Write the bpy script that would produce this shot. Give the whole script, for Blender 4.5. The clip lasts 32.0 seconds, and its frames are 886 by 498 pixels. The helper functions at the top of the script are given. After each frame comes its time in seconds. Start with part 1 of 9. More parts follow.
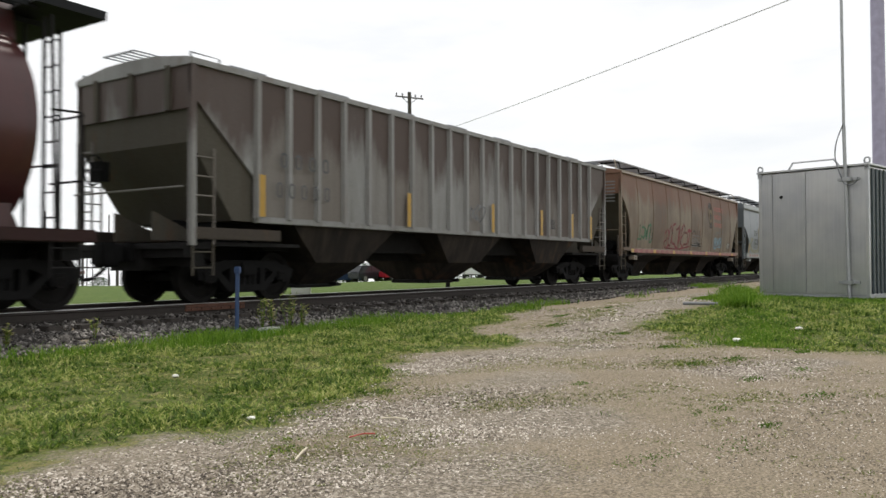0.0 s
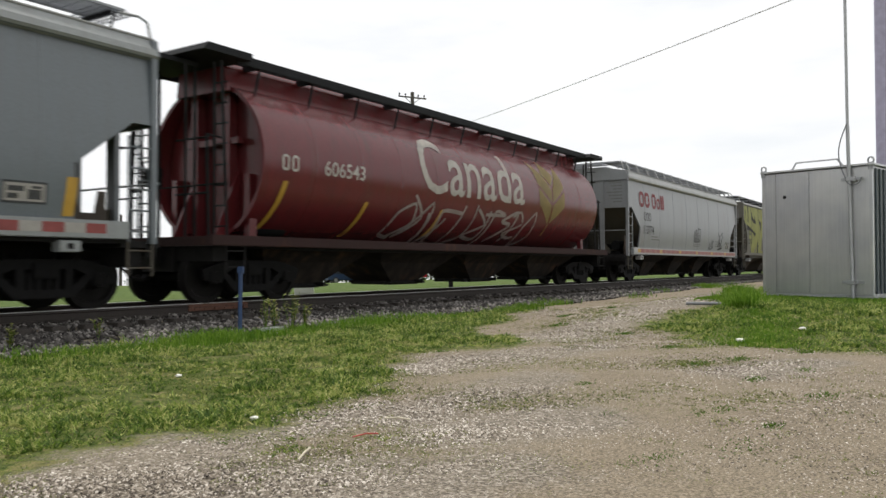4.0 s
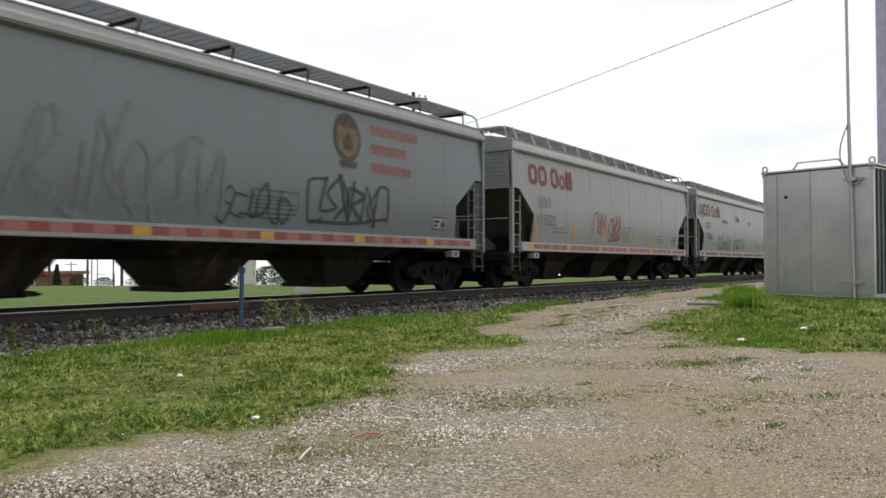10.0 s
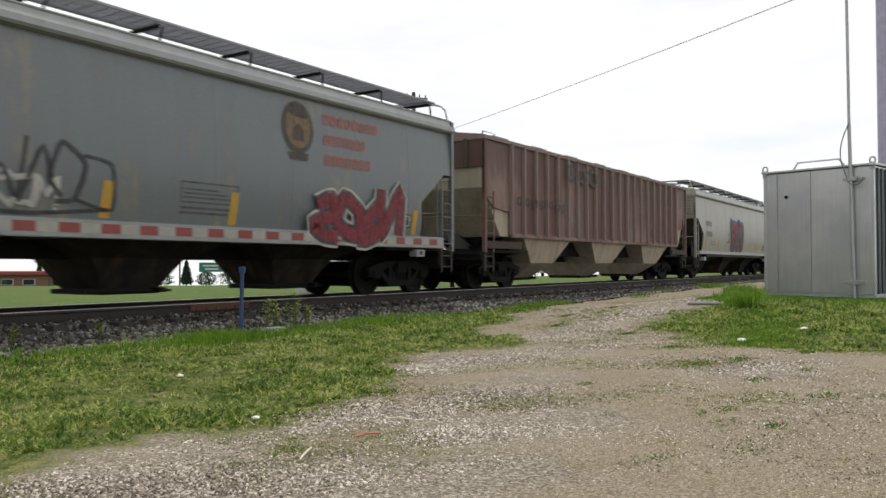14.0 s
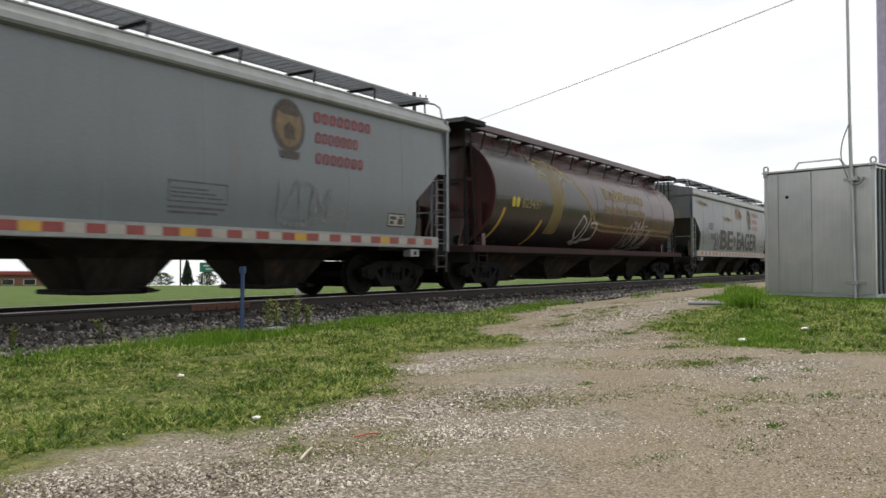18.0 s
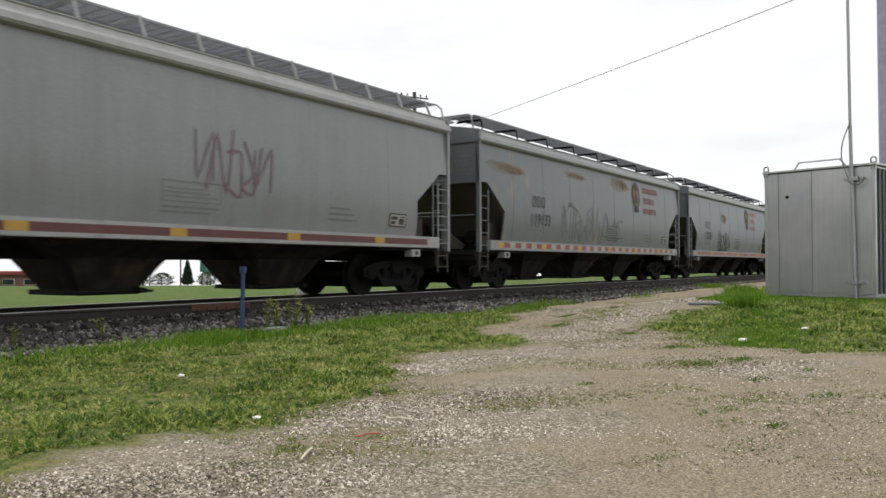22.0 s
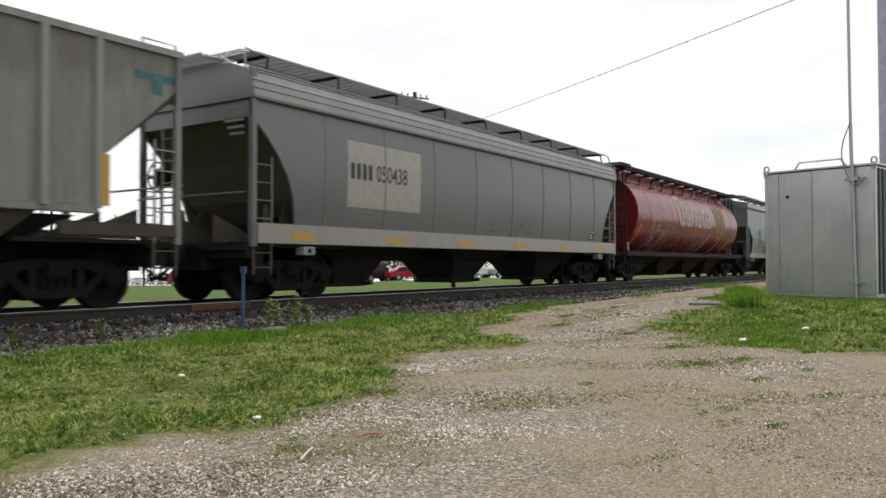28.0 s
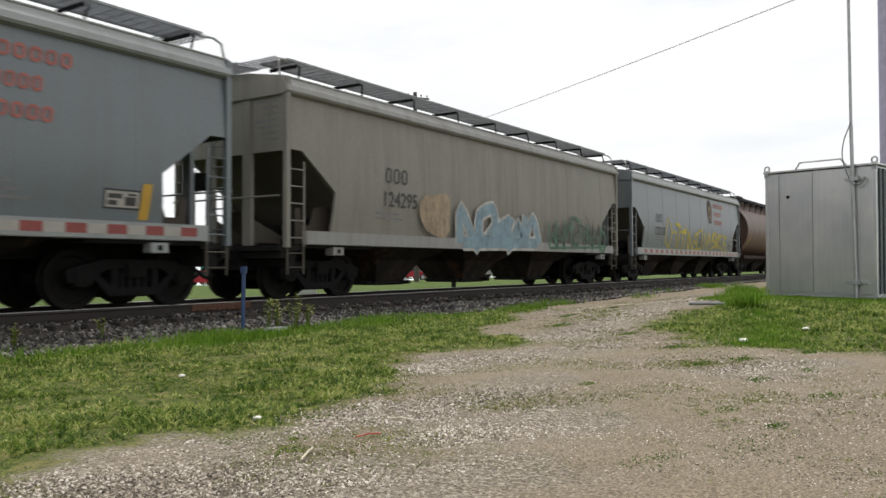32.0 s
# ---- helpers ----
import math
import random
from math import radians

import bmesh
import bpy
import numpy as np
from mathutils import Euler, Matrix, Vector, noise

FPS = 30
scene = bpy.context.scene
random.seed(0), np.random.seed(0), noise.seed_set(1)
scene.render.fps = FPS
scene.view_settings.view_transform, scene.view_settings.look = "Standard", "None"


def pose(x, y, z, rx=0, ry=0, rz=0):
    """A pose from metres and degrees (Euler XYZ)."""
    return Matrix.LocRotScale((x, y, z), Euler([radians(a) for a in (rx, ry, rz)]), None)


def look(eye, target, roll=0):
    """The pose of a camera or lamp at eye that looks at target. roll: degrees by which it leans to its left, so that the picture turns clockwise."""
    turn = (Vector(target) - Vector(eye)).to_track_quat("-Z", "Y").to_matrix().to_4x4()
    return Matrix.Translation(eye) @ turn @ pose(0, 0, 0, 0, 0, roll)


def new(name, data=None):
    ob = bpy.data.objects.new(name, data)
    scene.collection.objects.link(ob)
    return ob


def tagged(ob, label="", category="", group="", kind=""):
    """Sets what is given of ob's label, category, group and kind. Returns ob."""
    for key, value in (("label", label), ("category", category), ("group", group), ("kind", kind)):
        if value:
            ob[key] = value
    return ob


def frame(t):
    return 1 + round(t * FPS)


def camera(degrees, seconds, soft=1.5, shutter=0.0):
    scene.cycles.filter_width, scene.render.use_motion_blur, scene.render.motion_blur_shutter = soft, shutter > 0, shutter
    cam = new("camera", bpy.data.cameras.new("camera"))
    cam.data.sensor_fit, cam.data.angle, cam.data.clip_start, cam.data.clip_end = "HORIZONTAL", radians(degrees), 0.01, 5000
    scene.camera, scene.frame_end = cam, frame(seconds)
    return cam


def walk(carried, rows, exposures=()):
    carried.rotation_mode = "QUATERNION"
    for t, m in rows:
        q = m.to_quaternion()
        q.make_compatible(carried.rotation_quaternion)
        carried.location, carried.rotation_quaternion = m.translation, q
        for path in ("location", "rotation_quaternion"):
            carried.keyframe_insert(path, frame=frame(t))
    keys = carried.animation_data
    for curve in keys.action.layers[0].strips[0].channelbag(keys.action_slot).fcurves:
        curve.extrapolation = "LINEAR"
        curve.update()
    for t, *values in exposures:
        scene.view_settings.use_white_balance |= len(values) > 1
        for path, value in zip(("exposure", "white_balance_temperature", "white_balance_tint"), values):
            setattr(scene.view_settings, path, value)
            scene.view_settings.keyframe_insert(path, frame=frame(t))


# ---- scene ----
# x runs along the track against the train's way, y from the camera to the track, z up from the rail's top.
EYE = (0.0, 0.0, 0.663)
TRACK_Y = 12.03


def aim(yaw, pitch=1.1716, roll=-0.122):
    a, b = radians(yaw), radians(pitch)
    way = Vector((math.sin(a) * math.cos(b), math.cos(a) * math.cos(b), math.sin(b)))
    return look(EYE, Vector(EYE) + way, roll)


cam = camera(58.5, 32.0, soft=1.5, shutter=0.16)
walk(cam, [(0.0, aim(56.70)), (0.5, aim(56.61)), (1.0, aim(56.57)), (1.5, aim(56.50)), (2.0, aim(56.49)), (7.0, aim(56.475)),
           (9.0, aim(56.43)), (13.0, aim(56.40)), (17.0, aim(56.36)), (25.0, aim(56.325)), (32.0, aim(56.285))])

# ---- daylight: bright thin cloud with the sun behind the train ----
SUN_WAY = Vector((0.74, 0.67, 0.0)).normalized() * math.cos(radians(65)) + Vector((0, 0, math.sin(radians(65))))
world = bpy.data.worlds.new("sky")
scene.world = world
world.use_nodes = True
wn, wl = world.node_tree.nodes, world.node_tree.links
wn.clear()
w_out, w_back = wn.new("ShaderNodeOutputWorld"), wn.new("ShaderNodeBackground")
w_sky = wn.new("ShaderNodeTexSky")
w_sky.sky_type, w_sky.sun_disc = "NISHITA", False
w_sky.sun_elevation, w_sky.sun_rotation = radians(65), math.atan2(SUN_WAY.x, SUN_WAY.y)
w_co, w_map, w_noise, w_ramp = wn.new("ShaderNodeTexCoord"), wn.new("ShaderNodeMapping"), wn.new("ShaderNodeTexNoise"), wn.new("ShaderNodeValToRGB")
w_map.inputs["Scale"].default_value = (1.7, 1.7, 7.5)
w_noise.inputs["Scale"].default_value, w_noise.inputs["Detail"].default_value, w_noise.inputs["Roughness"].default_value = 1.7, 7.0, 0.55
w_ramp.color_ramp.elements[0].position, w_ramp.color_ramp.elements[0].color = 0.26, (0.80, 0.80, 0.80, 1)
w_ramp.color_ramp.elements[1].position, w_ramp.color_ramp.elements[1].color = 0.46, (0.99, 0.99, 0.99, 1)
w_gain, w_mix = wn.new("ShaderNodeMix"), wn.new("ShaderNodeMix")
for m in (w_gain, w_mix):
    m.data_type = "RGBA"
w_gain.blend_type = "MULTIPLY"
w_gain.inputs[0].default_value = 1.0
w_gain.inputs[7].default_value = (0.10, 0.10, 0.10, 1)
w_mix.inputs[7].default_value = (1.01, 1.02, 1.03, 1)
wl.new(w_co.outputs["Generated"], w_map.inputs[0]), wl.new(w_map.outputs[0], w_noise.inputs["Vector"])
wl.new(w_noise.outputs["Fac"], w_ramp.inputs[0]), wl.new(w_ramp.outputs[0], w_mix.inputs[0])
wl.new(w_sky.outputs[0], w_gain.inputs[6]), wl.new(w_gain.outputs[2], w_mix.inputs[6])
wl.new(w_mix.outputs[2], w_back.inputs[0]), wl.new(w_back.outputs[0], w_out.inputs[0])
w_back.inputs[1].default_value = 1.0
sun = new("sun", bpy.data.lights.new("sun", "SUN"))
sun.data.energy, sun.data.angle, sun.data.color = 2.7, radians(2.5), (1.0, 0.955, 0.88)
sun.matrix_world = look(SUN_WAY * 60, (0, 0, 0))


# ---- materials ----
def node_tree(name, rough=0.6, metal=0.0, spec=0.5):
    m = bpy.data.materials.new(name)
    m.use_nodes = True
    n, l = m.node_tree.nodes, m.node_tree.links
    b = n["Principled BSDF"]
    b.inputs["Roughness"].default_value, b.inputs["Metallic"].default_value = rough, metal
    b.inputs["Specular IOR Level"].default_value = spec
    return m, n, l, b


def noise_node(n, l, vec, scale, detail=4.0, rough=0.55):
    t = n.new("ShaderNodeTexNoise")
    t.inputs["Scale"].default_value, t.inputs["Detail"].default_value, t.inputs["Roughness"].default_value = scale, detail, rough
    l.new(vec, t.inputs["Vector"])
    return t.outputs["Fac"]


def ramp_node(n, l, fac, stops):
    r = n.new("ShaderNodeValToRGB")
    e = r.color_ramp.elements
    while len(e) < len(stops):
        e.new(0.5)
    for k, (p, c) in zip(e, stops):
        k.position, k.color = p, (*c, 1) if len(c) == 3 else c
    l.new(fac, r.inputs[0])
    return r.outputs[0]


def mix_node(n, l, fac, a, b, how="MIX"):
    m = n.new("ShaderNodeMix")
    m.data_type, m.blend_type = "RGBA", how
    for s, v in ((m.inputs[0], fac), (m.inputs[6], a), (m.inputs[7], b)):
        if isinstance(v, (int, float)):
            s.default_value = v
        elif isinstance(v, tuple):
            s.default_value = (*v, 1)
        else:
            l.new(v, s)
    return m.outputs[2]


def math_node(n, l, op, a, b=0.0):
    m = n.new("ShaderNodeMath")
    m.operation = op
    m.use_clamp = True
    for s, v in ((m.inputs[0], a), (m.inputs[1], b)):
        if isinstance(v, (int, float)):
            s.default_value = v
        else:
            l.new(v, s)
    return m.outputs[0]


def bump_node(n, l, b, height, strength=0.3, dist=0.01):
    k = n.new("ShaderNodeBump")
    k.inputs["Strength"].default_value, k.inputs["Distance"].default_value = strength, dist
    l.new(height, k.inputs["Height"])
    l.new(k.outputs[0], b.inputs["Normal"])


def mapped(n, l, scale, out="Object", shift=True):
    c, m = n.new("ShaderNodeTexCoord"), n.new("ShaderNodeMapping")
    m.inputs["Scale"].default_value = scale
    l.new(c.outputs[out], m.inputs[0])
    if shift:
        o, v = n.new("ShaderNodeObjectInfo"), n.new("ShaderNodeVectorMath")
        v.operation = "SCALE"
        v.inputs[0].default_value = (37.0, 11.0, 5.0)
        l.new(o.outputs["Random"], v.inputs["Scale"])
        l.new(v.outputs[0], m.inputs["Location"])
    return m.outputs[0]


DIRT, RUST = (0.075, 0.06, 0.045), (0.16, 0.065, 0.03)


def paint(name, color, dirt=0.35, rust=0.15, rough=0.55, dirt_color=DIRT, rust_color=RUST, patch=None, run_down=None, spec=0.5, panels=None):
    """Weathered wagon paint: streaks that run down, blotches of rust, fine grain."""
    m, n, l, b = node_tree(name, rough, 0.0, spec)
    streak = noise_node(n, l, mapped(n, l, (1.6, 1.6, 0.16)), 2.2, 5.0, 0.6)
    fine = noise_node(n, l, mapped(n, l, (9.0, 9.0, 1.1)), 1.5, 4.0, 0.6)
    blotch = noise_node(n, l, mapped(n, l, (0.5, 0.5, 0.7)), 1.3, 6.0, 0.62)
    grain = noise_node(n, l, mapped(n, l, (30.0, 30.0, 30.0)), 1.0, 3.0)
    col = mix_node(n, l, ramp_node(n, l, blotch, [(0.3, (0, 0, 0)), (0.7, (0.22, 0.22, 0.22))]), color, tuple(c * 0.72 for c in color))
    if panels:
        # sheets that have faded one by one
        o = n.new("ShaderNodeObjectInfo")
        col = mix_node(n, l, ramp_node(n, l, o.outputs["Random"], [(0.30, (0, 0, 0)), (0.70, (1, 1, 1))]), col, panels)
    if patch:
        col = mix_node(n, l, ramp_node(n, l, noise_node(n, l, mapped(n, l, (0.55, 0.55, 0.32)), 1.0, 5.0, 0.6), [(0.42, (0, 0, 0)), (0.6, (0.85, 0.85, 0.85))]), col, patch)
    f1 = ramp_node(n, l, streak, [(0.42, (0, 0, 0)), (0.75, (dirt, dirt, dirt))])
    col = mix_node(n, l, f1, col, dirt_color)
    f2 = ramp_node(n, l, fine, [(0.55, (0, 0, 0)), (0.8, (dirt * 0.6,) * 3)])
    col = mix_node(n, l, f2, col, dirt_color)
    if run_down:
        # rust that has run down from the roof's edge
        top, length, strength, shade = run_down
        sep, rng = n.new("ShaderNodeSeparateXYZ"), n.new("ShaderNodeMapRange")
        co = n.new("ShaderNodeTexCoord")
        l.new(co.outputs["Object"], sep.inputs[0]), l.new(sep.outputs["Z"], rng.inputs[0])
        rng.inputs[1].default_value, rng.inputs[2].default_value = top - length, top
        wet = noise_node(n, l, mapped(n, l, (1.5, 1.5, 0.22)), 1.5, 6.0, 0.65)
        f = math_node(n, l, "MULTIPLY", rng.outputs[0], math_node(n, l, "MULTIPLY", wet, 1.6))
        col = mix_node(n, l, ramp_node(n, l, f, [(0.34, (0, 0, 0)), (0.52, (strength,) * 3)]), col, shade)
    r = math_node(n, l, "MULTIPLY", blotch, streak)
    f3 = ramp_node(n, l, r, [(0.30, (0, 0, 0)), (0.42, (rust, rust, rust))])
    col = mix_node(n, l, f3, col, rust_color)
    col = mix_node(n, l, 0.10, col, ramp_node(n, l, grain, [(0.3, (0.0, 0.0, 0.0)), (0.7, (1, 1, 1))]), "OVERLAY")
    l.new(col, b.inputs["Base Color"])
    bump_node(n, l, b, blotch, 0.25, 0.03)
    return m


def plain(name, color, rough=0.6, metal=0.0, vary=0.35, scale=6.0, bump=0.2, spec=0.5, worn=0.0, thin=0.08):
    m, n, l, b = node_tree(name, rough, metal, spec)
    v = mapped(n, l, (1, 1, 1))
    a, c = noise_node(n, l, v, scale, 5.0), noise_node(n, l, v, scale * 9, 3.0)
    f = math_node(n, l, "ADD", math_node(n, l, "MULTIPLY", a, 0.6), math_node(n, l, "MULTIPLY", c, 0.4))
    dark = tuple(k * (1 - vary) for k in color)
    lite = tuple(min(1.0, k * (1 + vary * 0.5)) for k in color)
    l.new(ramp_node(n, l, f, [(0.3, dark), (0.7, lite)]), b.inputs["Base Color"])
    if bump:
        bump_node(n, l, b, f, bump, 0.01)
    if worn:
        # paint rubbed and sprayed thin: the surface below shows through
        t, k = n.new("ShaderNodeBsdfTransparent"), n.new("ShaderNodeMixShader")
        rub = math_node(n, l, "ADD", math_node(n, l, "MULTIPLY", noise_node(n, l, v, 2.4, 6.0, 0.7), 0.6), math_node(n, l, "MULTIPLY", noise_node(n, l, mapped(n, l, (14, 14, 3)), 1.0, 4.0), 0.4))
        l.new(ramp_node(n, l, rub, [(0.36, (worn, worn, worn)), (0.62, (thin, thin, thin))]), k.inputs[0])
        l.new(b.outputs[0], k.inputs[1]), l.new(t.outputs[0], k.inputs[2])
        l.new(k.outputs[0], n["Material Output"].inputs[0])
    return m


def islands(name, stops, rough=0.8, translucent=0.0, out="Random Per Island", clump=0.0):
    m, n, l, b = node_tree(name, rough, 0.0, 0.2)
    g = n.new("ShaderNodeNewGeometry")
    big = noise_node(n, l, mapped(n, l, (1, 1, 1), "Object", False), 0.55, 3.0)
    f = math_node(n, l, "ADD", math_node(n, l, "MULTIPLY", g.outputs[out], 0.65), math_node(n, l, "MULTIPLY", big, 0.4))
    if clump:
        # tufts of one shade
        flat = mapped(n, l, (1, 1, 0), "Object", False)
        tuft = math_node(n, l, "ADD", math_node(n, l, "MULTIPLY", noise_node(n, l, flat, 19.0, 2.0), 0.62), math_node(n, l, "MULTIPLY", noise_node(n, l, flat, 2.6, 4.0), 0.38))
        tuft = ramp_node(n, l, tuft, [(0.42, (0, 0, 0)), (0.59, (1, 1, 1))])
        f = math_node(n, l, "ADD", math_node(n, l, "MULTIPLY", f, 1 - clump), math_node(n, l, "MULTIPLY", tuft, clump))
    c = ramp_node(n, l, f, stops)
    l.new(c, b.inputs["Base Color"])
    if translucent:
        t, s = n.new("ShaderNodeBsdfTranslucent"), n.new("ShaderNodeMixShader")
        l.new(c, t.inputs[0])
        s.inputs[0].default_value = translucent
        l.new(b.outputs[0], s.inputs[1]), l.new(t.outputs[0], s.inputs[2])
        l.new(s.outputs[0], n["Material Output"].inputs[0])
    return m


def sheet_metal(name):
    """Dull aluminium with clouded patches and faint upright brushing."""
    m, n, l, b = node_tree(name, 0.4, 0.75)
    v = mapped(n, l, (1, 1, 1))
    big, mid, brush = noise_node(n, l, v, 1.1, 4.0), noise_node(n, l, v, 2.6, 6.0, 0.6), noise_node(n, l, mapped(n, l, (40, 40, 0.8)), 1.0, 3.0)
    col = mix_node(n, l, ramp_node(n, l, big, [(0.35, (0, 0, 0)), (0.65, (1, 1, 1))]), (0.50, 0.51, 0.53), (0.62, 0.62, 0.61))
    col = mix_node(n, l, ramp_node(n, l, mid, [(0.52, (0, 0, 0)), (0.8, (0.14, 0.14, 0.14))]), col, (0.34, 0.33, 0.31))
    col = mix_node(n, l, 0.07, col, ramp_node(n, l, brush, [(0.3, (0, 0, 0)), (0.7, (1, 1, 1))]), "OVERLAY")
    l.new(col, b.inputs["Base Color"])
    l.new(ramp_node(n, l, mid, [(0.3, (0.30, 0.30, 0.30)), (0.7, (0.40, 0.40, 0.40))]), b.inputs["Roughness"])
    bump_node(n, l, b, big, 0.15, 0.03)
    return m


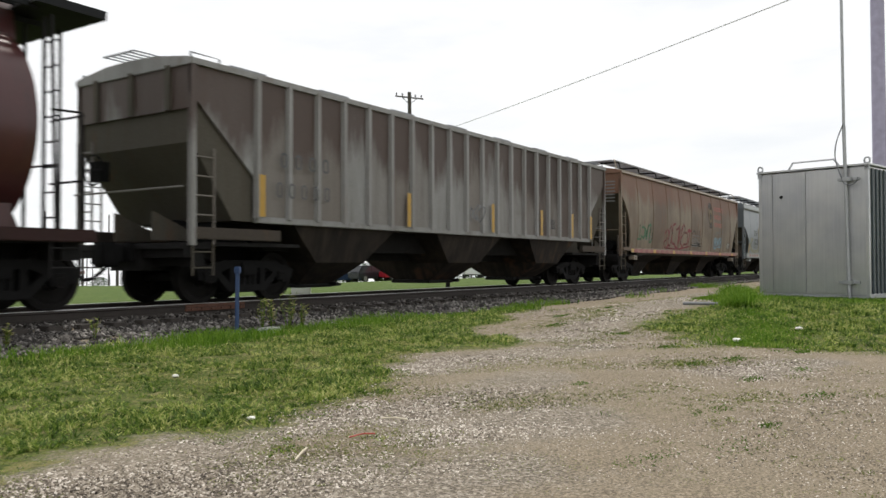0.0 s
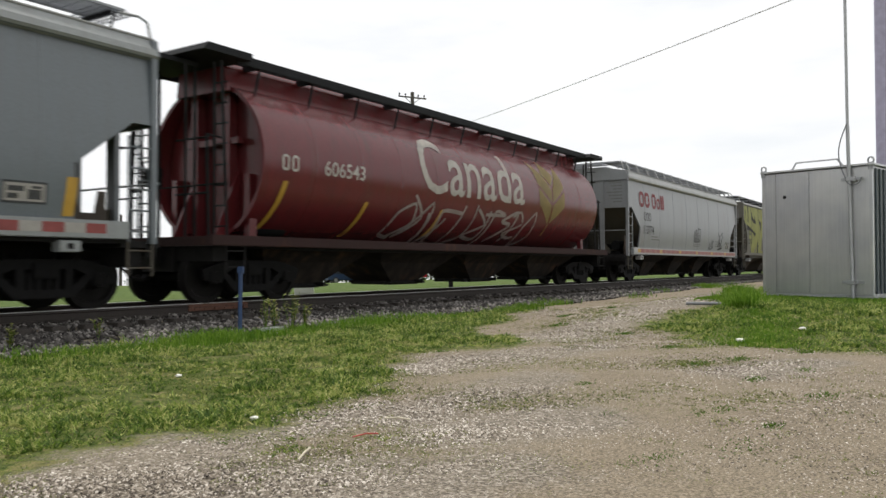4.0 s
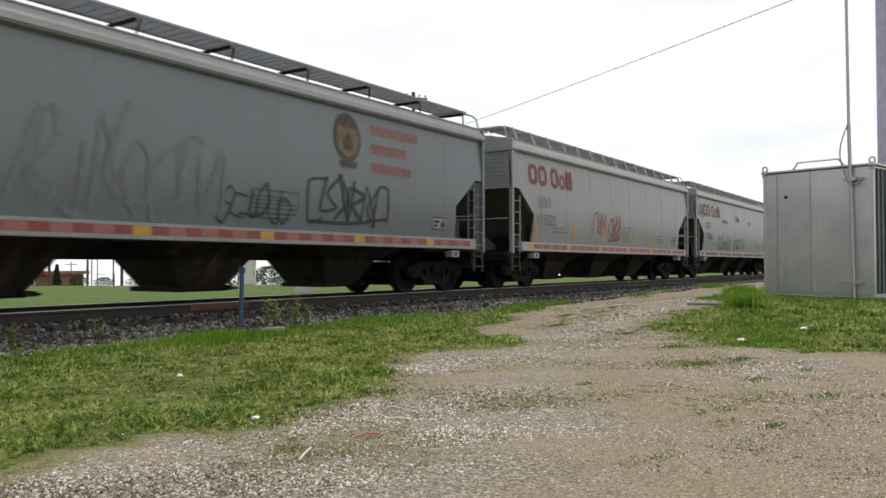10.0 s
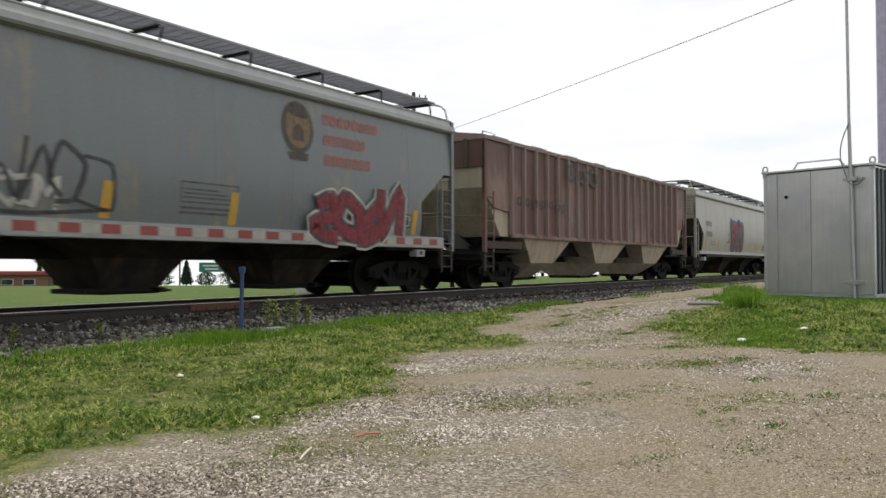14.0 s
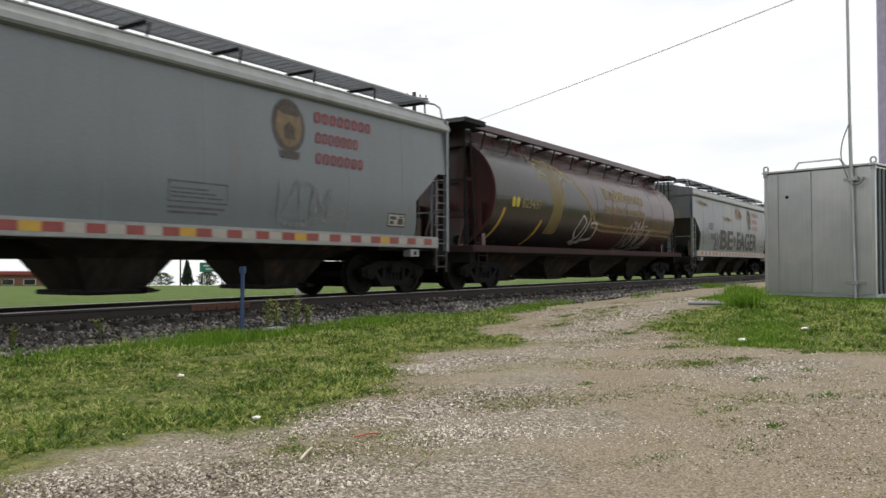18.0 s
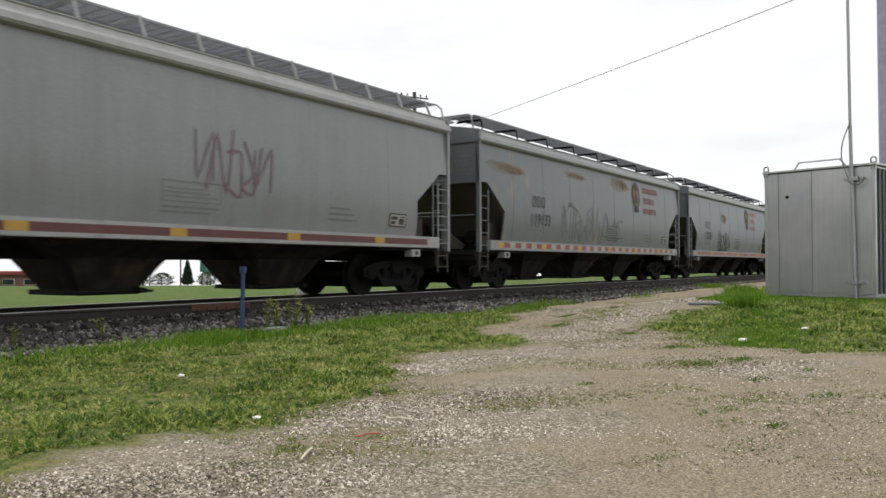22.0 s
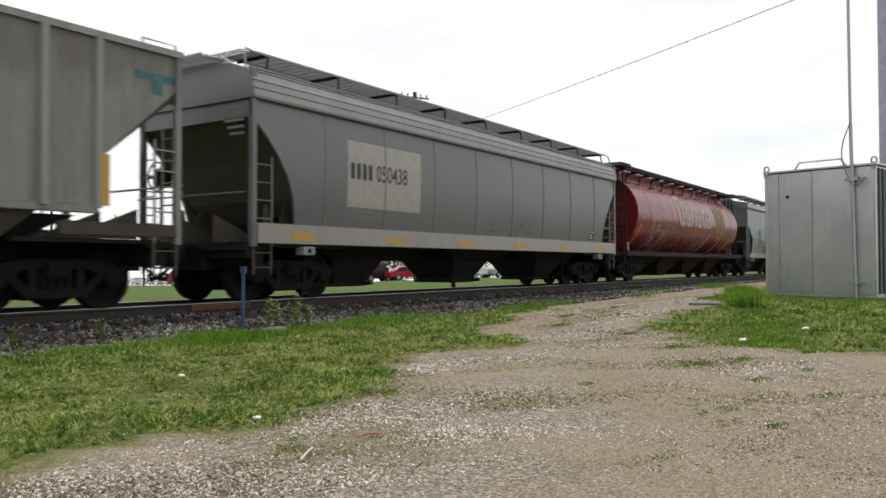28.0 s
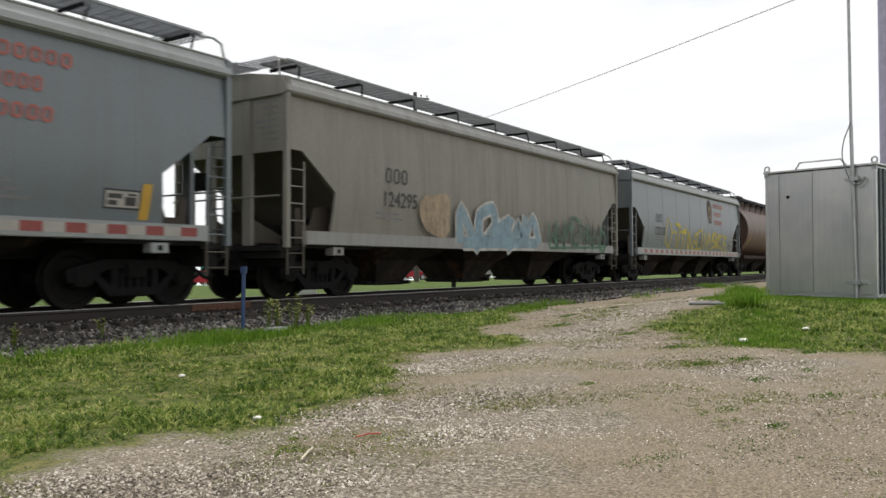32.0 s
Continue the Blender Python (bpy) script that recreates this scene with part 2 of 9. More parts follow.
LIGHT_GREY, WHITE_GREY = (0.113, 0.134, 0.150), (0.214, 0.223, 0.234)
M = {
    "soo_grey": paint("light_grey_wagon_paint", LIGHT_GREY, 0.16, 0.10, 0.36, spec=0.8),
    "soo_stained": paint("stained_grey_wagon_paint", (0.118, 0.134, 0.145), 0.25, 0.30, 0.36, rust_color=(0.42, 0.30, 0.12), spec=0.8),
    "cp_white": paint("off_white_wagon_paint", WHITE_GREY, 0.16, 0.12, 0.36, spec=0.8),
    "beige": paint("pale_beige_wagon_paint", (0.27, 0.255, 0.225), 0.18, 0.05, 0.36, spec=0.8),
    "cream": paint("grey_cream_wagon_paint", (0.215, 0.205, 0.175), 0.35, 0.10, 0.55),
    "rib_grey": paint("streaked_grey_wagon_paint", (0.262, 0.262, 0.256), 0.45, 0.45, 0.6, rust_color=(0.08, 0.045, 0.032), run_down=(4.1, 2.7, 0.9, (0.06, 0.036, 0.028)), panels=(0.17, 0.15, 0.132)),
    "rib_rust": paint("rust_eaten_grey_wagon_paint", (0.22, 0.21, 0.195), 0.7, 0.8, 0.65, dirt_color=(0.05, 0.03, 0.024), rust_color=(0.05, 0.028, 0.02), patch=(0.075, 0.05, 0.04), run_down=(4.1, 2.9, 0.95, (0.04, 0.024, 0.019)), panels=(0.11, 0.09, 0.078)),
    "rib_pale": paint("dirty_pale_grey_wagon_paint", (0.22, 0.22, 0.21), 0.5, 0.14, 0.6, run_down=(4.1, 1.6, 0.5, (0.09, 0.075, 0.06))),
    "rib_brown": paint("faded_brown_wagon_paint", (0.24, 0.16, 0.135), 0.75, 0.5, 0.6, dirt_color=(0.05, 0.022, 0.018), rust_color=(0.10, 0.04, 0.03), patch=(0.12, 0.055, 0.045), run_down=(4.1, 2.2, 0.7, (0.085, 0.042, 0.034)), panels=(0.10, 0.036, 0.03)),
    "rib_brown_pale": paint("pale_rose_brown_rib_paint", (0.21, 0.15, 0.13), 0.3, 0.2, 0.65),
    "rusty": paint("rust_stained_tan_wagon_paint", (0.225, 0.18, 0.13), 0.5, 0.9, 0.6, rust_color=(0.17, 0.06, 0.028), patch=(0.10, 0.058, 0.036), run_down=(4.1, 1.9, 0.75, (0.15, 0.06, 0.03))),
    "yellow": paint("weathered_ochre_wagon_paint", (0.275, 0.15, 0.04), 0.35, 0.15, 0.5),
    "green_base": paint("dull_grey_brown_wagon_paint", (0.13, 0.12, 0.10), 0.4, 0.2, 0.55),
    "red": paint("bright_red_wagon_paint", (0.215, 0.020, 0.024), 0.4, 0.1, 0.26, dirt_color=(0.07, 0.02, 0.02)),
    "deep_red": paint("deep_red_wagon_paint", (0.125, 0.017, 0.02), 0.4, 0.15, 0.27, dirt_color=(0.05, 0.02, 0.02)),
    "maroon": paint("dull_maroon_wagon_paint", (0.065, 0.02, 0.02), 0.5, 0.25, 0.30, dirt_color=(0.03, 0.02, 0.018)),
    "dull_sill": paint("grimy_dark_maroon_sill_paint", (0.038, 0.02, 0.019), 0.5, 0.3, 0.75, dirt_color=(0.025, 0.018, 0.016), spec=0.15),
    "sask": paint("dark_brown_and_maroon_wagon_paint", (0.042, 0.024, 0.022), 0.3, 0.1, 0.27, patch=(0.075, 0.022, 0.022), spec=0.4),
    "sask_dark": paint("near_black_brown_wagon_paint", (0.024, 0.021, 0.02), 0.3, 0.1, 0.27, spec=0.4),
    "silver": paint("dull_silver_grey_wagon_paint", (0.108, 0.111, 0.116), 0.25, 0.06, 0.36, spec=0.8),
    "brown": paint("brown_wagon_paint", (0.13, 0.075, 0.055), 0.4, 0.2, 0.5),
    # paler than the sides: sill trim, and skylight on tilted eaves put into colour
    "trim_grey": paint("pale_grey_trim_and_eave_light_paint", (0.27, 0.285, 0.285), 0.25, 0.08, 0.45),
    "trim_white": paint("white_trim_and_eave_light_paint", (0.35, 0.352, 0.35), 0.25, 0.08, 0.45),
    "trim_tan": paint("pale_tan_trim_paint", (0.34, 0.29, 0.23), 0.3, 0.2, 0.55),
    "trim_yellow": paint("pale_ochre_trim_paint", (0.42, 0.27, 0.10), 0.25, 0.1, 0.5),
    "dry_grass": islands("straw_and_olive_dry_grass_blades", [(0.12, (0.055, 0.082, 0.018)), (0.40, (0.15, 0.19, 0.04)), (0.66, (0.30, 0.30, 0.10)), (0.92, (0.48, 0.44, 0.23))], 0.75, 0.35, clump=0.5),
    "trim_dust": paint("dusty_pale_rib_paint", (0.275, 0.272, 0.265), 0.35, 0.15, 0.6),
    "tape_brick": plain("faded_brick_reflective_tape", (0.30, 0.12, 0.095), 0.45, 0.0, 0.3),
    "wire_grey": plain("pale_grey_wire", (0.8, 0.8, 0.83), 0.6, 0.0, 0.1, 3.0, 0),
    # bay steel: one near-black brown base with streaks and rust
    "hopper_dark": paint("dark_brown_hopper_steel", (0.019, 0.016, 0.0145), 0.5, 0.3, 0.75, spec=0.15),
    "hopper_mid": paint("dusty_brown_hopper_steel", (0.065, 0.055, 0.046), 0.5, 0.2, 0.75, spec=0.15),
    "hopper_light": paint("dusty_tan_hopper_steel", (0.40, 0.345, 0.265), 0.4, 0.2, 0.75),
    # inner hulls, gussets and steps: one dark olive steel with streaks
    "grime": paint("dark_olive_end_steel", (0.088, 0.081, 0.066), 0.6, 0.25, 0.75, spec=0.15),
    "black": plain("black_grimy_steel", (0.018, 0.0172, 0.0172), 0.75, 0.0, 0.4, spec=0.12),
    "roofwalk": plain("galvanised_walkway_steel", (0.30, 0.31, 0.33), 0.6, 0.3, 0.3),
    "roofwalk_black": plain("black_walkway_steel", (0.02, 0.021, 0.023), 0.7, 0.0, 0.3, spec=0.12),
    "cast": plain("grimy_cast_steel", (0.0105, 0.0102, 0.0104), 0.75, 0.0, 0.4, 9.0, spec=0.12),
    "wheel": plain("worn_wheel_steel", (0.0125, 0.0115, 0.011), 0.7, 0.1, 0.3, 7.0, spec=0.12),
    "tape_red": plain("faded_red_reflective_tape", (0.24, 0.045, 0.04), 0.4, 0.0, 0.3),
    "tape_white": plain("dull_white_reflective_tape", (0.34, 0.32, 0.29), 0.4, 0.0, 0.2),
    "tape_yellow": plain("amber_reflective_tape", (0.46, 0.27, 0.035), 0.4, 0.0, 0.2),
    "ink": plain("black_stencil_paint", (0.045, 0.047, 0.05), 0.6, 0.0, 0.3, 20.0, 0, worn=0.3),
    "ink_soft": plain("weathered_dark_grey_stencil_paint", (0.10, 0.105, 0.11), 0.6, 0.0, 0.3, 20.0, 0, worn=0.4),
    "ink_grey": plain("faded_grey_stencil_paint", (0.22, 0.22, 0.22), 0.6, 0.0, 0.3, 20.0, 0, worn=0.3),
    "ink_red": plain("faded_red_lettering_paint", (0.26, 0.035, 0.045), 0.6, 0.0, 0.25, 4.0, 0, worn=0.3),
    "ink_pale_red": plain("washed_out_red_lettering_paint", (0.40, 0.12, 0.095), 0.6, 0.0, 0.25, 4.0, 0, worn=0.3),
    "ink_blue": plain("blue_lettering_paint", (0.04, 0.09, 0.25), 0.6, 0.0, 0.25, 4.0, 0, worn=0.3),
    "ink_white": plain("chalky_white_lettering_paint", (0.50, 0.47, 0.42), 0.6, 0.0, 0.3, 5.0, 0, worn=0.3),
    "ink_dull": plain("faded_white_lettering_paint", (0.34, 0.30, 0.275), 0.6, 0.0, 0.4, 3.0, 0, worn=0.3),
    "ink_yellow": plain("yellow_lettering_paint", (0.58, 0.46, 0.05), 0.6, 0.0, 0.25, 4.0, 0, worn=0.3),
    "ink_gold": plain("faded_gold_lettering_paint", (0.25, 0.185, 0.055), 0.6, 0.0, 0.3, 4.0, 0, worn=0.3),
    "badge_gold": plain("tan_badge_paint", (0.23, 0.16, 0.09), 0.6, 0.0, 0.25, 6.0, 0, worn=0.45),
    "badge_dark": plain("dark_brown_badge_paint", (0.075, 0.06, 0.05), 0.6, 0.0, 0.25, 6.0, 0, worn=0.45),
    "stain": plain("yellow_brown_grain_stain", (0.30, 0.17, 0.06), 0.8, 0.0, 0.3, 3.0, 0, worn=0.97, thin=0.70),
    "spray_green": plain("yellow_green_spray_paint", (0.30, 0.305, 0.075), 0.6, 0.0, 0.22, 1.2, 0, worn=0.22),
    "spray_black": plain("black_spray_paint", (0.035, 0.035, 0.04), 0.6, 0.0, 0.3, 5.0, 0, worn=0.55),
    "spray_shade": plain("near_black_spray_shading", (0.03, 0.027, 0.027), 0.7, 0.0, 0.4, 3.0, 0, 0.3, 0.12),
    # shade on the shed's right side is put into this dark teal
    "shed_side": plain("dark_teal_shaded_steel", (0.05, 0.068, 0.078), 0.5, 0.0, 0.3, 3.0),
    "spray_brown": plain("dark_brown_spray_paint", (0.055, 0.044, 0.04), 0.6, 0.0, 0.25, 5.0, 0, worn=0.3),
    "spray_grey": plain("grey_spray_paint", (0.20, 0.21, 0.22), 0.6, 0.0, 0.3, 5.0, 0, worn=0.55),
    "spray_white": plain("white_spray_paint", (0.55, 0.53, 0.50), 0.6, 0.0, 0.3, 5.0, 0, worn=0.55),
    "spray_red": plain("red_spray_paint", (0.24, 0.03, 0.045), 0.6, 0.0, 0.25, 3.0, 0, worn=0.55),
    "spray_pink": plain("orange_red_spray_paint", (0.36, 0.12, 0.075), 0.6, 0.0, 0.3, 5.0, 0, worn=0.55),
    "spray_teal": plain("teal_spray_paint", (0.05, 0.17, 0.20), 0.6, 0.0, 0.3, 3.0, 0, worn=0.55),
    "spray_blue": plain("light_blue_spray_paint", (0.24, 0.36, 0.43), 0.6, 0.0, 0.3, 3.0, 0, worn=0.55),
    "spray_dgreen": plain("dark_green_spray_paint", (0.06, 0.17, 0.09), 0.6, 0.0, 0.3, 5.0, 0, worn=0.55),
    "spray_cream": plain("cream_spray_paint", (0.42, 0.40, 0.31), 0.6, 0.0, 0.3, 4.0, 0, worn=0.6),
    "spray_tan": plain("tan_spray_paint", (0.40, 0.30, 0.20), 0.6, 0.0, 0.3, 4.0, 0, worn=0.55),
    "spray_purple": plain("purple_grey_spray_paint", (0.20, 0.13, 0.16), 0.6, 0.0, 0.3, 4.0, 0, worn=0.55),
    "rail": plain("brown_rusty_rail_steel", (0.032, 0.025, 0.021), 0.75, 0.0, 0.35, 8.0),
    "railhead": plain("polished_rail_head_steel", (0.62, 0.61, 0.60), 0.42, 0.6, 0.12, 5.0),
    "joint": plain("orange_rusty_steel", (0.14, 0.064, 0.042), 0.8, 0.1, 0.5, 14.0),
    "tie": plain("dark_creosoted_wood", (0.05, 0.042, 0.036), 0.85, 0.0, 0.4, 6.0),
    "aluminium": sheet_metal("brushed_aluminium_sheet"),
    "galvanised": plain("dull_galvanised_steel", (0.40, 0.41, 0.42), 0.5, 0.5, 0.2, 8.0),
    "pole_purple": plain("dark_stained_pole_wood", (0.42, 0.39, 0.52), 0.8, 0.0, 0.25, 5.0),
    "wood_pole": plain("weathered_brown_pole_wood", (0.085, 0.075, 0.065), 0.85, 0.0, 0.3, 5.0),
    "pipe_steel": plain("dull_grey_pipe_steel", (0.16, 0.165, 0.17), 0.5, 0.3, 0.2, 8.0),
    "post_blue": plain("scuffed_blue_paint", (0.026, 0.058, 0.145), 0.55, 0.0, 0.3, 12.0),
    "cable": plain("grey_cable_sheath", (0.16, 0.165, 0.18), 0.6, 0.0, 0.1, 3.0, 0),
    "white_cab": plain("off_white_cabinet_paint", (0.62, 0.62, 0.60), 0.5, 0.0, 0.12, 3.0, 0),
    "brick": plain("red_brown_brick", (0.23, 0.12, 0.085), 0.85, 0.0, 0.25, 3.0),
    "roof_red": plain("dark_red_metal_roof", (0.26, 0.045, 0.04), 0.5, 0.0, 0.2, 1.0, 0),
    "glass": plain("dark_window_glass", (0.03, 0.035, 0.04), 0.08, 0.0, 0.2, 1.0, 0),
    "sign_green": plain("green_sign_enamel", (0.02, 0.16, 0.12), 0.4, 0.0, 0.1, 2.0, 0),
    "tyre": plain("black_tyre_rubber", (0.02, 0.02, 0.02), 0.85, 0.0, 0.2, 9.0),
    "chrome": plain("pale_wheel_alloy", (0.45, 0.45, 0.46), 0.3, 0.8, 0.1, 9.0, 0),
    "car_white": plain("white_car_paint", (0.72, 0.72, 0.72), 0.25, 0.0, 0.05, 1.0, 0),
    "car_black": plain("black_car_paint", (0.018, 0.02, 0.024), 0.2, 0.0, 0.1, 1.0, 0),
    "car_red": plain("red_car_paint", (0.36, 0.02, 0.035), 0.25, 0.0, 0.08, 1.0, 0),
    "car_silver": plain("silver_car_paint", (0.46, 0.46, 0.45), 0.28, 0.3, 0.06, 1.0, 0),
    "car_blue": plain("dark_blue_car_paint", (0.03, 0.05, 0.10), 0.22, 0.0, 0.08, 1.0, 0),
    "bark": plain("grey_brown_bark", (0.10, 0.08, 0.06), 0.9, 0.0, 0.35, 8.0),
    "litter": plain("chalk_white_stone", (0.72, 0.70, 0.65), 0.8, 0.0, 0.15, 30.0),
    "stick": plain("bleached_stick_wood", (0.58, 0.52, 0.40), 0.8, 0.0, 0.2, 30.0),
    "red_stick": plain("red_plastic", (0.38, 0.06, 0.04), 0.45, 0.0, 0.2, 30.0, 0),
    "asphalt": plain("pale_worn_asphalt", (0.30, 0.29, 0.27), 0.9, 0.0, 0.15, 2.0),
    "tape_maroon": plain("dark_maroon_reflective_tape", (0.12, 0.04, 0.04), 0.5, 0.0, 0.4, 5.0),
    "grass": islands("sunlit_green_grass_blades", [(0.12, (0.030, 0.064, 0.010)), (0.38, (0.082, 0.144, 0.023)), (0.60, (0.21, 0.29, 0.05)), (0.84, (0.46, 0.46, 0.18))], 0.7, 0.40, clump=0.66),
    "olive_grass": islands("dusty_olive_grass_blades", [(0.12, (0.07, 0.09, 0.022)), (0.5, (0.15, 0.175, 0.05)), (0.92, (0.28, 0.28, 0.11))], 0.8, 0.3),
    "clover": islands("dark_green_clover_tufts", [(0.12, (0.035, 0.085, 0.008)), (0.5, (0.07, 0.14, 0.014)), (0.92, (0.13, 0.21, 0.03))], 0.7, 0.4),
    "tall_grass": islands("lush_green_tall_grass_blades", [(0.15, (0.045, 0.11, 0.010)), (0.5, (0.11, 0.22, 0.018)), (0.85, (0.22, 0.32, 0.05)), (0.97, (0.40, 0.36, 0.16))], 0.65, 0.45, clump=0.4),
    "gravel": islands("mixed_pale_gravel", [(0.20, (0.055, 0.045, 0.037)), (0.36, (0.13, 0.107, 0.083)), (0.52, (0.23, 0.195, 0.155)), (0.68, (0.38, 0.335, 0.28)), (0.84, (0.60, 0.555, 0.495))], 0.85),
    "ballast": islands("grey_crushed_ballast", [(0.18, (0.017, 0.015, 0.014)), (0.45, (0.055, 0.05, 0.046)), (0.65, (0.115, 0.106, 0.097)), (0.84, (0.29, 0.27, 0.25))], 0.85),
    "leaf": islands("dark_green_foliage", [(0.1, (0.018, 0.035, 0.012)), (0.5, (0.035, 0.065, 0.02)), (0.95, (0.07, 0.11, 0.035))], 0.75, 0.2),
    "spruce": islands("blue_green_needle_foliage", [(0.1, (0.012, 0.026, 0.016)), (0.5, (0.025, 0.045, 0.028)), (0.95, (0.045, 0.07, 0.04))], 0.8),
}


# ---- building helpers ----
def part(name, bm, material, parent=None, label=""):
    """Links a bmesh or a ready mesh as one object under its thing."""
    if isinstance(bm, bpy.types.Mesh):
        me = bm
    else:
        me = bpy.data.meshes.new(name)
        bm.to_mesh(me)
        bm.free()
    if not me.materials:
        me.materials.append(None)
    ob = new(name, me)
    ob.material_slots[0].link = "OBJECT"
    ob.material_slots[0].material = M[material] if isinstance(material, str) else material
    ob.parent = parent
    if label:
        ob["label"] = label
    return ob


def thing(name, label, category, at=(0, 0, 0), rz=0.0, group="", kind=""):
    ob = new(name)
    ob.empty_display_size = 0.2
    ob.matrix_basis = pose(*at, 0, 0, rz)
    return tagged(ob, label, category, group, kind)


def box(bm, x0, x1, y0, y1, z0, z1):
    v = [bm.verts.new((x, y, z)) for x in (x0, x1) for y in (y0, y1) for z in (z0, z1)]
    for f in ((0, 1, 3, 2), (4, 6, 7, 5), (0, 4, 5, 1), (2, 3, 7, 6), (0, 2, 6, 4), (1, 5, 7, 3)):
        bm.faces.new([v[i] for i in f])
    return v


def soft_box(bm, x0, x1, y0, y1, z0, z1, r=0.02):
    t = bmesh.new()
    box(t, x0, x1, y0, y1, z0, z1)
    bmesh.ops.bevel(t, geom=t.edges[:], offset=r, segments=2, affect="EDGES", clamp_overlap=True)
    join(bm, t)


def join(bm, other, m=None):
    at = {}
    for v in other.verts:
        at[v] = bm.verts.new(m @ v.co if m else v.co)
    for f in other.faces:
        bm.faces.new([at[v] for v in f.verts])
    other.free()


def prism(bm, outline, y0, y1):
    """An outline in (x, z), drawn out from y0 to y1."""
    a = [bm.verts.new((x, y0, z)) for x, z in outline]
    b = [bm.verts.new((x, y1, z)) for x, z in outline]
    bm.faces.new(a)
    bm.faces.new(b[::-1])
    k = len(outline)
    for i in range(k):
        bm.faces.new((a[i], b[i], b[(i + 1) % k], a[(i + 1) % k]))


def loft_x(bm, outline, x0, x1):
    """An outline in (y, z), drawn out from x0 to x1."""
    a = [bm.verts.new((x0, y, z)) for y, z in outline]
    b = [bm.verts.new((x1, y, z)) for y, z in outline]
    bm.faces.new(a[::-1])
    bm.faces.new(b)
    k = len(outline)
    for i in range(k):
        bm.faces.new((a[i], a[(i + 1) % k], b[(i + 1) % k], b[i]))


def rod(bm, p, q, r, n=6, r2=None):
    p, q = Vector(p), Vector(q)
    w = (q - p).normalized()
    u = w.orthogonal().normalized()
    s = w.cross(u)
    r2 = r if r2 is None else r2
    rings = []
    for c, k in ((p, r), (q, r2)):
        rings.append([bm.verts.new(c + (u * math.cos(a) + s * math.sin(a)) * k) for a in (2 * math.pi * i / n for i in range(n))])
    for i in range(n):
        bm.faces.new((rings[0][i], rings[0][(i + 1) % n], rings[1][(i + 1) % n], rings[1][i]))
    bm.faces.new(rings[0][::-1])
    bm.faces.new(rings[1])


def tube(bm, points, r, n=6):
    pts = [Vector(p) for p in points]
    side, rings = None, []
    for i, p in enumerate(pts):
        ahead = (pts[min(i + 1, len(pts) - 1)] - p).normalized()
        behind = (p - pts[max(i - 1, 0)]).normalized()
        t = (ahead + behind).normalized()
        side = side or (Vector((0, 0, 1)) if abs(t.z) < 0.8 else Vector((1, 0, 0)))
        side = (side - t * side.dot(t)).normalized()
        other = t.cross(side)
        rings.append([bm.verts.new(p + r * (math.cos(a) * side + math.sin(a) * other)) for a in (2 * math.pi * k / n for k in range(n))])
    for a, b in zip(rings, rings[1:]):
        for k in range(n):
            bm.faces.new((a[k], a[(k + 1) % n], b[(k + 1) % n], b[k]))
    bm.faces.new(rings[0][::-1])
    bm.faces.new(rings[-1])


def disc(bm, x, z, r, y, n=24, rz=None):
    bm.faces.new([bm.verts.new((x + r * math.cos(a), y, z + (rz or r) * math.sin(a))) for a in (2 * math.pi * i / n for i in range(n))])


def smooth(ob, angle=35):
    me = ob.data
    me.polygons.foreach_set("use_smooth", [True] * len(me.polygons))
    bm = bmesh.new()
    bm.from_mesh(me)
    for e in bm.edges:
        e.smooth = len(e.link_faces) == 2 and e.calc_face_angle(0) < radians(angle)
    bm.to_mesh(me)
    bm.free()
    return ob


def mesh_np(name, verts, tris):
    me = bpy.data.meshes.new(name)
    me.vertices.add(len(verts))
    me.vertices.foreach_set("co", np.asarray(verts, dtype=np.float32).ravel())
    me.loops.add(len(tris) * 3)
    me.loops.foreach_set("vertex_index", np.asarray(tris, dtype=np.int32).ravel())
    me.polygons.add(len(tris))
    me.polygons.foreach_set("loop_start", np.arange(0, len(tris) * 3, 3, dtype=np.int32))
    me.update(calc_edges=True)
    return me


def ease(v, a, b):
    t = np.clip((np.asarray(v, float) - a) / (b - a), 0, 1)
    return t * t * (3 - 2 * t)


# ---- the lie of the land ----
EDGE_X = [-40.0, -5.0, 1.75, 2.2, 2.8, 3.05, 3.46, 3.9, 4.3, 4.9, 5.75, 6.5, 7.0, 7.4, 8.3, 9.0, 9.6, 10.1, 12.2, 14.0, 17.3, 20.4, 31.0, 45.0, 80.0]
EDGE_Y = [3.0, 2.9, 3.38, 3.54, 3.78, 3.5, 3.46, 3.6, 3.64, 3.71, 4.18, 4.75, 4.95, 4.8, 4.35, 4.5, 5.3, 6.0, 6.5, 7.6, 8.5, 8.9, 9.6, 10.0, 10.2]
YARD = [(13.4, 3.95), (12.2, 4.15), (10.7, 3.75), (9.85, 2.85), (9.5, 2.1), (9.5, 1.2), (9.6, 0.5), (9.9, -4), (14, -14), (60, -20), (60, 7.6), (42, 6.9), (25, 5.3), (21.5, 4.95), (17, 4.15), (14.7, 3.75)]


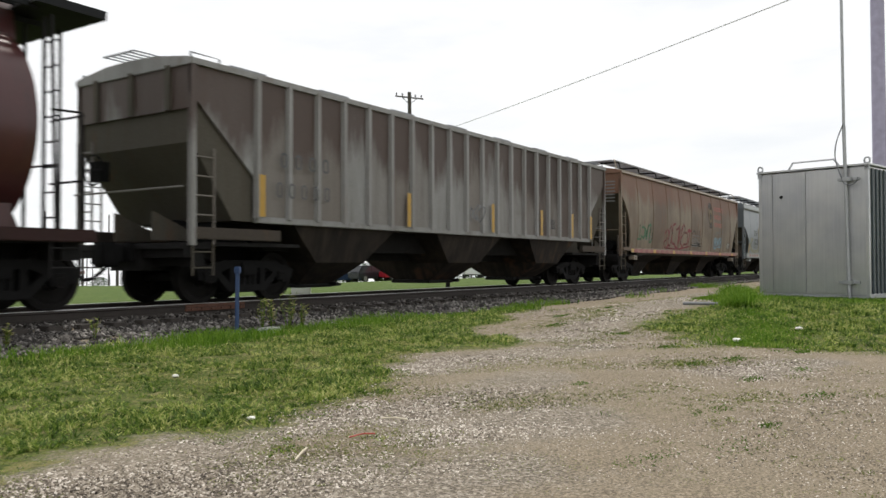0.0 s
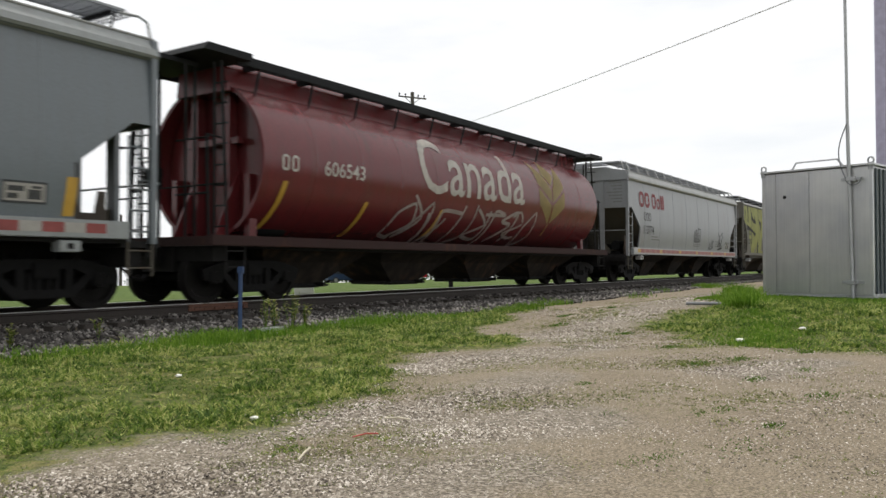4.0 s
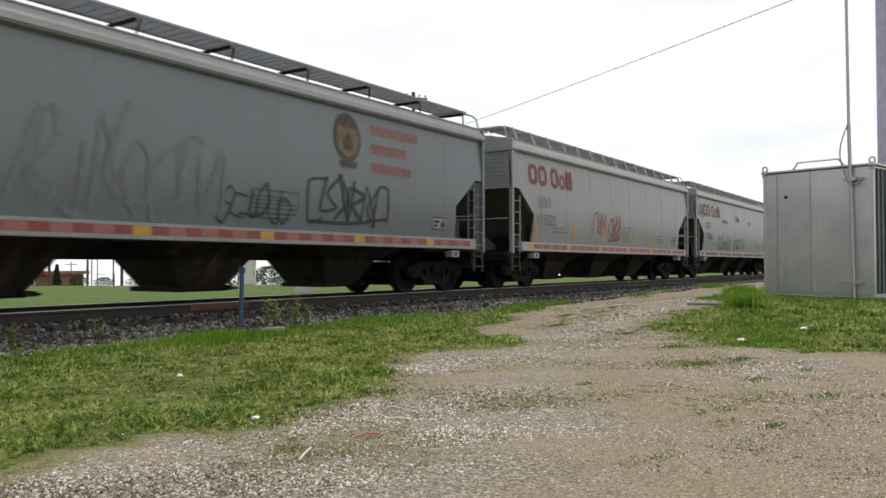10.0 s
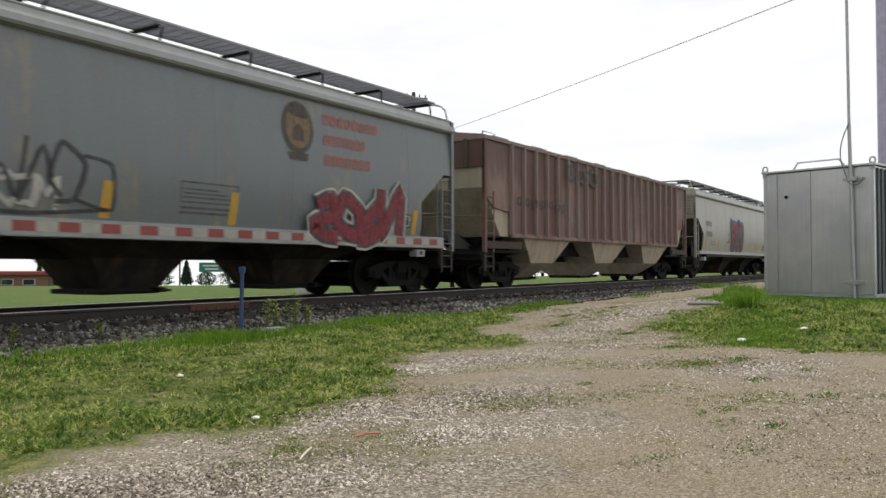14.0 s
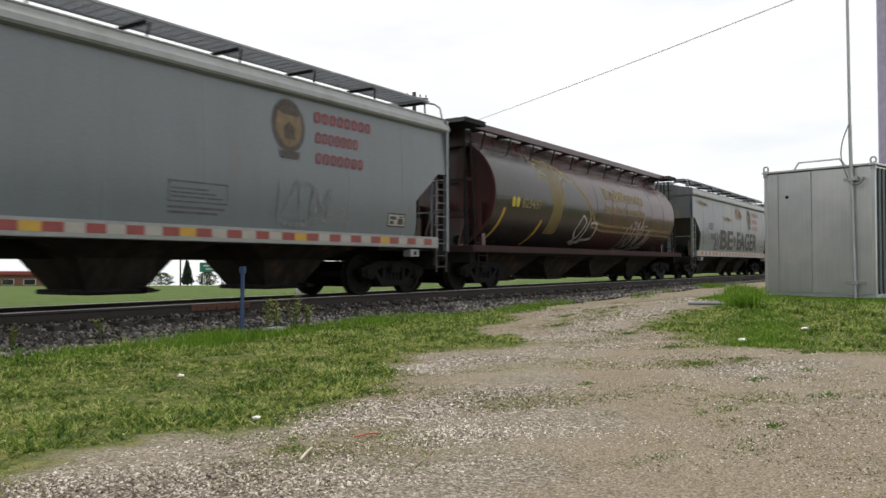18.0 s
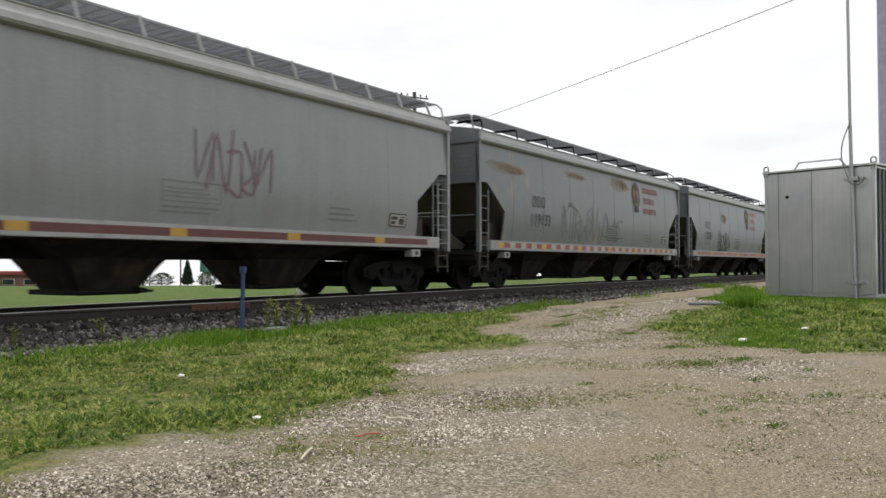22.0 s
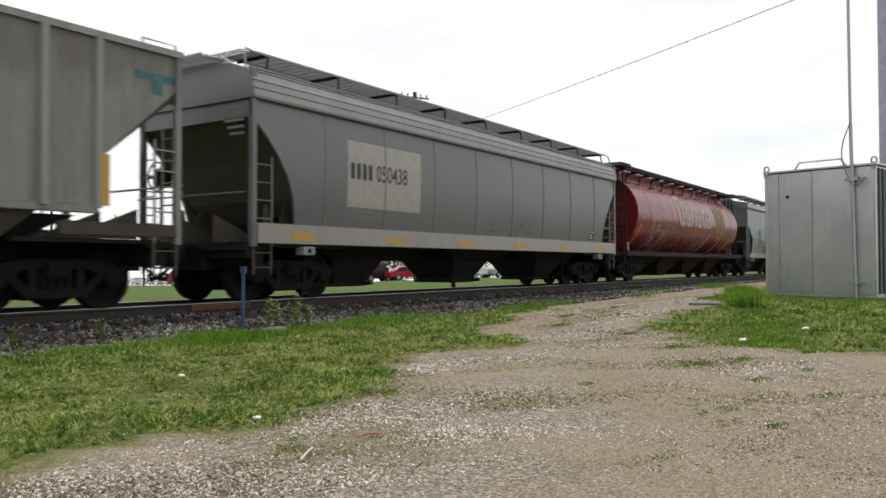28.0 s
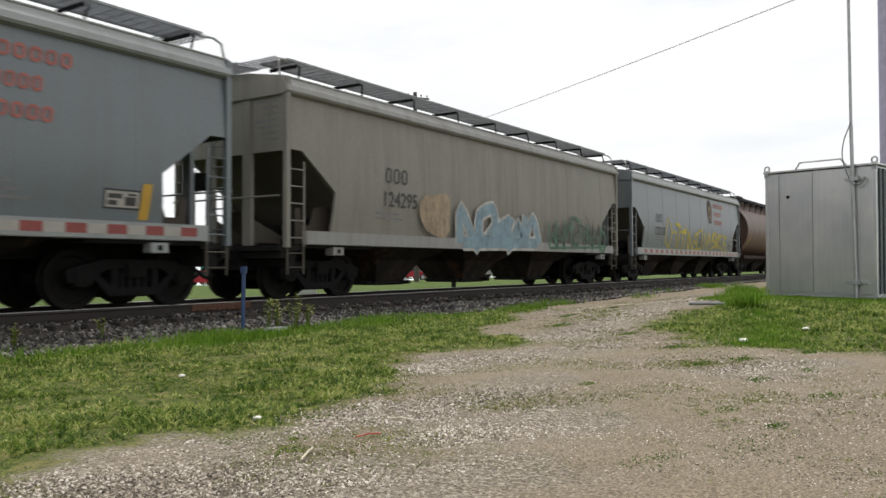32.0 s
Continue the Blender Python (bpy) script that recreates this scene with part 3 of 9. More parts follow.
def land(x, y):
    x, y = np.asarray(x, float), np.asarray(y, float)
    near = -0.30 - 0.05 * ease(y, 5, 8.5) + 0.28 * ease(x, 9, 15.5) * (1 - ease(y, 4.2, 8)) + 0.13 * ease(x, 18, 42) * ease(y, 4.2, 8)
    near = np.where(y < -6, near * (1 - ease(-y, 6, 40)) - 0.3 * ease(-y, 6, 40), near)
    bed = near + (-0.30 - near) * ease(y, 8.9, 9.6) + 0.095 * ease(y, 10.75, 11.1)
    depth = x * 0.833 + y * 0.553
    az = np.degrees(np.arctan2(x, np.maximum(y, 0.01)))
    fall = np.interp(az, [44, 57, 71], [0.0252, 0.0195, 0.0155])
    far = np.minimum(-0.32, 0.66 - fall * depth)
    w = ease(y, 15, 26 + 0.5 * np.abs(x))
    out = np.where(y <= 12, bed, -0.205 + (-0.32 + 0.205) * ease(y, 13.6, 15.2))
    return np.where(y > 15, -0.32 + (far + 0.32) * w, out)


def inside(poly, x, y):
    x, y = np.asarray(x, float), np.asarray(y, float)
    hit = np.zeros(x.shape, bool)
    for (x0, y0), (x1, y1) in zip(poly, poly[1:] + poly[:1]):
        hit ^= ((y0 > y) != (y1 > y)) & (x < (x1 - x0) * (y - y0) / ((y1 - y0) or 1e-9) + x0)
    return hit


def apart_from(poly, x, y):
    best = np.full(np.asarray(x).shape, 1e9)
    for (x0, y0), (x1, y1) in zip(poly, poly[1:] + poly[:1]):
        ex, ey = x1 - x0, y1 - y0
        t = np.clip(((x - x0) * ex + (y - y0) * ey) / (ex * ex + ey * ey), 0, 1)
        best = np.minimum(best, np.hypot(x - x0 - t * ex, y - y0 - t * ey))
    return np.where(inside(poly, x, y), best, -best)


WAVES = np.random.RandomState(5).uniform(-1, 1, (14, 3))


def wobble(x, y):
    s = 0
    for i, (a, b, c) in enumerate(WAVES):
        k = 0.9 * 1.28 ** i
        s = s + np.sin(k * (a * x + b * y) * 1.7 + 9 * c) / (1 + 0.22 * i)
    return s / 4.0


# thin low grass on the lane, bare ground in the strip, and beds of washed-out stones: (x0, y0, x1, y1, reach)
LANE_PATCHES = ((2.95, 2.85, 3.6, 2.7, 0.34), (3.3, 2.42, 3.4, 2.36, 0.28), (5.3, 3.55, 6.6, 3.5, 0.42), (4.7, 2.75, 5.7, 2.25, 0.26), (5.95, 2.1, 6.2, 1.9, 0.22), (5.3, 1.6, 6.2, 1.35, 0.24),
                (3.22, 1.78, 3.4, 1.68, 0.17), (9.1, 4.1, 10.4, 3.95, 0.36), (11.0, 5.4, 12.0, 5.2, 0.42), (6.8, 3.2, 7.2, 3.1, 0.3), (7.6, 2.3, 8.2, 2.1, 0.3), (12.6, 5.2, 14.0, 5.4, 0.4), (8.9, 2.9, 9.3, 2.7, 0.3))
BARE = ((8.0, 5.7, 10.3, 5.55, 0.30), (4.4, 5.0, 5.4, 5.2, 0.22), (2.6, 5.2, 3.3, 5.3, 0.25), (2.1, 4.5, 2.6, 4.5, 0.18), (6.0, 5.9, 7.4, 6.3, 0.25), (3.6, 4.4, 4.2, 4.5, 0.16), (5.3, 6.6, 6.4, 6.8, 0.22))
STONY = ((1.3, 3.1, 2.9, 3.55, 0.30), (1.3, 2.7, 2.4, 3.2, 0.48), (2.4, 3.25, 3.5, 3.3, 0.24), (3.5, 3.37, 4.2, 3.4, 0.22), (4.0, 3.02, 5.4, 3.0, 0.26), (5.4, 3.0, 6.2, 3.05, 0.28), (6.0, 4.15, 6.9, 4.3, 0.34), (3.8, 2.42, 4.7, 2.12, 0.34),
         (2.2, 3.0, 2.8, 2.3, 0.42), (2.75, 2.05, 3.3, 1.87, 0.30), (9.4, 4.5, 13.6, 4.6, 0.5), (13.6, 4.6, 18.0, 4.55, 0.6), (7.2, 4.0, 8.6, 3.7, 0.4), (7.4, 1.7, 8.6, 1.2, 0.35), (1.3, 2.0, 2.4, 1.9, 0.45), (18.0, 5.0, 26.0, 6.6, 0.8))


def patchy(beds, x, y):
    """1 in the middle of the beds, falling to 0 past their reach."""
    best = np.zeros(np.asarray(x).shape)
    for x0, y0, x1, y1, reach in beds:
        ex, ey = x1 - x0, y1 - y0
        t = np.clip(((x - x0) * ex + (y - y0) * ey) / (ex * ex + ey * ey), 0, 1)
        best = np.maximum(best, np.exp(-((x - x0 - t * ex) ** 2 + (y - y0 - t * ey) ** 2) / reach ** 2))
    return best


def green(x, y):
    """How grassy the ground is, from 0 (gravel) to 1 (grass)."""
    x, y = np.asarray(x, float), np.asarray(y, float)
    strip = y - np.interp(x, EDGE_X, EDGE_Y)
    yard = apart_from(YARD, x, y)
    w, v = wobble(x, y), wobble(x * 2.3 + 5, y * 2.3 + 8)
    u = wobble(x * 5.1 + 2, y * 5.1 + 3)
    g = np.maximum(strip * 1.15, yard * 1.0) + 0.12 * w + 0.20 * v + 0.16 * u
    g = g - (0.55 + 0.5 * u) * patchy(BARE, x, y)
    patches = 0.22 * w + 0.32 * v + 0.25 * u - 0.80 + 0.62 * patchy(LANE_PATCHES, x, y)
    g = np.maximum(g, np.minimum(patches, 0.22))
    g = np.where((y > 9.1) & (y < 14.6), -1, g)
    g = np.maximum(g, np.where((y > 14.9) | (np.hypot(x, y) > 75) | (y < -14), 1, -1))
    return np.clip(g * 1.1 + 0.42, 0, 1)


def stony(x, y):
    """How thickly loose stones lie, from 0 to 1."""
    return np.clip(patchy(STONY, x, y) * (1.15 + 0.5 * wobble(x * 3.3, y * 3.3)) + 0.30 * wobble(x * 1.9 + 4, y * 1.9), 0, 1)


def spread(a, b, step):
    return list(np.arange(a, b, step))


def ground():
    xs = [-4500, -1500, -500, -200, -90] + spread(-50, -2, 4) + spread(-2, 14, 0.09) + spread(14, 30, 0.4) + spread(30, 80, 1.5) + spread(80, 200, 10) + [200, 300, 500, 900, 1800, 4500]
    ys = [-4500, -1500, -500, -200, -90] + spread(-50, -3, 4) + spread(-3, 9, 0.09) + spread(9, 15.6, 0.22) + spread(15.6, 80, 2.2) + spread(80, 200, 10) + [200, 300, 500, 900, 1800, 4500]
    X, Y = np.meshgrid(np.array(xs), np.array(ys))
    Z = land(X, Y)
    fine = (X > -2) & (X < 30) & (Y > -3) & (Y < 9.5)
    Z = Z + np.where(fine, 0.012 * wobble(X * 1.3 + 4, Y * 1.3), 0)
    nx, ny = len(xs), len(ys)
    i = np.arange(nx * ny).reshape(ny, nx)
    a, b, c, d = i[:-1, :-1].ravel(), i[:-1, 1:].ravel(), i[1:, 1:].ravel(), i[1:, :-1].ravel()
    me = mesh_np("ground", np.stack([X.ravel(), Y.ravel(), Z.ravel()], 1), np.concatenate([np.stack([a, b, c], 1), np.stack([a, c, d], 1)]))
    at = me.attributes.new("grassy", "FLOAT", "POINT")
    at.data.foreach_set("value", green(X, Y).ravel().astype(np.float32))
    at = me.attributes.new("lush", "FLOAT", "POINT")
    at.data.foreach_set("value", np.maximum(ease(Y, 14.3, 15.2), 0.7 * ease(apart_from(YARD, X, Y), 1.5, 4)).ravel().astype(np.float32))
    at = me.attributes.new("stony", "FLOAT", "POINT")
    at.data.foreach_set("value", stony(X, Y).ravel().astype(np.float32))
    me.polygons.foreach_set("use_smooth", [True] * len(me.polygons))
    m, n, l, bs = node_tree("gravel_and_grass_soil", 0.9, 0.0, 0.16)
    v = mapped(n, l, (1, 1, 1), "Object", False)
    attr = n.new("ShaderNodeAttribute")
    attr.attribute_name = "grassy"
    lush = n.new("ShaderNodeAttribute")
    lush.attribute_name = "lush"
    n1, n2, n3, n4 = noise_node(n, l, v, 1.1, 5.0), noise_node(n, l, v, 8.0, 6.0, 0.65), noise_node(n, l, v, 70.0, 3.0, 0.6), noise_node(n, l, v, 26.0, 5.0, 0.7)
    vor = n.new("ShaderNodeTexVoronoi")
    vor.inputs["Scale"].default_value = 55.0
    l.new(v, vor.inputs["Vector"])
    stone = mix_node(n, l, 0.5, ramp_node(n, l, n3, [(0.40, (0.045, 0.038, 0.03)), (0.5, (0.13, 0.108, 0.083)), (0.60, (0.33, 0.29, 0.24))]),
                     ramp_node(n, l, vor.outputs["Color"], [(0.2, (0.08, 0.067, 0.052)), (0.55, (0.19, 0.16, 0.124)), (0.85, (0.44, 0.40, 0.34))]))
    sand = mix_node(n, l, ramp_node(n, l, n3, [(0.38, (0, 0, 0)), (0.62, (1, 1, 1))]), (0.10, 0.08, 0.056), (0.285, 0.235, 0.168))
    bed = n.new("ShaderNodeAttribute")
    bed.attribute_name = "stony"
    loose = math_node(n, l, "ADD", math_node(n, l, "MULTIPLY", bed.outputs["Fac"], 0.75), math_node(n, l, "MULTIPLY", n2, 0.45))
    sand = mix_node(n, l, ramp_node(n, l, loose, [(0.28, (0.10, 0.10, 0.10)), (0.62, (1, 1, 1))]), sand, stone)
    sand = mix_node(n, l, ramp_node(n, l, n1, [(0.40, (0.22, 0.22, 0.22)), (0.60, (0, 0, 0))]), sand, (0.30, 0.255, 0.19))
    sand = mix_node(n, l, ramp_node(n, l, n4, [(0.52, (0, 0, 0)), (0.66, (0.55, 0.55, 0.55))]), sand, (0.11, 0.095, 0.06))
    # shadow between the tufts is put into the dark green of this soil
    soil = mix_node(n, l, ramp_node(n, l, n4, [(0.42, (0, 0, 0)), (0.58, (1, 1, 1))]), (0.03, 0.052, 0.007), (0.115, 0.13, 0.03))
    soil = mix_node(n, l, ramp_node(n, l, n2, [(0.50, (0, 0, 0)), (0.62, (0.7, 0.7, 0.7))]), soil, (0.22, 0.18, 0.085))
    soil = mix_node(n, l, ramp_node(n, l, n3, [(0.40, (0.35, 0.35, 0.35)), (0.62, (0, 0, 0))]), soil, (0.045, 0.06, 0.015))
    meadow = mix_node(n, l, ramp_node(n, l, n2, [(0.40, (0, 0, 0)), (0.62, (1, 1, 1))]), (0.04, 0.076, 0.010), (0.075, 0.115, 0.017))
    meadow = mix_node(n, l, ramp_node(n, l, n1, [(0.45, (0, 0, 0)), (0.7, (0.5, 0.5, 0.5))]), meadow, (0.10, 0.12, 0.03))
    soil = mix_node(n, l, lush.outputs["Fac"], soil, meadow)
    wig = math_node(n, l, "ADD", math_node(n, l, "MULTIPLY", n2, 0.8), math_node(n, l, "MULTIPLY", n4, 0.8))
    k = math_node(n, l, "SUBTRACT", math_node(n, l, "ADD", math_node(n, l, "MULTIPLY", attr.outputs["Fac"], 0.6), math_node(n, l, "MULTIPLY", wig, 0.5)), 0.2)
    col = mix_node(n, l, ramp_node(n, l, k, [(0.44, (0, 0, 0)), (0.60, (1, 1, 1))]), sand, soil)
    l.new(col, bs.inputs["Base Color"])
    bump_node(n, l, bs, math_node(n, l, "ADD", math_node(n, l, "MULTIPLY", n3, 0.6), math_node(n, l, "MULTIPLY", vor.outputs["Distance"], 0.5)), 0.7, 0.012)
    ob = new("ground", me)
    me.materials.append(m)
    tagged(ob, "gravel lane and patchy grass beside the railway", "ground", kind="structure")


def scatter(name, label, category, material, xy, size, base_v, base_t, rng, sink=0.3, flat=0.75, uneven=0.3):
    """Many small stones as one stuff object."""
    k, nv = len(xy), len(base_v)
    a = rng.uniform(0, 2 * math.pi, k)
    b = rng.uniform(-0.6, 0.6, k)
    s = size[:, None] * rng.uniform(1 - uneven, 1 + 1.3 * uneven, (k, 3)) * np.array([1, 1, flat])
    v = base_v[None] * s[:, None, :] * rng.uniform(0.75, 1.25, (k, nv, 1))
    x = v[..., 0] * np.cos(b)[:, None] - v[..., 2] * np.sin(b)[:, None]
    z = v[..., 0] * np.sin(b)[:, None] + v[..., 2] * np.cos(b)[:, None]
    X = x * np.cos(a)[:, None] - v[..., 1] * np.sin(a)[:, None] + xy[:, :1]
    Y = x * np.sin(a)[:, None] + v[..., 1] * np.cos(a)[:, None] + xy[:, 1:2]
    Z = z + (land(xy[:, 0], xy[:, 1]) + size * flat * (0.5 - sink))[:, None]
    t = (base_t[None] + (np.arange(k) * nv)[:, None, None]).reshape(-1, 3)
    ob = part(name, mesh_np(name, np.stack([X, Y, Z], -1).reshape(-1, 3), t), material)
    return tagged(ob, label, category, kind="stuff")


OCT_V = np.array([(1, 0, 0), (-1, 0, 0), (0, 1, 0), (0, -1, 0), (0, 0, 1), (0, 0, -1)], float) * 0.6
OCT_T = np.array([(0, 2, 4), (2, 1, 4), (1, 3, 4), (3, 0, 4), (2, 0, 5), (1, 2, 5), (3, 1, 5), (0, 3, 5)])


CHIP_V = np.array([(1, 0, -0.3), (0, 0.8, -0.3), (-1, 0.1, -0.3), (-0.1, -0.8, -0.3), (0.1, 0.05, 0.75)], float) * 0.62
CHIP_T = np.array([(0, 1, 4), (1, 2, 4), (2, 3, 4), (3, 0, 4)])


def stones():
    rng = np.random.RandomState(3)
    n = 560000
    r = 1.4 + 17 * rng.uniform(0, 1, n) ** 1.45
    az = np.radians(rng.uniform(20, 94, n))
    wide = rng.uniform(0, 1, n) < 0.12
    r, az = np.where(wide, 13 * np.sqrt(rng.uniform(0, 1, n)), r), np.where(wide, rng.uniform(-math.pi, math.pi, n), az)
    xy = np.stack([r * np.sin(az), r * np.cos(az)], 1)
    g = green(xy[:, 0], xy[:, 1]) + rng.uniform(-0.3, 0.3, n)
    thick = stony(xy[:, 0], xy[:, 1])
    keep = (g < 0.68) & (xy[:, 1] < 9.0) & (rng.uniform(0, 1, n) < 0.34 + 0.66 * thick)
    xy, thick = xy[keep][:210000], thick[keep][:210000]
    d = np.hypot(xy[:, 0], xy[:, 1])
    size = (0.0042 + (0.004 + 0.0055 * thick) * rng.uniform(0, 1, len(xy)) ** 1.6) * (1 + 0.09 * d)
    scatter("gravel", "loose pale gravel stones on the lane", "gravel", "gravel", xy, size, CHIP_V, CHIP_T, rng, 0.30, 0.55, 0.5)
    n = 56000
    x = 1.5 + 70 * rng.uniform(0, 1, n) ** 1.9
    y = np.where(rng.uniform(0, 1, n) < 0.85, rng.uniform(8.75, 11.3, n), rng.uniform(11.3, 14.6, n))
    y = y + 0.22 * wobble(x, y * 0 + 2) * (y < 9.6)
    xy = np.stack([x, y], 1)
    size = rng.uniform(0.028, 0.070, len(xy)) * (1 + 0.010 * x)
    scatter("track_ballast", "grey crushed stone ballast beside the rails", "ballast", "ballast", xy, size, OCT_V, OCT_T, rng, 0.15, 0.85)


def blades(name, label, material, xy, h, w, rng, lean=0.5):
    k = len(xy)
    a = rng.uniform(0, 2 * math.pi, k)
    z0 = land(xy[:, 0], xy[:, 1]) - 0.01
    dx, dy = np.cos(a) * w, np.sin(a) * w
    lx, ly = rng.normal(0, lean, k) * h, rng.normal(0, lean, k) * h
    base1 = np.stack([xy[:, 0] - dx, xy[:, 1] - dy, z0], 1)
    base2 = np.stack([xy[:, 0] + dx, xy[:, 1] + dy, z0], 1)
    m1 = np.stack([xy[:, 0] - dx * 0.7 + lx * 0.35, xy[:, 1] - dy * 0.7 + ly * 0.35, z0 + h * 0.6], 1)
    m2 = np.stack([xy[:, 0] + dx * 0.7 + lx * 0.35, xy[:, 1] + dy * 0.7 + ly * 0.35, z0 + h * 0.6], 1)
    tip = np.stack([xy[:, 0] + lx, xy[:, 1] + ly, z0 + h], 1)
    v = np.stack([base1, base2, m1, m2, tip], 1).reshape(-1, 3)
    t = (np.array([(0, 1, 3), (0, 3, 2), (2, 3, 4)])[None] + (np.arange(k) * 5)[:, None, None]).reshape(-1, 3)
    ob = part(name, mesh_np(name, v, t), material)
    return tagged(ob, label, "grass", kind="stuff")


LANE_WEEDS = ((8.4, 1.95), (9.43, 1.48), (7.85, 1.23), (5.05, 0.98), (3.94, 1.27), (3.73, 1.37), (13.76, 5.42), (12.4, 5.75), (10.98, 5.19), (10.3, 3.86), (5.16, 1.45), (5.39, 1.36), (8.61, 4.64),
              (7.81, 2.19), (9.22, 2.91), (6.4, 0.9), (4.4, 1.0), (7.0, 1.5), (6.0, 2.6), (4.9, 1.9))


def shed_ground(xy):
    return (xy[:, 0] > 16.5) & (xy[:, 1] < 4.2) & (xy[:, 1] > 0.6)


def tufted(rng, n, each, reach, pick):
    """Places of blades gathered round the centres that pick keeps, and the centre of each."""
    r = 2.4 + 22 * rng.uniform(0, 1, n) ** 1.5
    az = np.radians(rng.uniform(18, 94, n))
    c = np.stack([r * np.sin(az), r * np.cos(az)], 1)
    c = c[pick(c) & (c[:, 1] < 8.9) & ~shed_ground(c)]
    k = np.repeat(np.arange(len(c)), each)
    wide = rng.uniform(0.5, 1.3, len(c)) * reach * (1 + 0.10 * np.hypot(c[:, 0], c[:, 1]))
    return c[k] + rng.normal(0, 1, (len(k), 2)) * wide[k][:, None], c[k]


def grasses():
    rng = np.random.RandomState(8)
    # thatch: thin dry blades that lie flat
    n = 380000
    r = 2.4 + 22 * rng.uniform(0, 1, n) ** 1.5
    az = np.radians(rng.uniform(18, 94, n))
    xy = np.stack([r * np.sin(az), r * np.cos(az)], 1)
    g = green(xy[:, 0], xy[:, 1])
    xy = xy[(g + rng.uniform(-0.35, 0.25, n) > 0.50) & (xy[:, 1] < 9.0) & ~shed_ground(xy)][:100000]
    worn = np.stack([rng.normal(6.2, 1.7, 45000), rng.normal(5.7, 0.9, 45000)], 1)
    worn = worn[(green(worn[:, 0], worn[:, 1]) > 0.6) & (worn[:, 0] > 1.5) & (worn[:, 1] < 8.6)]
    xy = np.concatenate([xy, worn])
    d = np.hypot(xy[:, 0], xy[:, 1])
    blades("dry_grass", "thin straw-coloured and olive grass on bare soil", "dry_grass", xy, rng.uniform(0.005, 0.016, len(xy)) * (1 + 0.05 * d), 0.0036 * (1 + 0.10 * d), rng, 1.8)
    # low olive growth on the lane
    def crept(c):
        soft = patchy(LANE_PATCHES, c[:, 0], c[:, 1]) + 0.35 * wobble(c[:, 0] * 2.1 + 1, c[:, 1] * 2.1) + 0.3 * wobble(c[:, 0] * 6.3, c[:, 1] * 6.3)
        soft = soft + 0.55 * np.exp(-((green(c[:, 0], c[:, 1]) - 0.48) / 0.14) ** 2)
        return (soft + rng.uniform(-0.3, 0.3, len(c)) > 0.30) & (green(c[:, 0], c[:, 1]) < 0.8) & (c[:, 1] < 8)
    xy, c = tufted(rng, 60000, 7, 0.022, crept)
    d = np.hypot(xy[:, 0], xy[:, 1])
    blades("creeping_grass", "thin low olive grass creeping over the lane", "olive_grass", xy, rng.uniform(0.006, 0.017, len(xy)) * (1 + 0.05 * d), 0.0036 * (1 + 0.10 * d), rng, 1.2)
    # short green tufts with gaps between them
    def grown(c):
        g = green(c[:, 0], c[:, 1])
        gap = 0.45 * wobble(c[:, 0] * 1.7 + 3, c[:, 1] * 1.7 + 1) + 0.75 * wobble(c[:, 0] * 5.3 + 3, c[:, 1] * 5.3)
        # worn thin along the middle of the strip
        gap = gap - 0.55 * np.exp(-((c[:, 0] - 6.2) / 2.6) ** 2 - ((c[:, 1] - 5.7) / 1.3) ** 2)
        return (g + rng.uniform(-0.25, 0.25, len(c)) > 0.48) & (gap + rng.uniform(-0.55, 0.55, len(c)) > -0.22)
    xy, c = tufted(rng, 46000, 11, 0.016, grown)
    d = np.hypot(xy[:, 0], xy[:, 1])
    lush = 1 + 0.6 * np.clip(wobble(c[:, 0] * 1.3, c[:, 1] * 1.3), -0.6, 1)
    h = rng.uniform(0.016, 0.048, len(xy)) * (1 + 0.05 * d) * lush * np.clip((green(c[:, 0], c[:, 1]) - 0.40) * 2.2, 0.3, 1) * (0.7 + 0.6 * np.clip(wobble(c[:, 0] * 9.1, c[:, 1] * 9.1) + 0.4, 0, 1.2))
    blades("lawn_grass", "short patchy green and straw-coloured grass", "grass", xy, h, 0.0044 * (1 + 0.10 * d), rng, 1.1)
    # darker tufts over the strip, and weeds here and there on the lane
    def dark(c):
        g = green(c[:, 0], c[:, 1]) + 0.10 * wobble(c[:, 0] * 3.1, c[:, 1] * 3.1)
        return ((g > 0.58) & (wobble(c[:, 0] * 2.3 + 6, c[:, 1] * 2.3) + rng.uniform(-0.4, 0.4, len(c)) > 0.12)) | ((g > 0.32) & (c[:, 0] > 3.6) & (rng.uniform(0, 1, len(c)) < 0.22))
    xy, c = tufted(rng, 7000, 22, 0.022, dark)
    spots = np.array(LANE_WEEDS)[np.repeat(np.arange(len(LANE_WEEDS)), 150)]
    spots = spots + rng.normal(0, 1, spots.shape) * np.array([0.10, 0.045]) * np.repeat(rng.uniform(0.6, 1.4, len(LANE_WEEDS)), 150)[:, None]
    xy = np.concatenate([xy, spots])
    d = np.hypot(xy[:, 0], xy[:, 1])
    h = rng.uniform(0.008, 0.026, len(xy)) * (0.6 + 0.07 * d)
    blades("clover_tufts", "low dark green tufts of clover and grass", "clover", xy, h, 0.0040 * (1 + 0.09 * d), rng, 0.9)
    # tall fringe along the ballast and round the metal shed
    n = 34000
    x = 2 + 34 * rng.uniform(0, 1, n) ** 1.4
    y = 8.42 + rng.normal(0, 0.26, n) + 0.25 * wobble(x * 0.9, x * 0 + 3) + 0.025 * np.maximum(x - 10, 0)
    tuft = wobble(x * 0.9 + 2, y * 0.9)
    ok = (tuft + rng.uniform(-0.5, 0.5, n) > -0.02 + 0.75 * ease(x, 12, 17)) & (y < 9.3)
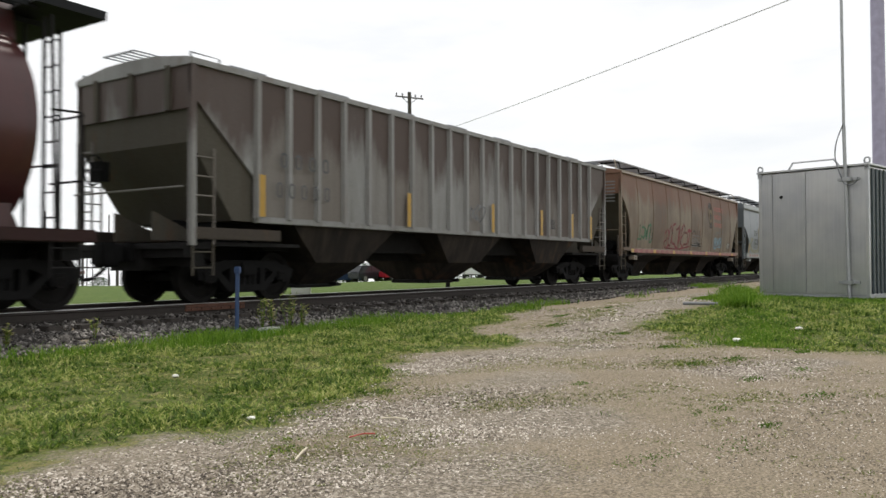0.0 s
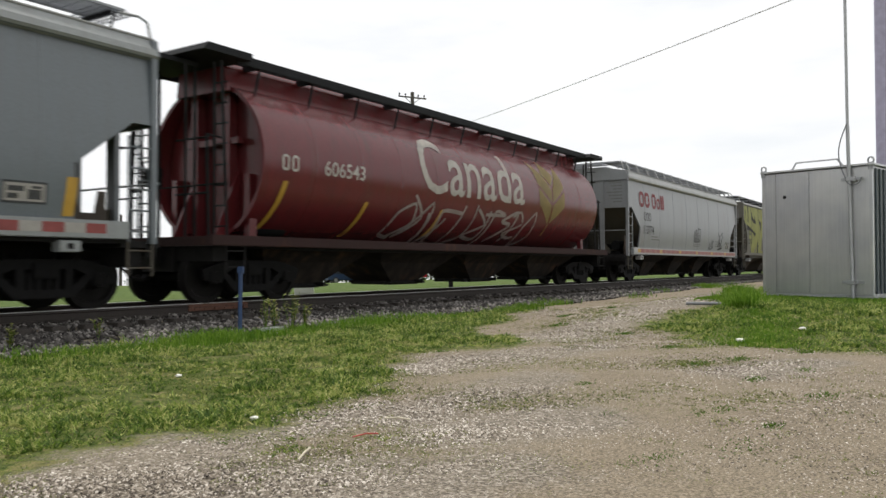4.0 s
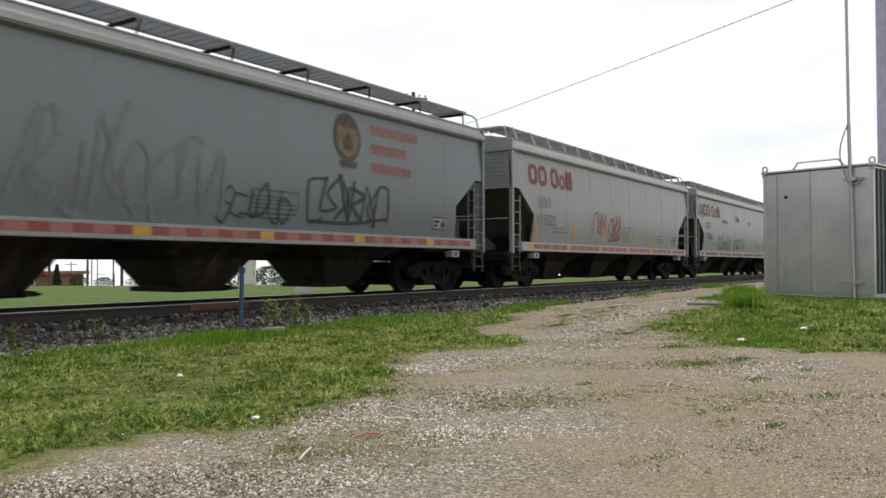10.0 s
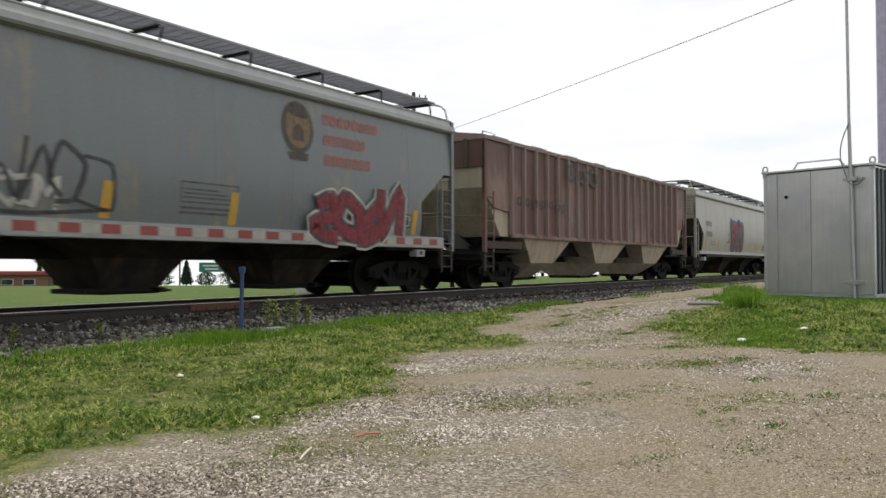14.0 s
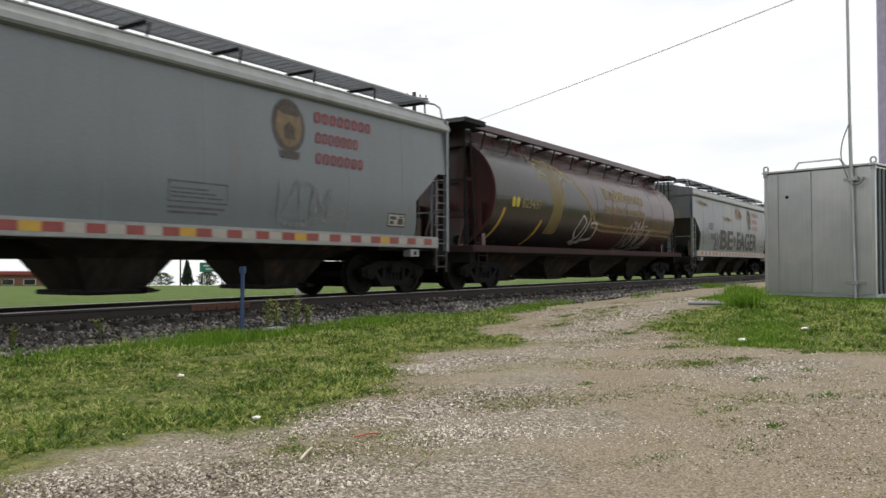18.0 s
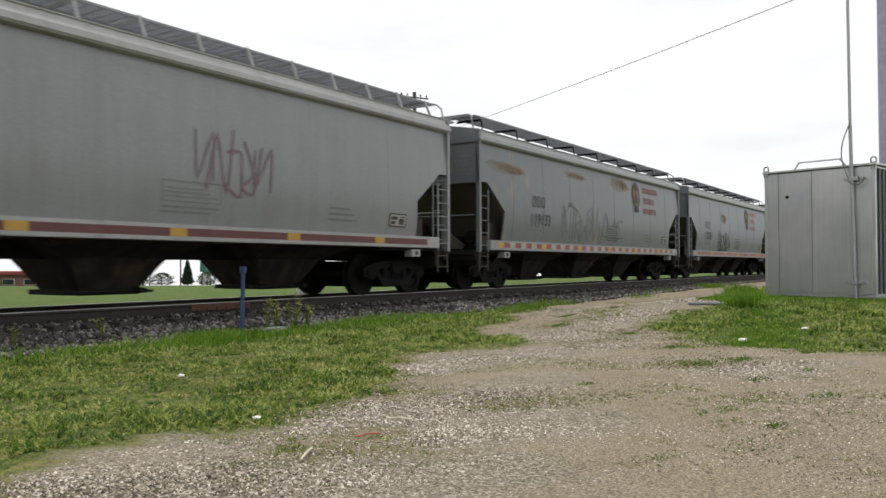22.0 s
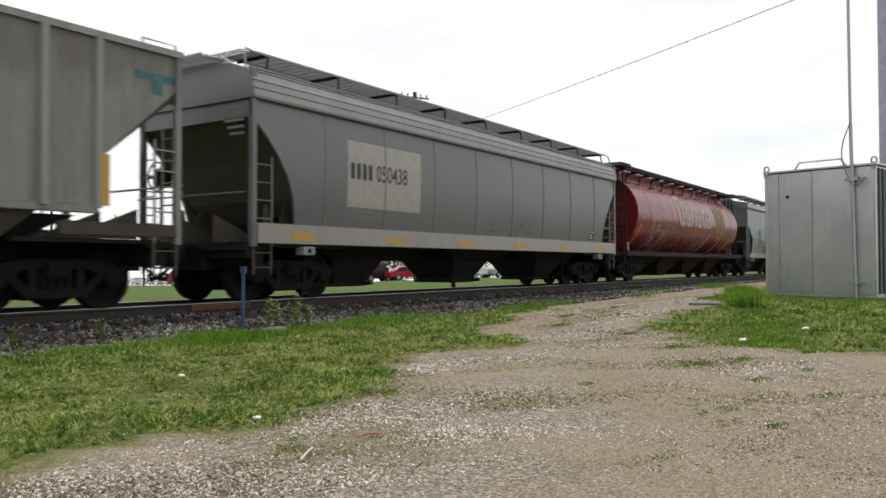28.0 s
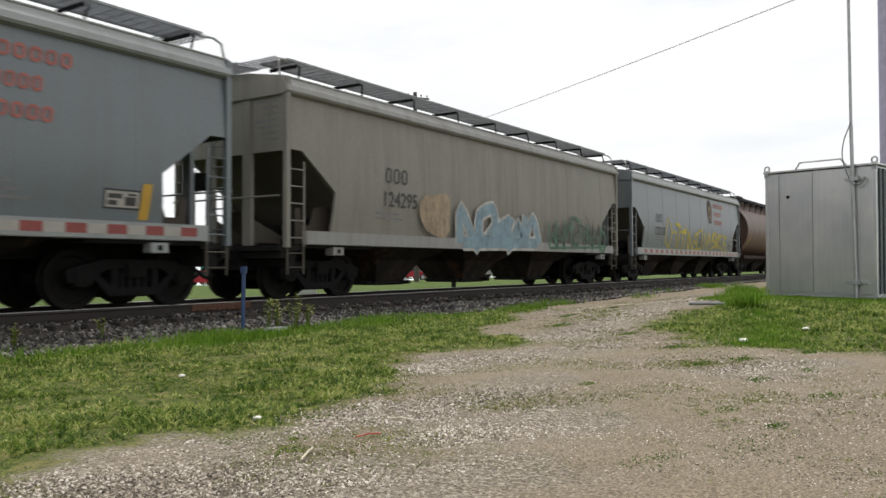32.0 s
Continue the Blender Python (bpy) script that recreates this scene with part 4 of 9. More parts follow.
    a = rng.uniform(0, 1, 16000)
    sx, sy = 16.0 + 1.1 * a + rng.normal(0, 0.45, 16000), 0.4 + 4.1 * rng.uniform(0, 1, 16000)
    along = rng.uniform(0, 1, 12000)
    lx, ly = 9.6 + 6.6 * along, 1.95 + 1.35 * along + rng.normal(0, 1, 12000) * (0.32 - 0.10 * along)
    ok2 = sx < 16.72 + (sy - 1.45) * 0.262
    ok3 = (wobble(lx, ly) + rng.uniform(-0.5, 0.5, 12000) > -0.2) & (lx < 16.6)
    xy = np.concatenate([np.stack([x, y], 1)[ok], np.stack([sx, sy], 1)[ok2], np.stack([lx, ly], 1)[ok3]])
    d = np.hypot(xy[:, 0], xy[:, 1])
    h = rng.uniform(0.04, 0.15, len(xy)) * np.where(xy[:, 1] < 4.6, 0.42, 1.0) * (1 + 0.012 * d) * (1 + 0.6 * np.clip(wobble(xy[:, 0] * 1.1, xy[:, 1] * 1.1), -0.5, 1))
    k = 4600
    wx = rng.uniform(13.8, 16.9, k)
    wy = wx * rng.normal(0.229, 0.009, k)
    far = np.stack([wx, wy], 1)[wx < 16.72 + (wy - 1.45) * 0.262]
    xy = np.concatenate([xy, far])
    h = np.concatenate([h, rng.uniform(0.07, 0.36, len(far)) * (0.6 + 0.4 * np.clip(wobble(far[:, 0] * 2, far[:, 1] * 2) + 0.5, 0, 1.5))])
    d = np.hypot(xy[:, 0], xy[:, 1])
    blades("tall_grass", "tall lush green grass along the ballast and shed", "tall_grass", xy, h, 0.004 * (1 + 0.07 * d), rng, 0.45)


def track():
    bed = thing("railway_track", "rusty steel rails on dark wooden ties in ballast", "railway track", (0, TRACK_Y, 0), kind="structure")
    half = [(0.0375, 0.0), (0.0375, -0.035), (0.012, -0.05), (0.010, -0.14), (0.07, -0.165), (0.07, -0.185)]
    shape = [(-0.028, 0.0)] + [(y if i else 0.028, z) for i, (y, z) in enumerate(half)] + [(-y, z) for y, z in half[::-1][:-1]]
    for side in (-0.7545, 0.7545):
        bm = bmesh.new()
        loft_x(bm, [(y + side, z) for y, z in shape[::-1]], -60, 400)
        part("rail", bm, "rail", bed)
        bm = bmesh.new()
        box(bm, -60, 400, side - 0.0385, side + 0.0385, -0.004, 0.003)
        part("rail_head", bm, "railhead", bed, "polished running surface of the rail")
    bm = bmesh.new()
    for z in (-0.128, -0.066):
        soft_box(bm, 9.0, 10.35, -0.80, -0.762, z, z + 0.055, 0.008)
    for i in range(6):
        rod(bm, (9.12 + i * 0.22, -0.83, -0.095), (9.12 + i * 0.22, -0.76, -0.095), 0.018)
    part("joint_bar", bm, "joint", bed, "orange rusty bolted joint bar")
    bm = bmesh.new()
    soft_box(bm, 0, 0.23, -1.3, 1.3, -0.34, -0.19, 0.012)
    tie = bpy.data.meshes.new("tie")
    bm.to_mesh(tie)
    bm.free()
    bm = bmesh.new()
    for s in (-0.7545, 0.7545):
        box(bm, -0.02, 0.25, s - 0.16, s + 0.16, -0.19, -0.172)
        for e in (-0.11, 0.11):
            box(bm, 0.05, 0.085, s + e - 0.02, s + e + 0.02, -0.172, -0.145)
    plate = bpy.data.meshes.new("tie_plate")
    bm.to_mesh(plate)
    bm.free()
    for i in range(170):
        t = part("tie", tie, "tie", bed)
        t.location = (-6 + i * 0.51, random.uniform(-0.03, 0.03), random.uniform(-0.012, 0.0))
        if 12 < i < 70:
            part("tie_plate", plate, "rail", bed).location = (-6 + i * 0.51, 0, 0)


# ---- the shed with its mast ----
SHED_AT, SHED_TURN = (16.71, 1.45, 0.0), 75.3


def shed():
    # local x along the front (0 to 2.13), y to the back, z up
    s = thing("equipment_shed", "pale brushed-aluminium box shed with lifting eyes on grass", "shed", SHED_AT, SHED_TURN)
    W, D, H = 2.13, 3.0, 2.56
    s.matrix_basis = pose(*SHED_AT, 0, 0, SHED_TURN)
    bm = bmesh.new()
    box(bm, 0.03, W - 0.03, -D + 0.03, -0.03, 0.06, H - 0.05)
    part("core", bm, "aluminium", s)
    for a, b in ((0.06, 1.165), (1.18, 1.835), (1.85, W - 0.06)):
        bm = bmesh.new()
        soft_box(bm, a, b, -0.032, 0.0, 0.10, H - 0.07, 0.006)
        part("front_panel", bm, "aluminium", s)
    for x in (0.0, W - 0.06):
        for y in (-0.06, -D):
            bm = bmesh.new()
            soft_box(bm, x, x + 0.06, y, y + 0.07, 0.04, H, 0.008)
            part("corner_post", bm, "aluminium", s)
    bm = bmesh.new()
    soft_box(bm, -0.01, W + 0.01, -D - 0.01, 0.016, 0.02, 0.085, 0.006)
    part("base_rail", bm, "galvanised", s)
    bm = bmesh.new()
    soft_box(bm, -0.035, W + 0.03, -D - 0.03, 0.04, H - 0.035, H, 0.006)
    part("roof", bm, "aluminium", s)
    # side ribs darker than the front: the side's shade is in their colour
    for i in range(14):
        bm = bmesh.new()
        soft_box(bm, 0.0, 0.03, -D + 0.12 + i * 0.2, -D + 0.22 + i * 0.2, 0.1, H - 0.08, 0.01)
        part("side_rib", bm, "shed_side", s)
    for x in (0.03, W - 0.03):
        bm = bmesh.new()
        pts = [Vector((x + 0.05 * math.cos(a), -0.02, H + 0.055 + 0.06 * math.sin(a))) for a in (2 * math.pi * k / 14 for k in range(15))]
        tube(bm, pts, 0.018, 6)
        box(bm, x - 0.045, x + 0.045, -0.05, 0.01, H - 0.12, H + 0.02)
        part("lifting_eye", bm, "galvanised", s)
    bm = bmesh.new()
    tube(bm, [(0.62, -0.3, H), (0.75, -0.3, H + 0.17), (1.55, -0.3, H + 0.17), (1.66, -0.3, H)], 0.02, 8)
    part("roof_rail", bm, "galvanised", s)
    bm = bmesh.new()
    rod(bm, (1.66, -0.02, 2.02), (1.66, 0.012, 2.02), 0.035, 14)
    part("vent_hole", bm, "black", s)
    for z in (0.32, 2.28):
        bm = bmesh.new()
        box(bm, 0.16, 0.55, 0.0, 0.035, z - 0.025, z + 0.025)
        soft_box(bm, 0.27, 0.44, 0.02, 0.12, z - 0.04, z + 0.04, 0.01)
        part("mast_bracket", bm, "galvanised", s)
    mast = thing("antenna_mast", "slim grey steel mast clamped to the shed front", "mast", SHED_AT, SHED_TURN)
    bm = bmesh.new()
    rod(bm, (0.345, 0.075, 0.02), (0.405, 0.075, 3.3), 0.033, 12)
    rod(bm, (0.405, 0.075, 3.3), (0.45, 0.075, 9.5), 0.027, 12)
    smooth(part("tube", bm, "galvanised", mast))
    bm = bmesh.new()
    pts = [Vector((0.405, 0.10, 3.34))]
    for k in range(26):
        f = k / 25
        pts.append(Vector((0.415 + 0.13 * math.sin(f * math.pi) + 0.025 * f, 0.11, 3.3 - 1.0 * f)))
    for k in range(18):
        a = k / 17 * math.pi
        pts.append(Vector((0.44 - 0.28 * (1 - math.cos(a)) / 2, 0.10, 2.3 - 0.14 * math.sin(a))))
    tube(bm, pts, 0.012, 6)
    part("cable", bm, "cable", mast, "dark grey drooping cable")


def utility_poles():
    p = thing("utility_pole", "thick dark purple-grey wooden pole behind the shed", "utility pole", (27.4, 2.06, float(land(27.4, 2.06))))
    bm = bmesh.new()
    rod(bm, (0, 0, -0.3), (-0.22, 0.02, 11.5), 0.205, 16, 0.185)
    smooth(part("shaft", bm, "pole_purple", p))
    far = thing("power_pole", "weathered wooden pole with a crossarm and insulators", "utility pole", (38.95, 27.9, float(land(38.95, 27.9))))
    top = 11.15 - float(land(38.95, 27.9))
    bm = bmesh.new()
    rod(bm, (0, 0, -0.3), (-0.15, 0, top), 0.17, 12, 0.11)
    smooth(part("shaft", bm, "wood_pole", far))
    arm = Vector((0.62, -0.78, 0)).normalized()
    bm = bmesh.new()
    a, b = -0.85 * arm, 0.85 * arm
    rod(bm, (a.x - 0.15, a.y, top - 0.24), (b.x - 0.15, b.y, top - 0.40), 0.045, 6)
    part("crossarm", bm, "wood_pole", far)
    for k in (-0.78, -0.42, 0.36, 0.72):
        bm = bmesh.new()
        c, z = arm * k, top - 0.32 - 0.094 * k
        rod(bm, (c.x - 0.15, c.y, z + 0.03), (c.x - 0.15, c.y, z + 0.13), 0.02, 6)
        rod(bm, (c.x - 0.15, c.y, z + 0.11), (c.x - 0.15, c.y, z + 0.21), 0.055, 8, 0.03)
        part("insulator", bm, "cast", far)
    for k in (-0.45, 0.45):
        bm = bmesh.new()
        rod(bm, (arm.x * k - 0.15, arm.y * k, top - 0.34 - 0.094 * k), (-0.15, 0, top - 0.75), 0.02, 5)
        part("arm_brace", bm, "cast", far)
    # the wires pass over the lane
    wire = bmesh.new()
    p, q = Vector((38.95, 27.9, 7.95)), Vector((10.7, -10.6, 6.85))
    pts = []
    for i in range(41):
        f = i / 40
        c = p.lerp(q, f)
        c.z -= 0.25 * 4 * f * (1 - f) - 0.22
        pts.append(c)
    tube(wire, pts, 0.017, 6)
    tagged(part("overhead_wire", wire, "wire_grey"), "thin grey overhead wire slung from the power pole", "wire")


def small_things():
    post = thing("marker_post", "scuffed blue steel marker post at the ballast's edge", "post", (7.87, 8.71, float(land(7.87, 8.71))), 20)
    bm = bmesh.new()
    rod(bm, (0.0, 0, -0.1), (0.02, 0, 1.0), 0.031, 8)
    part("stake", bm, "post_blue", post)
    bm = bmesh.new()
    soft_box(bm, -0.02, 0.06, -0.04, 0.04, 0.9, 1.0, 0.01)
    part("cap", bm, "post_blue", post)
    pad = thing("concrete_block", "small grey block half hidden in the grass", "block", (8.55, 8.75, float(land(8.55, 8.75))), 15)
    bm = bmesh.new()
    soft_box(bm, -0.2, 0.2, -0.12, 0.12, -0.05, 0.08, 0.02)
    part("block", bm, "galvanised", pad)
    pipe = bmesh.new()
    z = float(land(14.1, 3.85)) + 0.07
    rod(pipe, (14.05, 4.15, z - 0.04), (14.22, 3.58, z - 0.04), 0.032, 10)
    tagged(smooth(part("steel_pipe", pipe, "pipe_steel")), "short grey steel pipe lying in the grass", "pipe")
    rng = random.Random(4)
    for x, y, r in ((3.47, 3.71, 0.028), (10.0, 2.3, 0.055), (4.47, 5.71, 0.03), (11.4, 1.83, 0.05)):
        bm = bmesh.new()
        bmesh.ops.create_icosphere(bm, subdivisions=2, radius=r)
        for v in bm.verts:
            v.co *= rng.uniform(0.85, 1.15)
            v.co.z *= 0.45
        ob = tagged(part("white_stone", bm, "litter"), "chalky white stone lying on the ground", "stone", group="white stones")
        ob.location = (x, y, float(land(x, y)) + r * 0.55)
    for a, b, mat, lab in (((2.84, 2.73), (3.06, 2.86), "stick", "bleached pale stick lying on the gravel"), ((3.38, 2.84), (3.53, 2.78), "red_stick", "red plastic strip lying on the gravel"),
                           ((3.90, 3.02), (3.95, 2.86), "stick", "bleached pale stick lying on the gravel")):
        bm = bmesh.new()
        z = float(land(*a)) + 0.016
        mid = ((a[0] + b[0]) / 2 + 0.006, (a[1] + b[1]) / 2, z + 0.008)
        tube(bm, [(*a, z), mid, (*b, z)], 0.006 if mat == "stick" else 0.0045, 6)
        tagged(part("ground_stick" if mat == "stick" else "plastic_strip", bm, mat), lab, "stick")
    # weeds by the rail
    for x, y, h, k in ((9.0, 8.8, 0.56, 9), (8.75, 8.9, 0.46, 8), (9.25, 8.75, 0.40, 7), (8.6, 8.95, 0.5, 6), (4.9, 9.3, 0.3, 5), (6.1, 9.4, 0.32, 4)):
        weed = thing("weed", "spindly green weed growing by the ballast", "weed", (x, y, float(land(x, y))), group="weeds")
        for i in range(k):
            bm, lf = bmesh.new(), bmesh.new()
            a, t = rng.uniform(0, 6.28), rng.uniform(0.05, 0.3)
            tip = Vector((math.cos(a) * t * h, math.sin(a) * t * h, h * rng.uniform(0.7, 1.1)))
            rod(bm, (0, 0, -0.02), tip, 0.004, 4, 0.002)
            for j in range(9):
                f = 0.3 + 0.08 * j
                c, b = tip * f, rng.uniform(0, 6.28)
                d = Vector((math.cos(b), math.sin(b), rng.uniform(0.1, 0.6))) * rng.uniform(0.05, 0.09)
                s = Vector((-d.y, d.x, 0)) * 0.3
                lf.faces.new([lf.verts.new(c + o) for o in (Vector(), d * 0.5 + s, d, d * 0.5 - s)])
            stem = part("stem", bm, "tall_grass", weed)
            part("foliage", lf, "dry_grass", stem)


# ---- beyond the track ----
def spot(x, y):
    return (x, y, float(land(x, y)))


def tree(at, h, w, seed, kind="broad"):
    rng = random.Random(seed)
    label = "dark green spruce tree beyond the field" if kind == "spruce" else "leafy green tree beyond the field"
    t = thing("spruce_tree" if kind == "spruce" else "tree", label, "tree", spot(*at), group="far trees")
    bm = bmesh.new()
    rod(bm, (0, 0, -0.3), (rng.uniform(-0.1, 0.1), 0, h * 0.8), 0.035 * h, 8, 0.008 * h)
    for i in range(7):
        a, z = rng.uniform(0, 6.28), h * rng.uniform(0.3, 0.65)
        rod(bm, (0, 0, z), (math.cos(a) * w * 0.32, math.sin(a) * w * 0.32, z + h * 0.17), 0.012 * h, 5, 0.004 * h)
    part("trunk", bm, "bark", t)
    k = 2000
    r = np.random.RandomState(seed)
    u = r.uniform(0, 1, k)
    a = r.uniform(0, 2 * math.pi, k)
    if kind == "spruce":
        z = h * (0.08 + 0.92 * u)
        rad = w * 0.5 * (1 - u) ** 0.85 * (0.55 + 0.45 * np.sin(z * 9 / h * 3) ** 2) * r.uniform(0.3, 1.05, k) ** 0.5
    else:
        z = h * (0.06 + 0.94 * u)
        lump = 1 + 0.28 * np.sin(3 * a + seed) + 0.22 * np.sin(5 * u * 3 + 2 * a)
        rad = w * 0.5 * np.sqrt(np.clip(1 - (2 * u - 0.85) ** 2 / 1.35, 0, 1)) * lump * r.uniform(0.25, 1, k) ** 0.45
    c = np.stack([np.cos(a) * rad, np.sin(a) * rad, z], 1)
    s = h * r.uniform(0.04, 0.085, k)
    d = r.normal(0, 1, (k, 3, 3))
    d /= np.linalg.norm(d, axis=2, keepdims=True)
    v = (c[:, None] + d * s[:, None, None]).reshape(-1, 3)
    part("crown", mesh_np("crown", v, np.arange(k * 3).reshape(-1, 3)), "spruce" if kind == "spruce" else "leaf", t)


def vehicle(name, label, at, turn, paint_key, L=4.6, W=1.8, H=1.5, style="car"):
    c = thing(name, label, "car" if style != "truck" else "truck", spot(*at), turn, group="parked vehicles")
    if style == "car":
        low = [(0, 0.32), (0.0, 0.72), (0.25, 0.86), (1.15, 0.95), (L - 0.75, 1.0), (L, 0.9), (L, 0.35)]
        cab = [(1.0, 0.93), (1.75, H - 0.08), (2.3, H), (L - 1.35, H - 0.04), (L - 0.45, 0.98)]
    elif style == "suv":
        low = [(0, 0.35), (0, 0.85), (0.2, 1.0), (1.2, 1.06), (L - 0.2, 1.08), (L, 1.0), (L, 0.4)]
        cab = [(1.1, 1.04), (1.65, H - 0.08), (2.2, H), (L - 0.55, H - 0.04), (L - 0.1, 1.06)]
    elif style == "pickup":
        low = [(0, 0.42), (0, 1.02), (0.2, 1.12), (1.4, 1.15), (L, 1.15), (L, 0.5)]
        cab = [(1.3, 1.13), (1.85, H - 0.06), (2.3, H), (3.3, H - 0.03), (3.5, 1.13)]
    else:
        low = [(0, 0.45), (0, 1.3), (1.5, 1.45), (1.6, 1.0), (L, 1.0), (L, 0.6)]
        cab = [(0.9, 1.35), (1.1, H - 0.1), (1.5, H), (2.6, H), (2.7, 1.0)]
    bm = bmesh.new()
    prism(bm, low, -W / 2, W / 2)
    bmesh.ops.bevel(bm, geom=bm.edges[:], offset=0.06, segments=2, affect="EDGES", clamp_overlap=True)
    smooth(part("body", bm, paint_key, c))
    bm = bmesh.new()
    prism(bm, cab, -W / 2 + 0.12, W / 2 - 0.12)
    bmesh.ops.bevel(bm, geom=bm.edges[:], offset=0.05, segments=2, affect="EDGES", clamp_overlap=True)
    smooth(part("cabin", bm, paint_key, c))
    lo, hi = cab[0][1] + 0.06, H - 0.14
    for s in (-1, 1):
        for f0, f1 in ((0.18, 0.52), (0.55, 0.86)):
            xa = cab[0][0] + (cab[-1][0] - cab[0][0]) * f0
            xb = cab[0][0] + (cab[-1][0] - cab[0][0]) * f1
            bm = bmesh.new()
            y = s * (W / 2 - 0.115)
            prism(bm, [(xa - (0.12 if f0 < 0.3 else 0), lo), (xa + (0.1 if f0 < 0.3 else 0), hi), (xb - (0.1 if f0 > 0.3 else 0), hi), (xb + (0.12 if f0 > 0.3 else 0), lo)], min(y, y + s * 0.012), max(y, y + s * 0.012))
            part("side_window", bm, "glass", c)
    (xa, za), (xb, zb) = cab[0], cab[1]
    bm = bmesh.new()
    e = 0.03
    bm.faces.new([bm.verts.new(p) for p in ((xa + 0.05 - e, -W / 2 + 0.22, za + 0.08), (xa + 0.05 - e, W / 2 - 0.22, za + 0.08), (xb - e - 0.02, W / 2 - 0.25, zb - 0.06), (xb - e - 0.02, -W / 2 + 0.25, zb - 0.06))])
    part("windscreen", bm, "glass", c)
    for x in (0.85, L - 0.9):
        for s in (-1, 1):
            bm = bmesh.new()
            r = 0.34 if style in ("car",) else 0.4
            rod(bm, (x, s * (W / 2 - 0.2), r), (x, s * (W / 2 + 0.01), r), r, 18)
            w = part("wheel", bm, "tyre", c)
            bm = bmesh.new()
            rod(bm, (x, s * (W / 2), r), (x, s * (W / 2 + 0.02), r), r * 0.6, 12)
            part("hubcap", bm, "chrome", w)
    for s in (-1, 1):
        bm = bmesh.new()
        soft_box(bm, -0.02, 0.06, s * (W / 2 - 0.3) - 0.16, s * (W / 2 - 0.3) + 0.16, low[1][1] - 0.16, low[1][1] - 0.02, 0.02)
        part("headlight", bm, "chrome", c)
    bm = bmesh.new()
    soft_box(bm, -0.07, 0.05, -W / 2 + 0.05, W / 2 - 0.05, 0.36, 0.56, 0.03)
    part("bumper", bm, "cast", c)
    if style == "truck":
        bm = bmesh.new()
        soft_box(bm, 2.9, L, -W / 2, W / 2, 1.0, H + 0.25, 0.05)
        part("cargo_box", bm, paint_key, c)
    return c


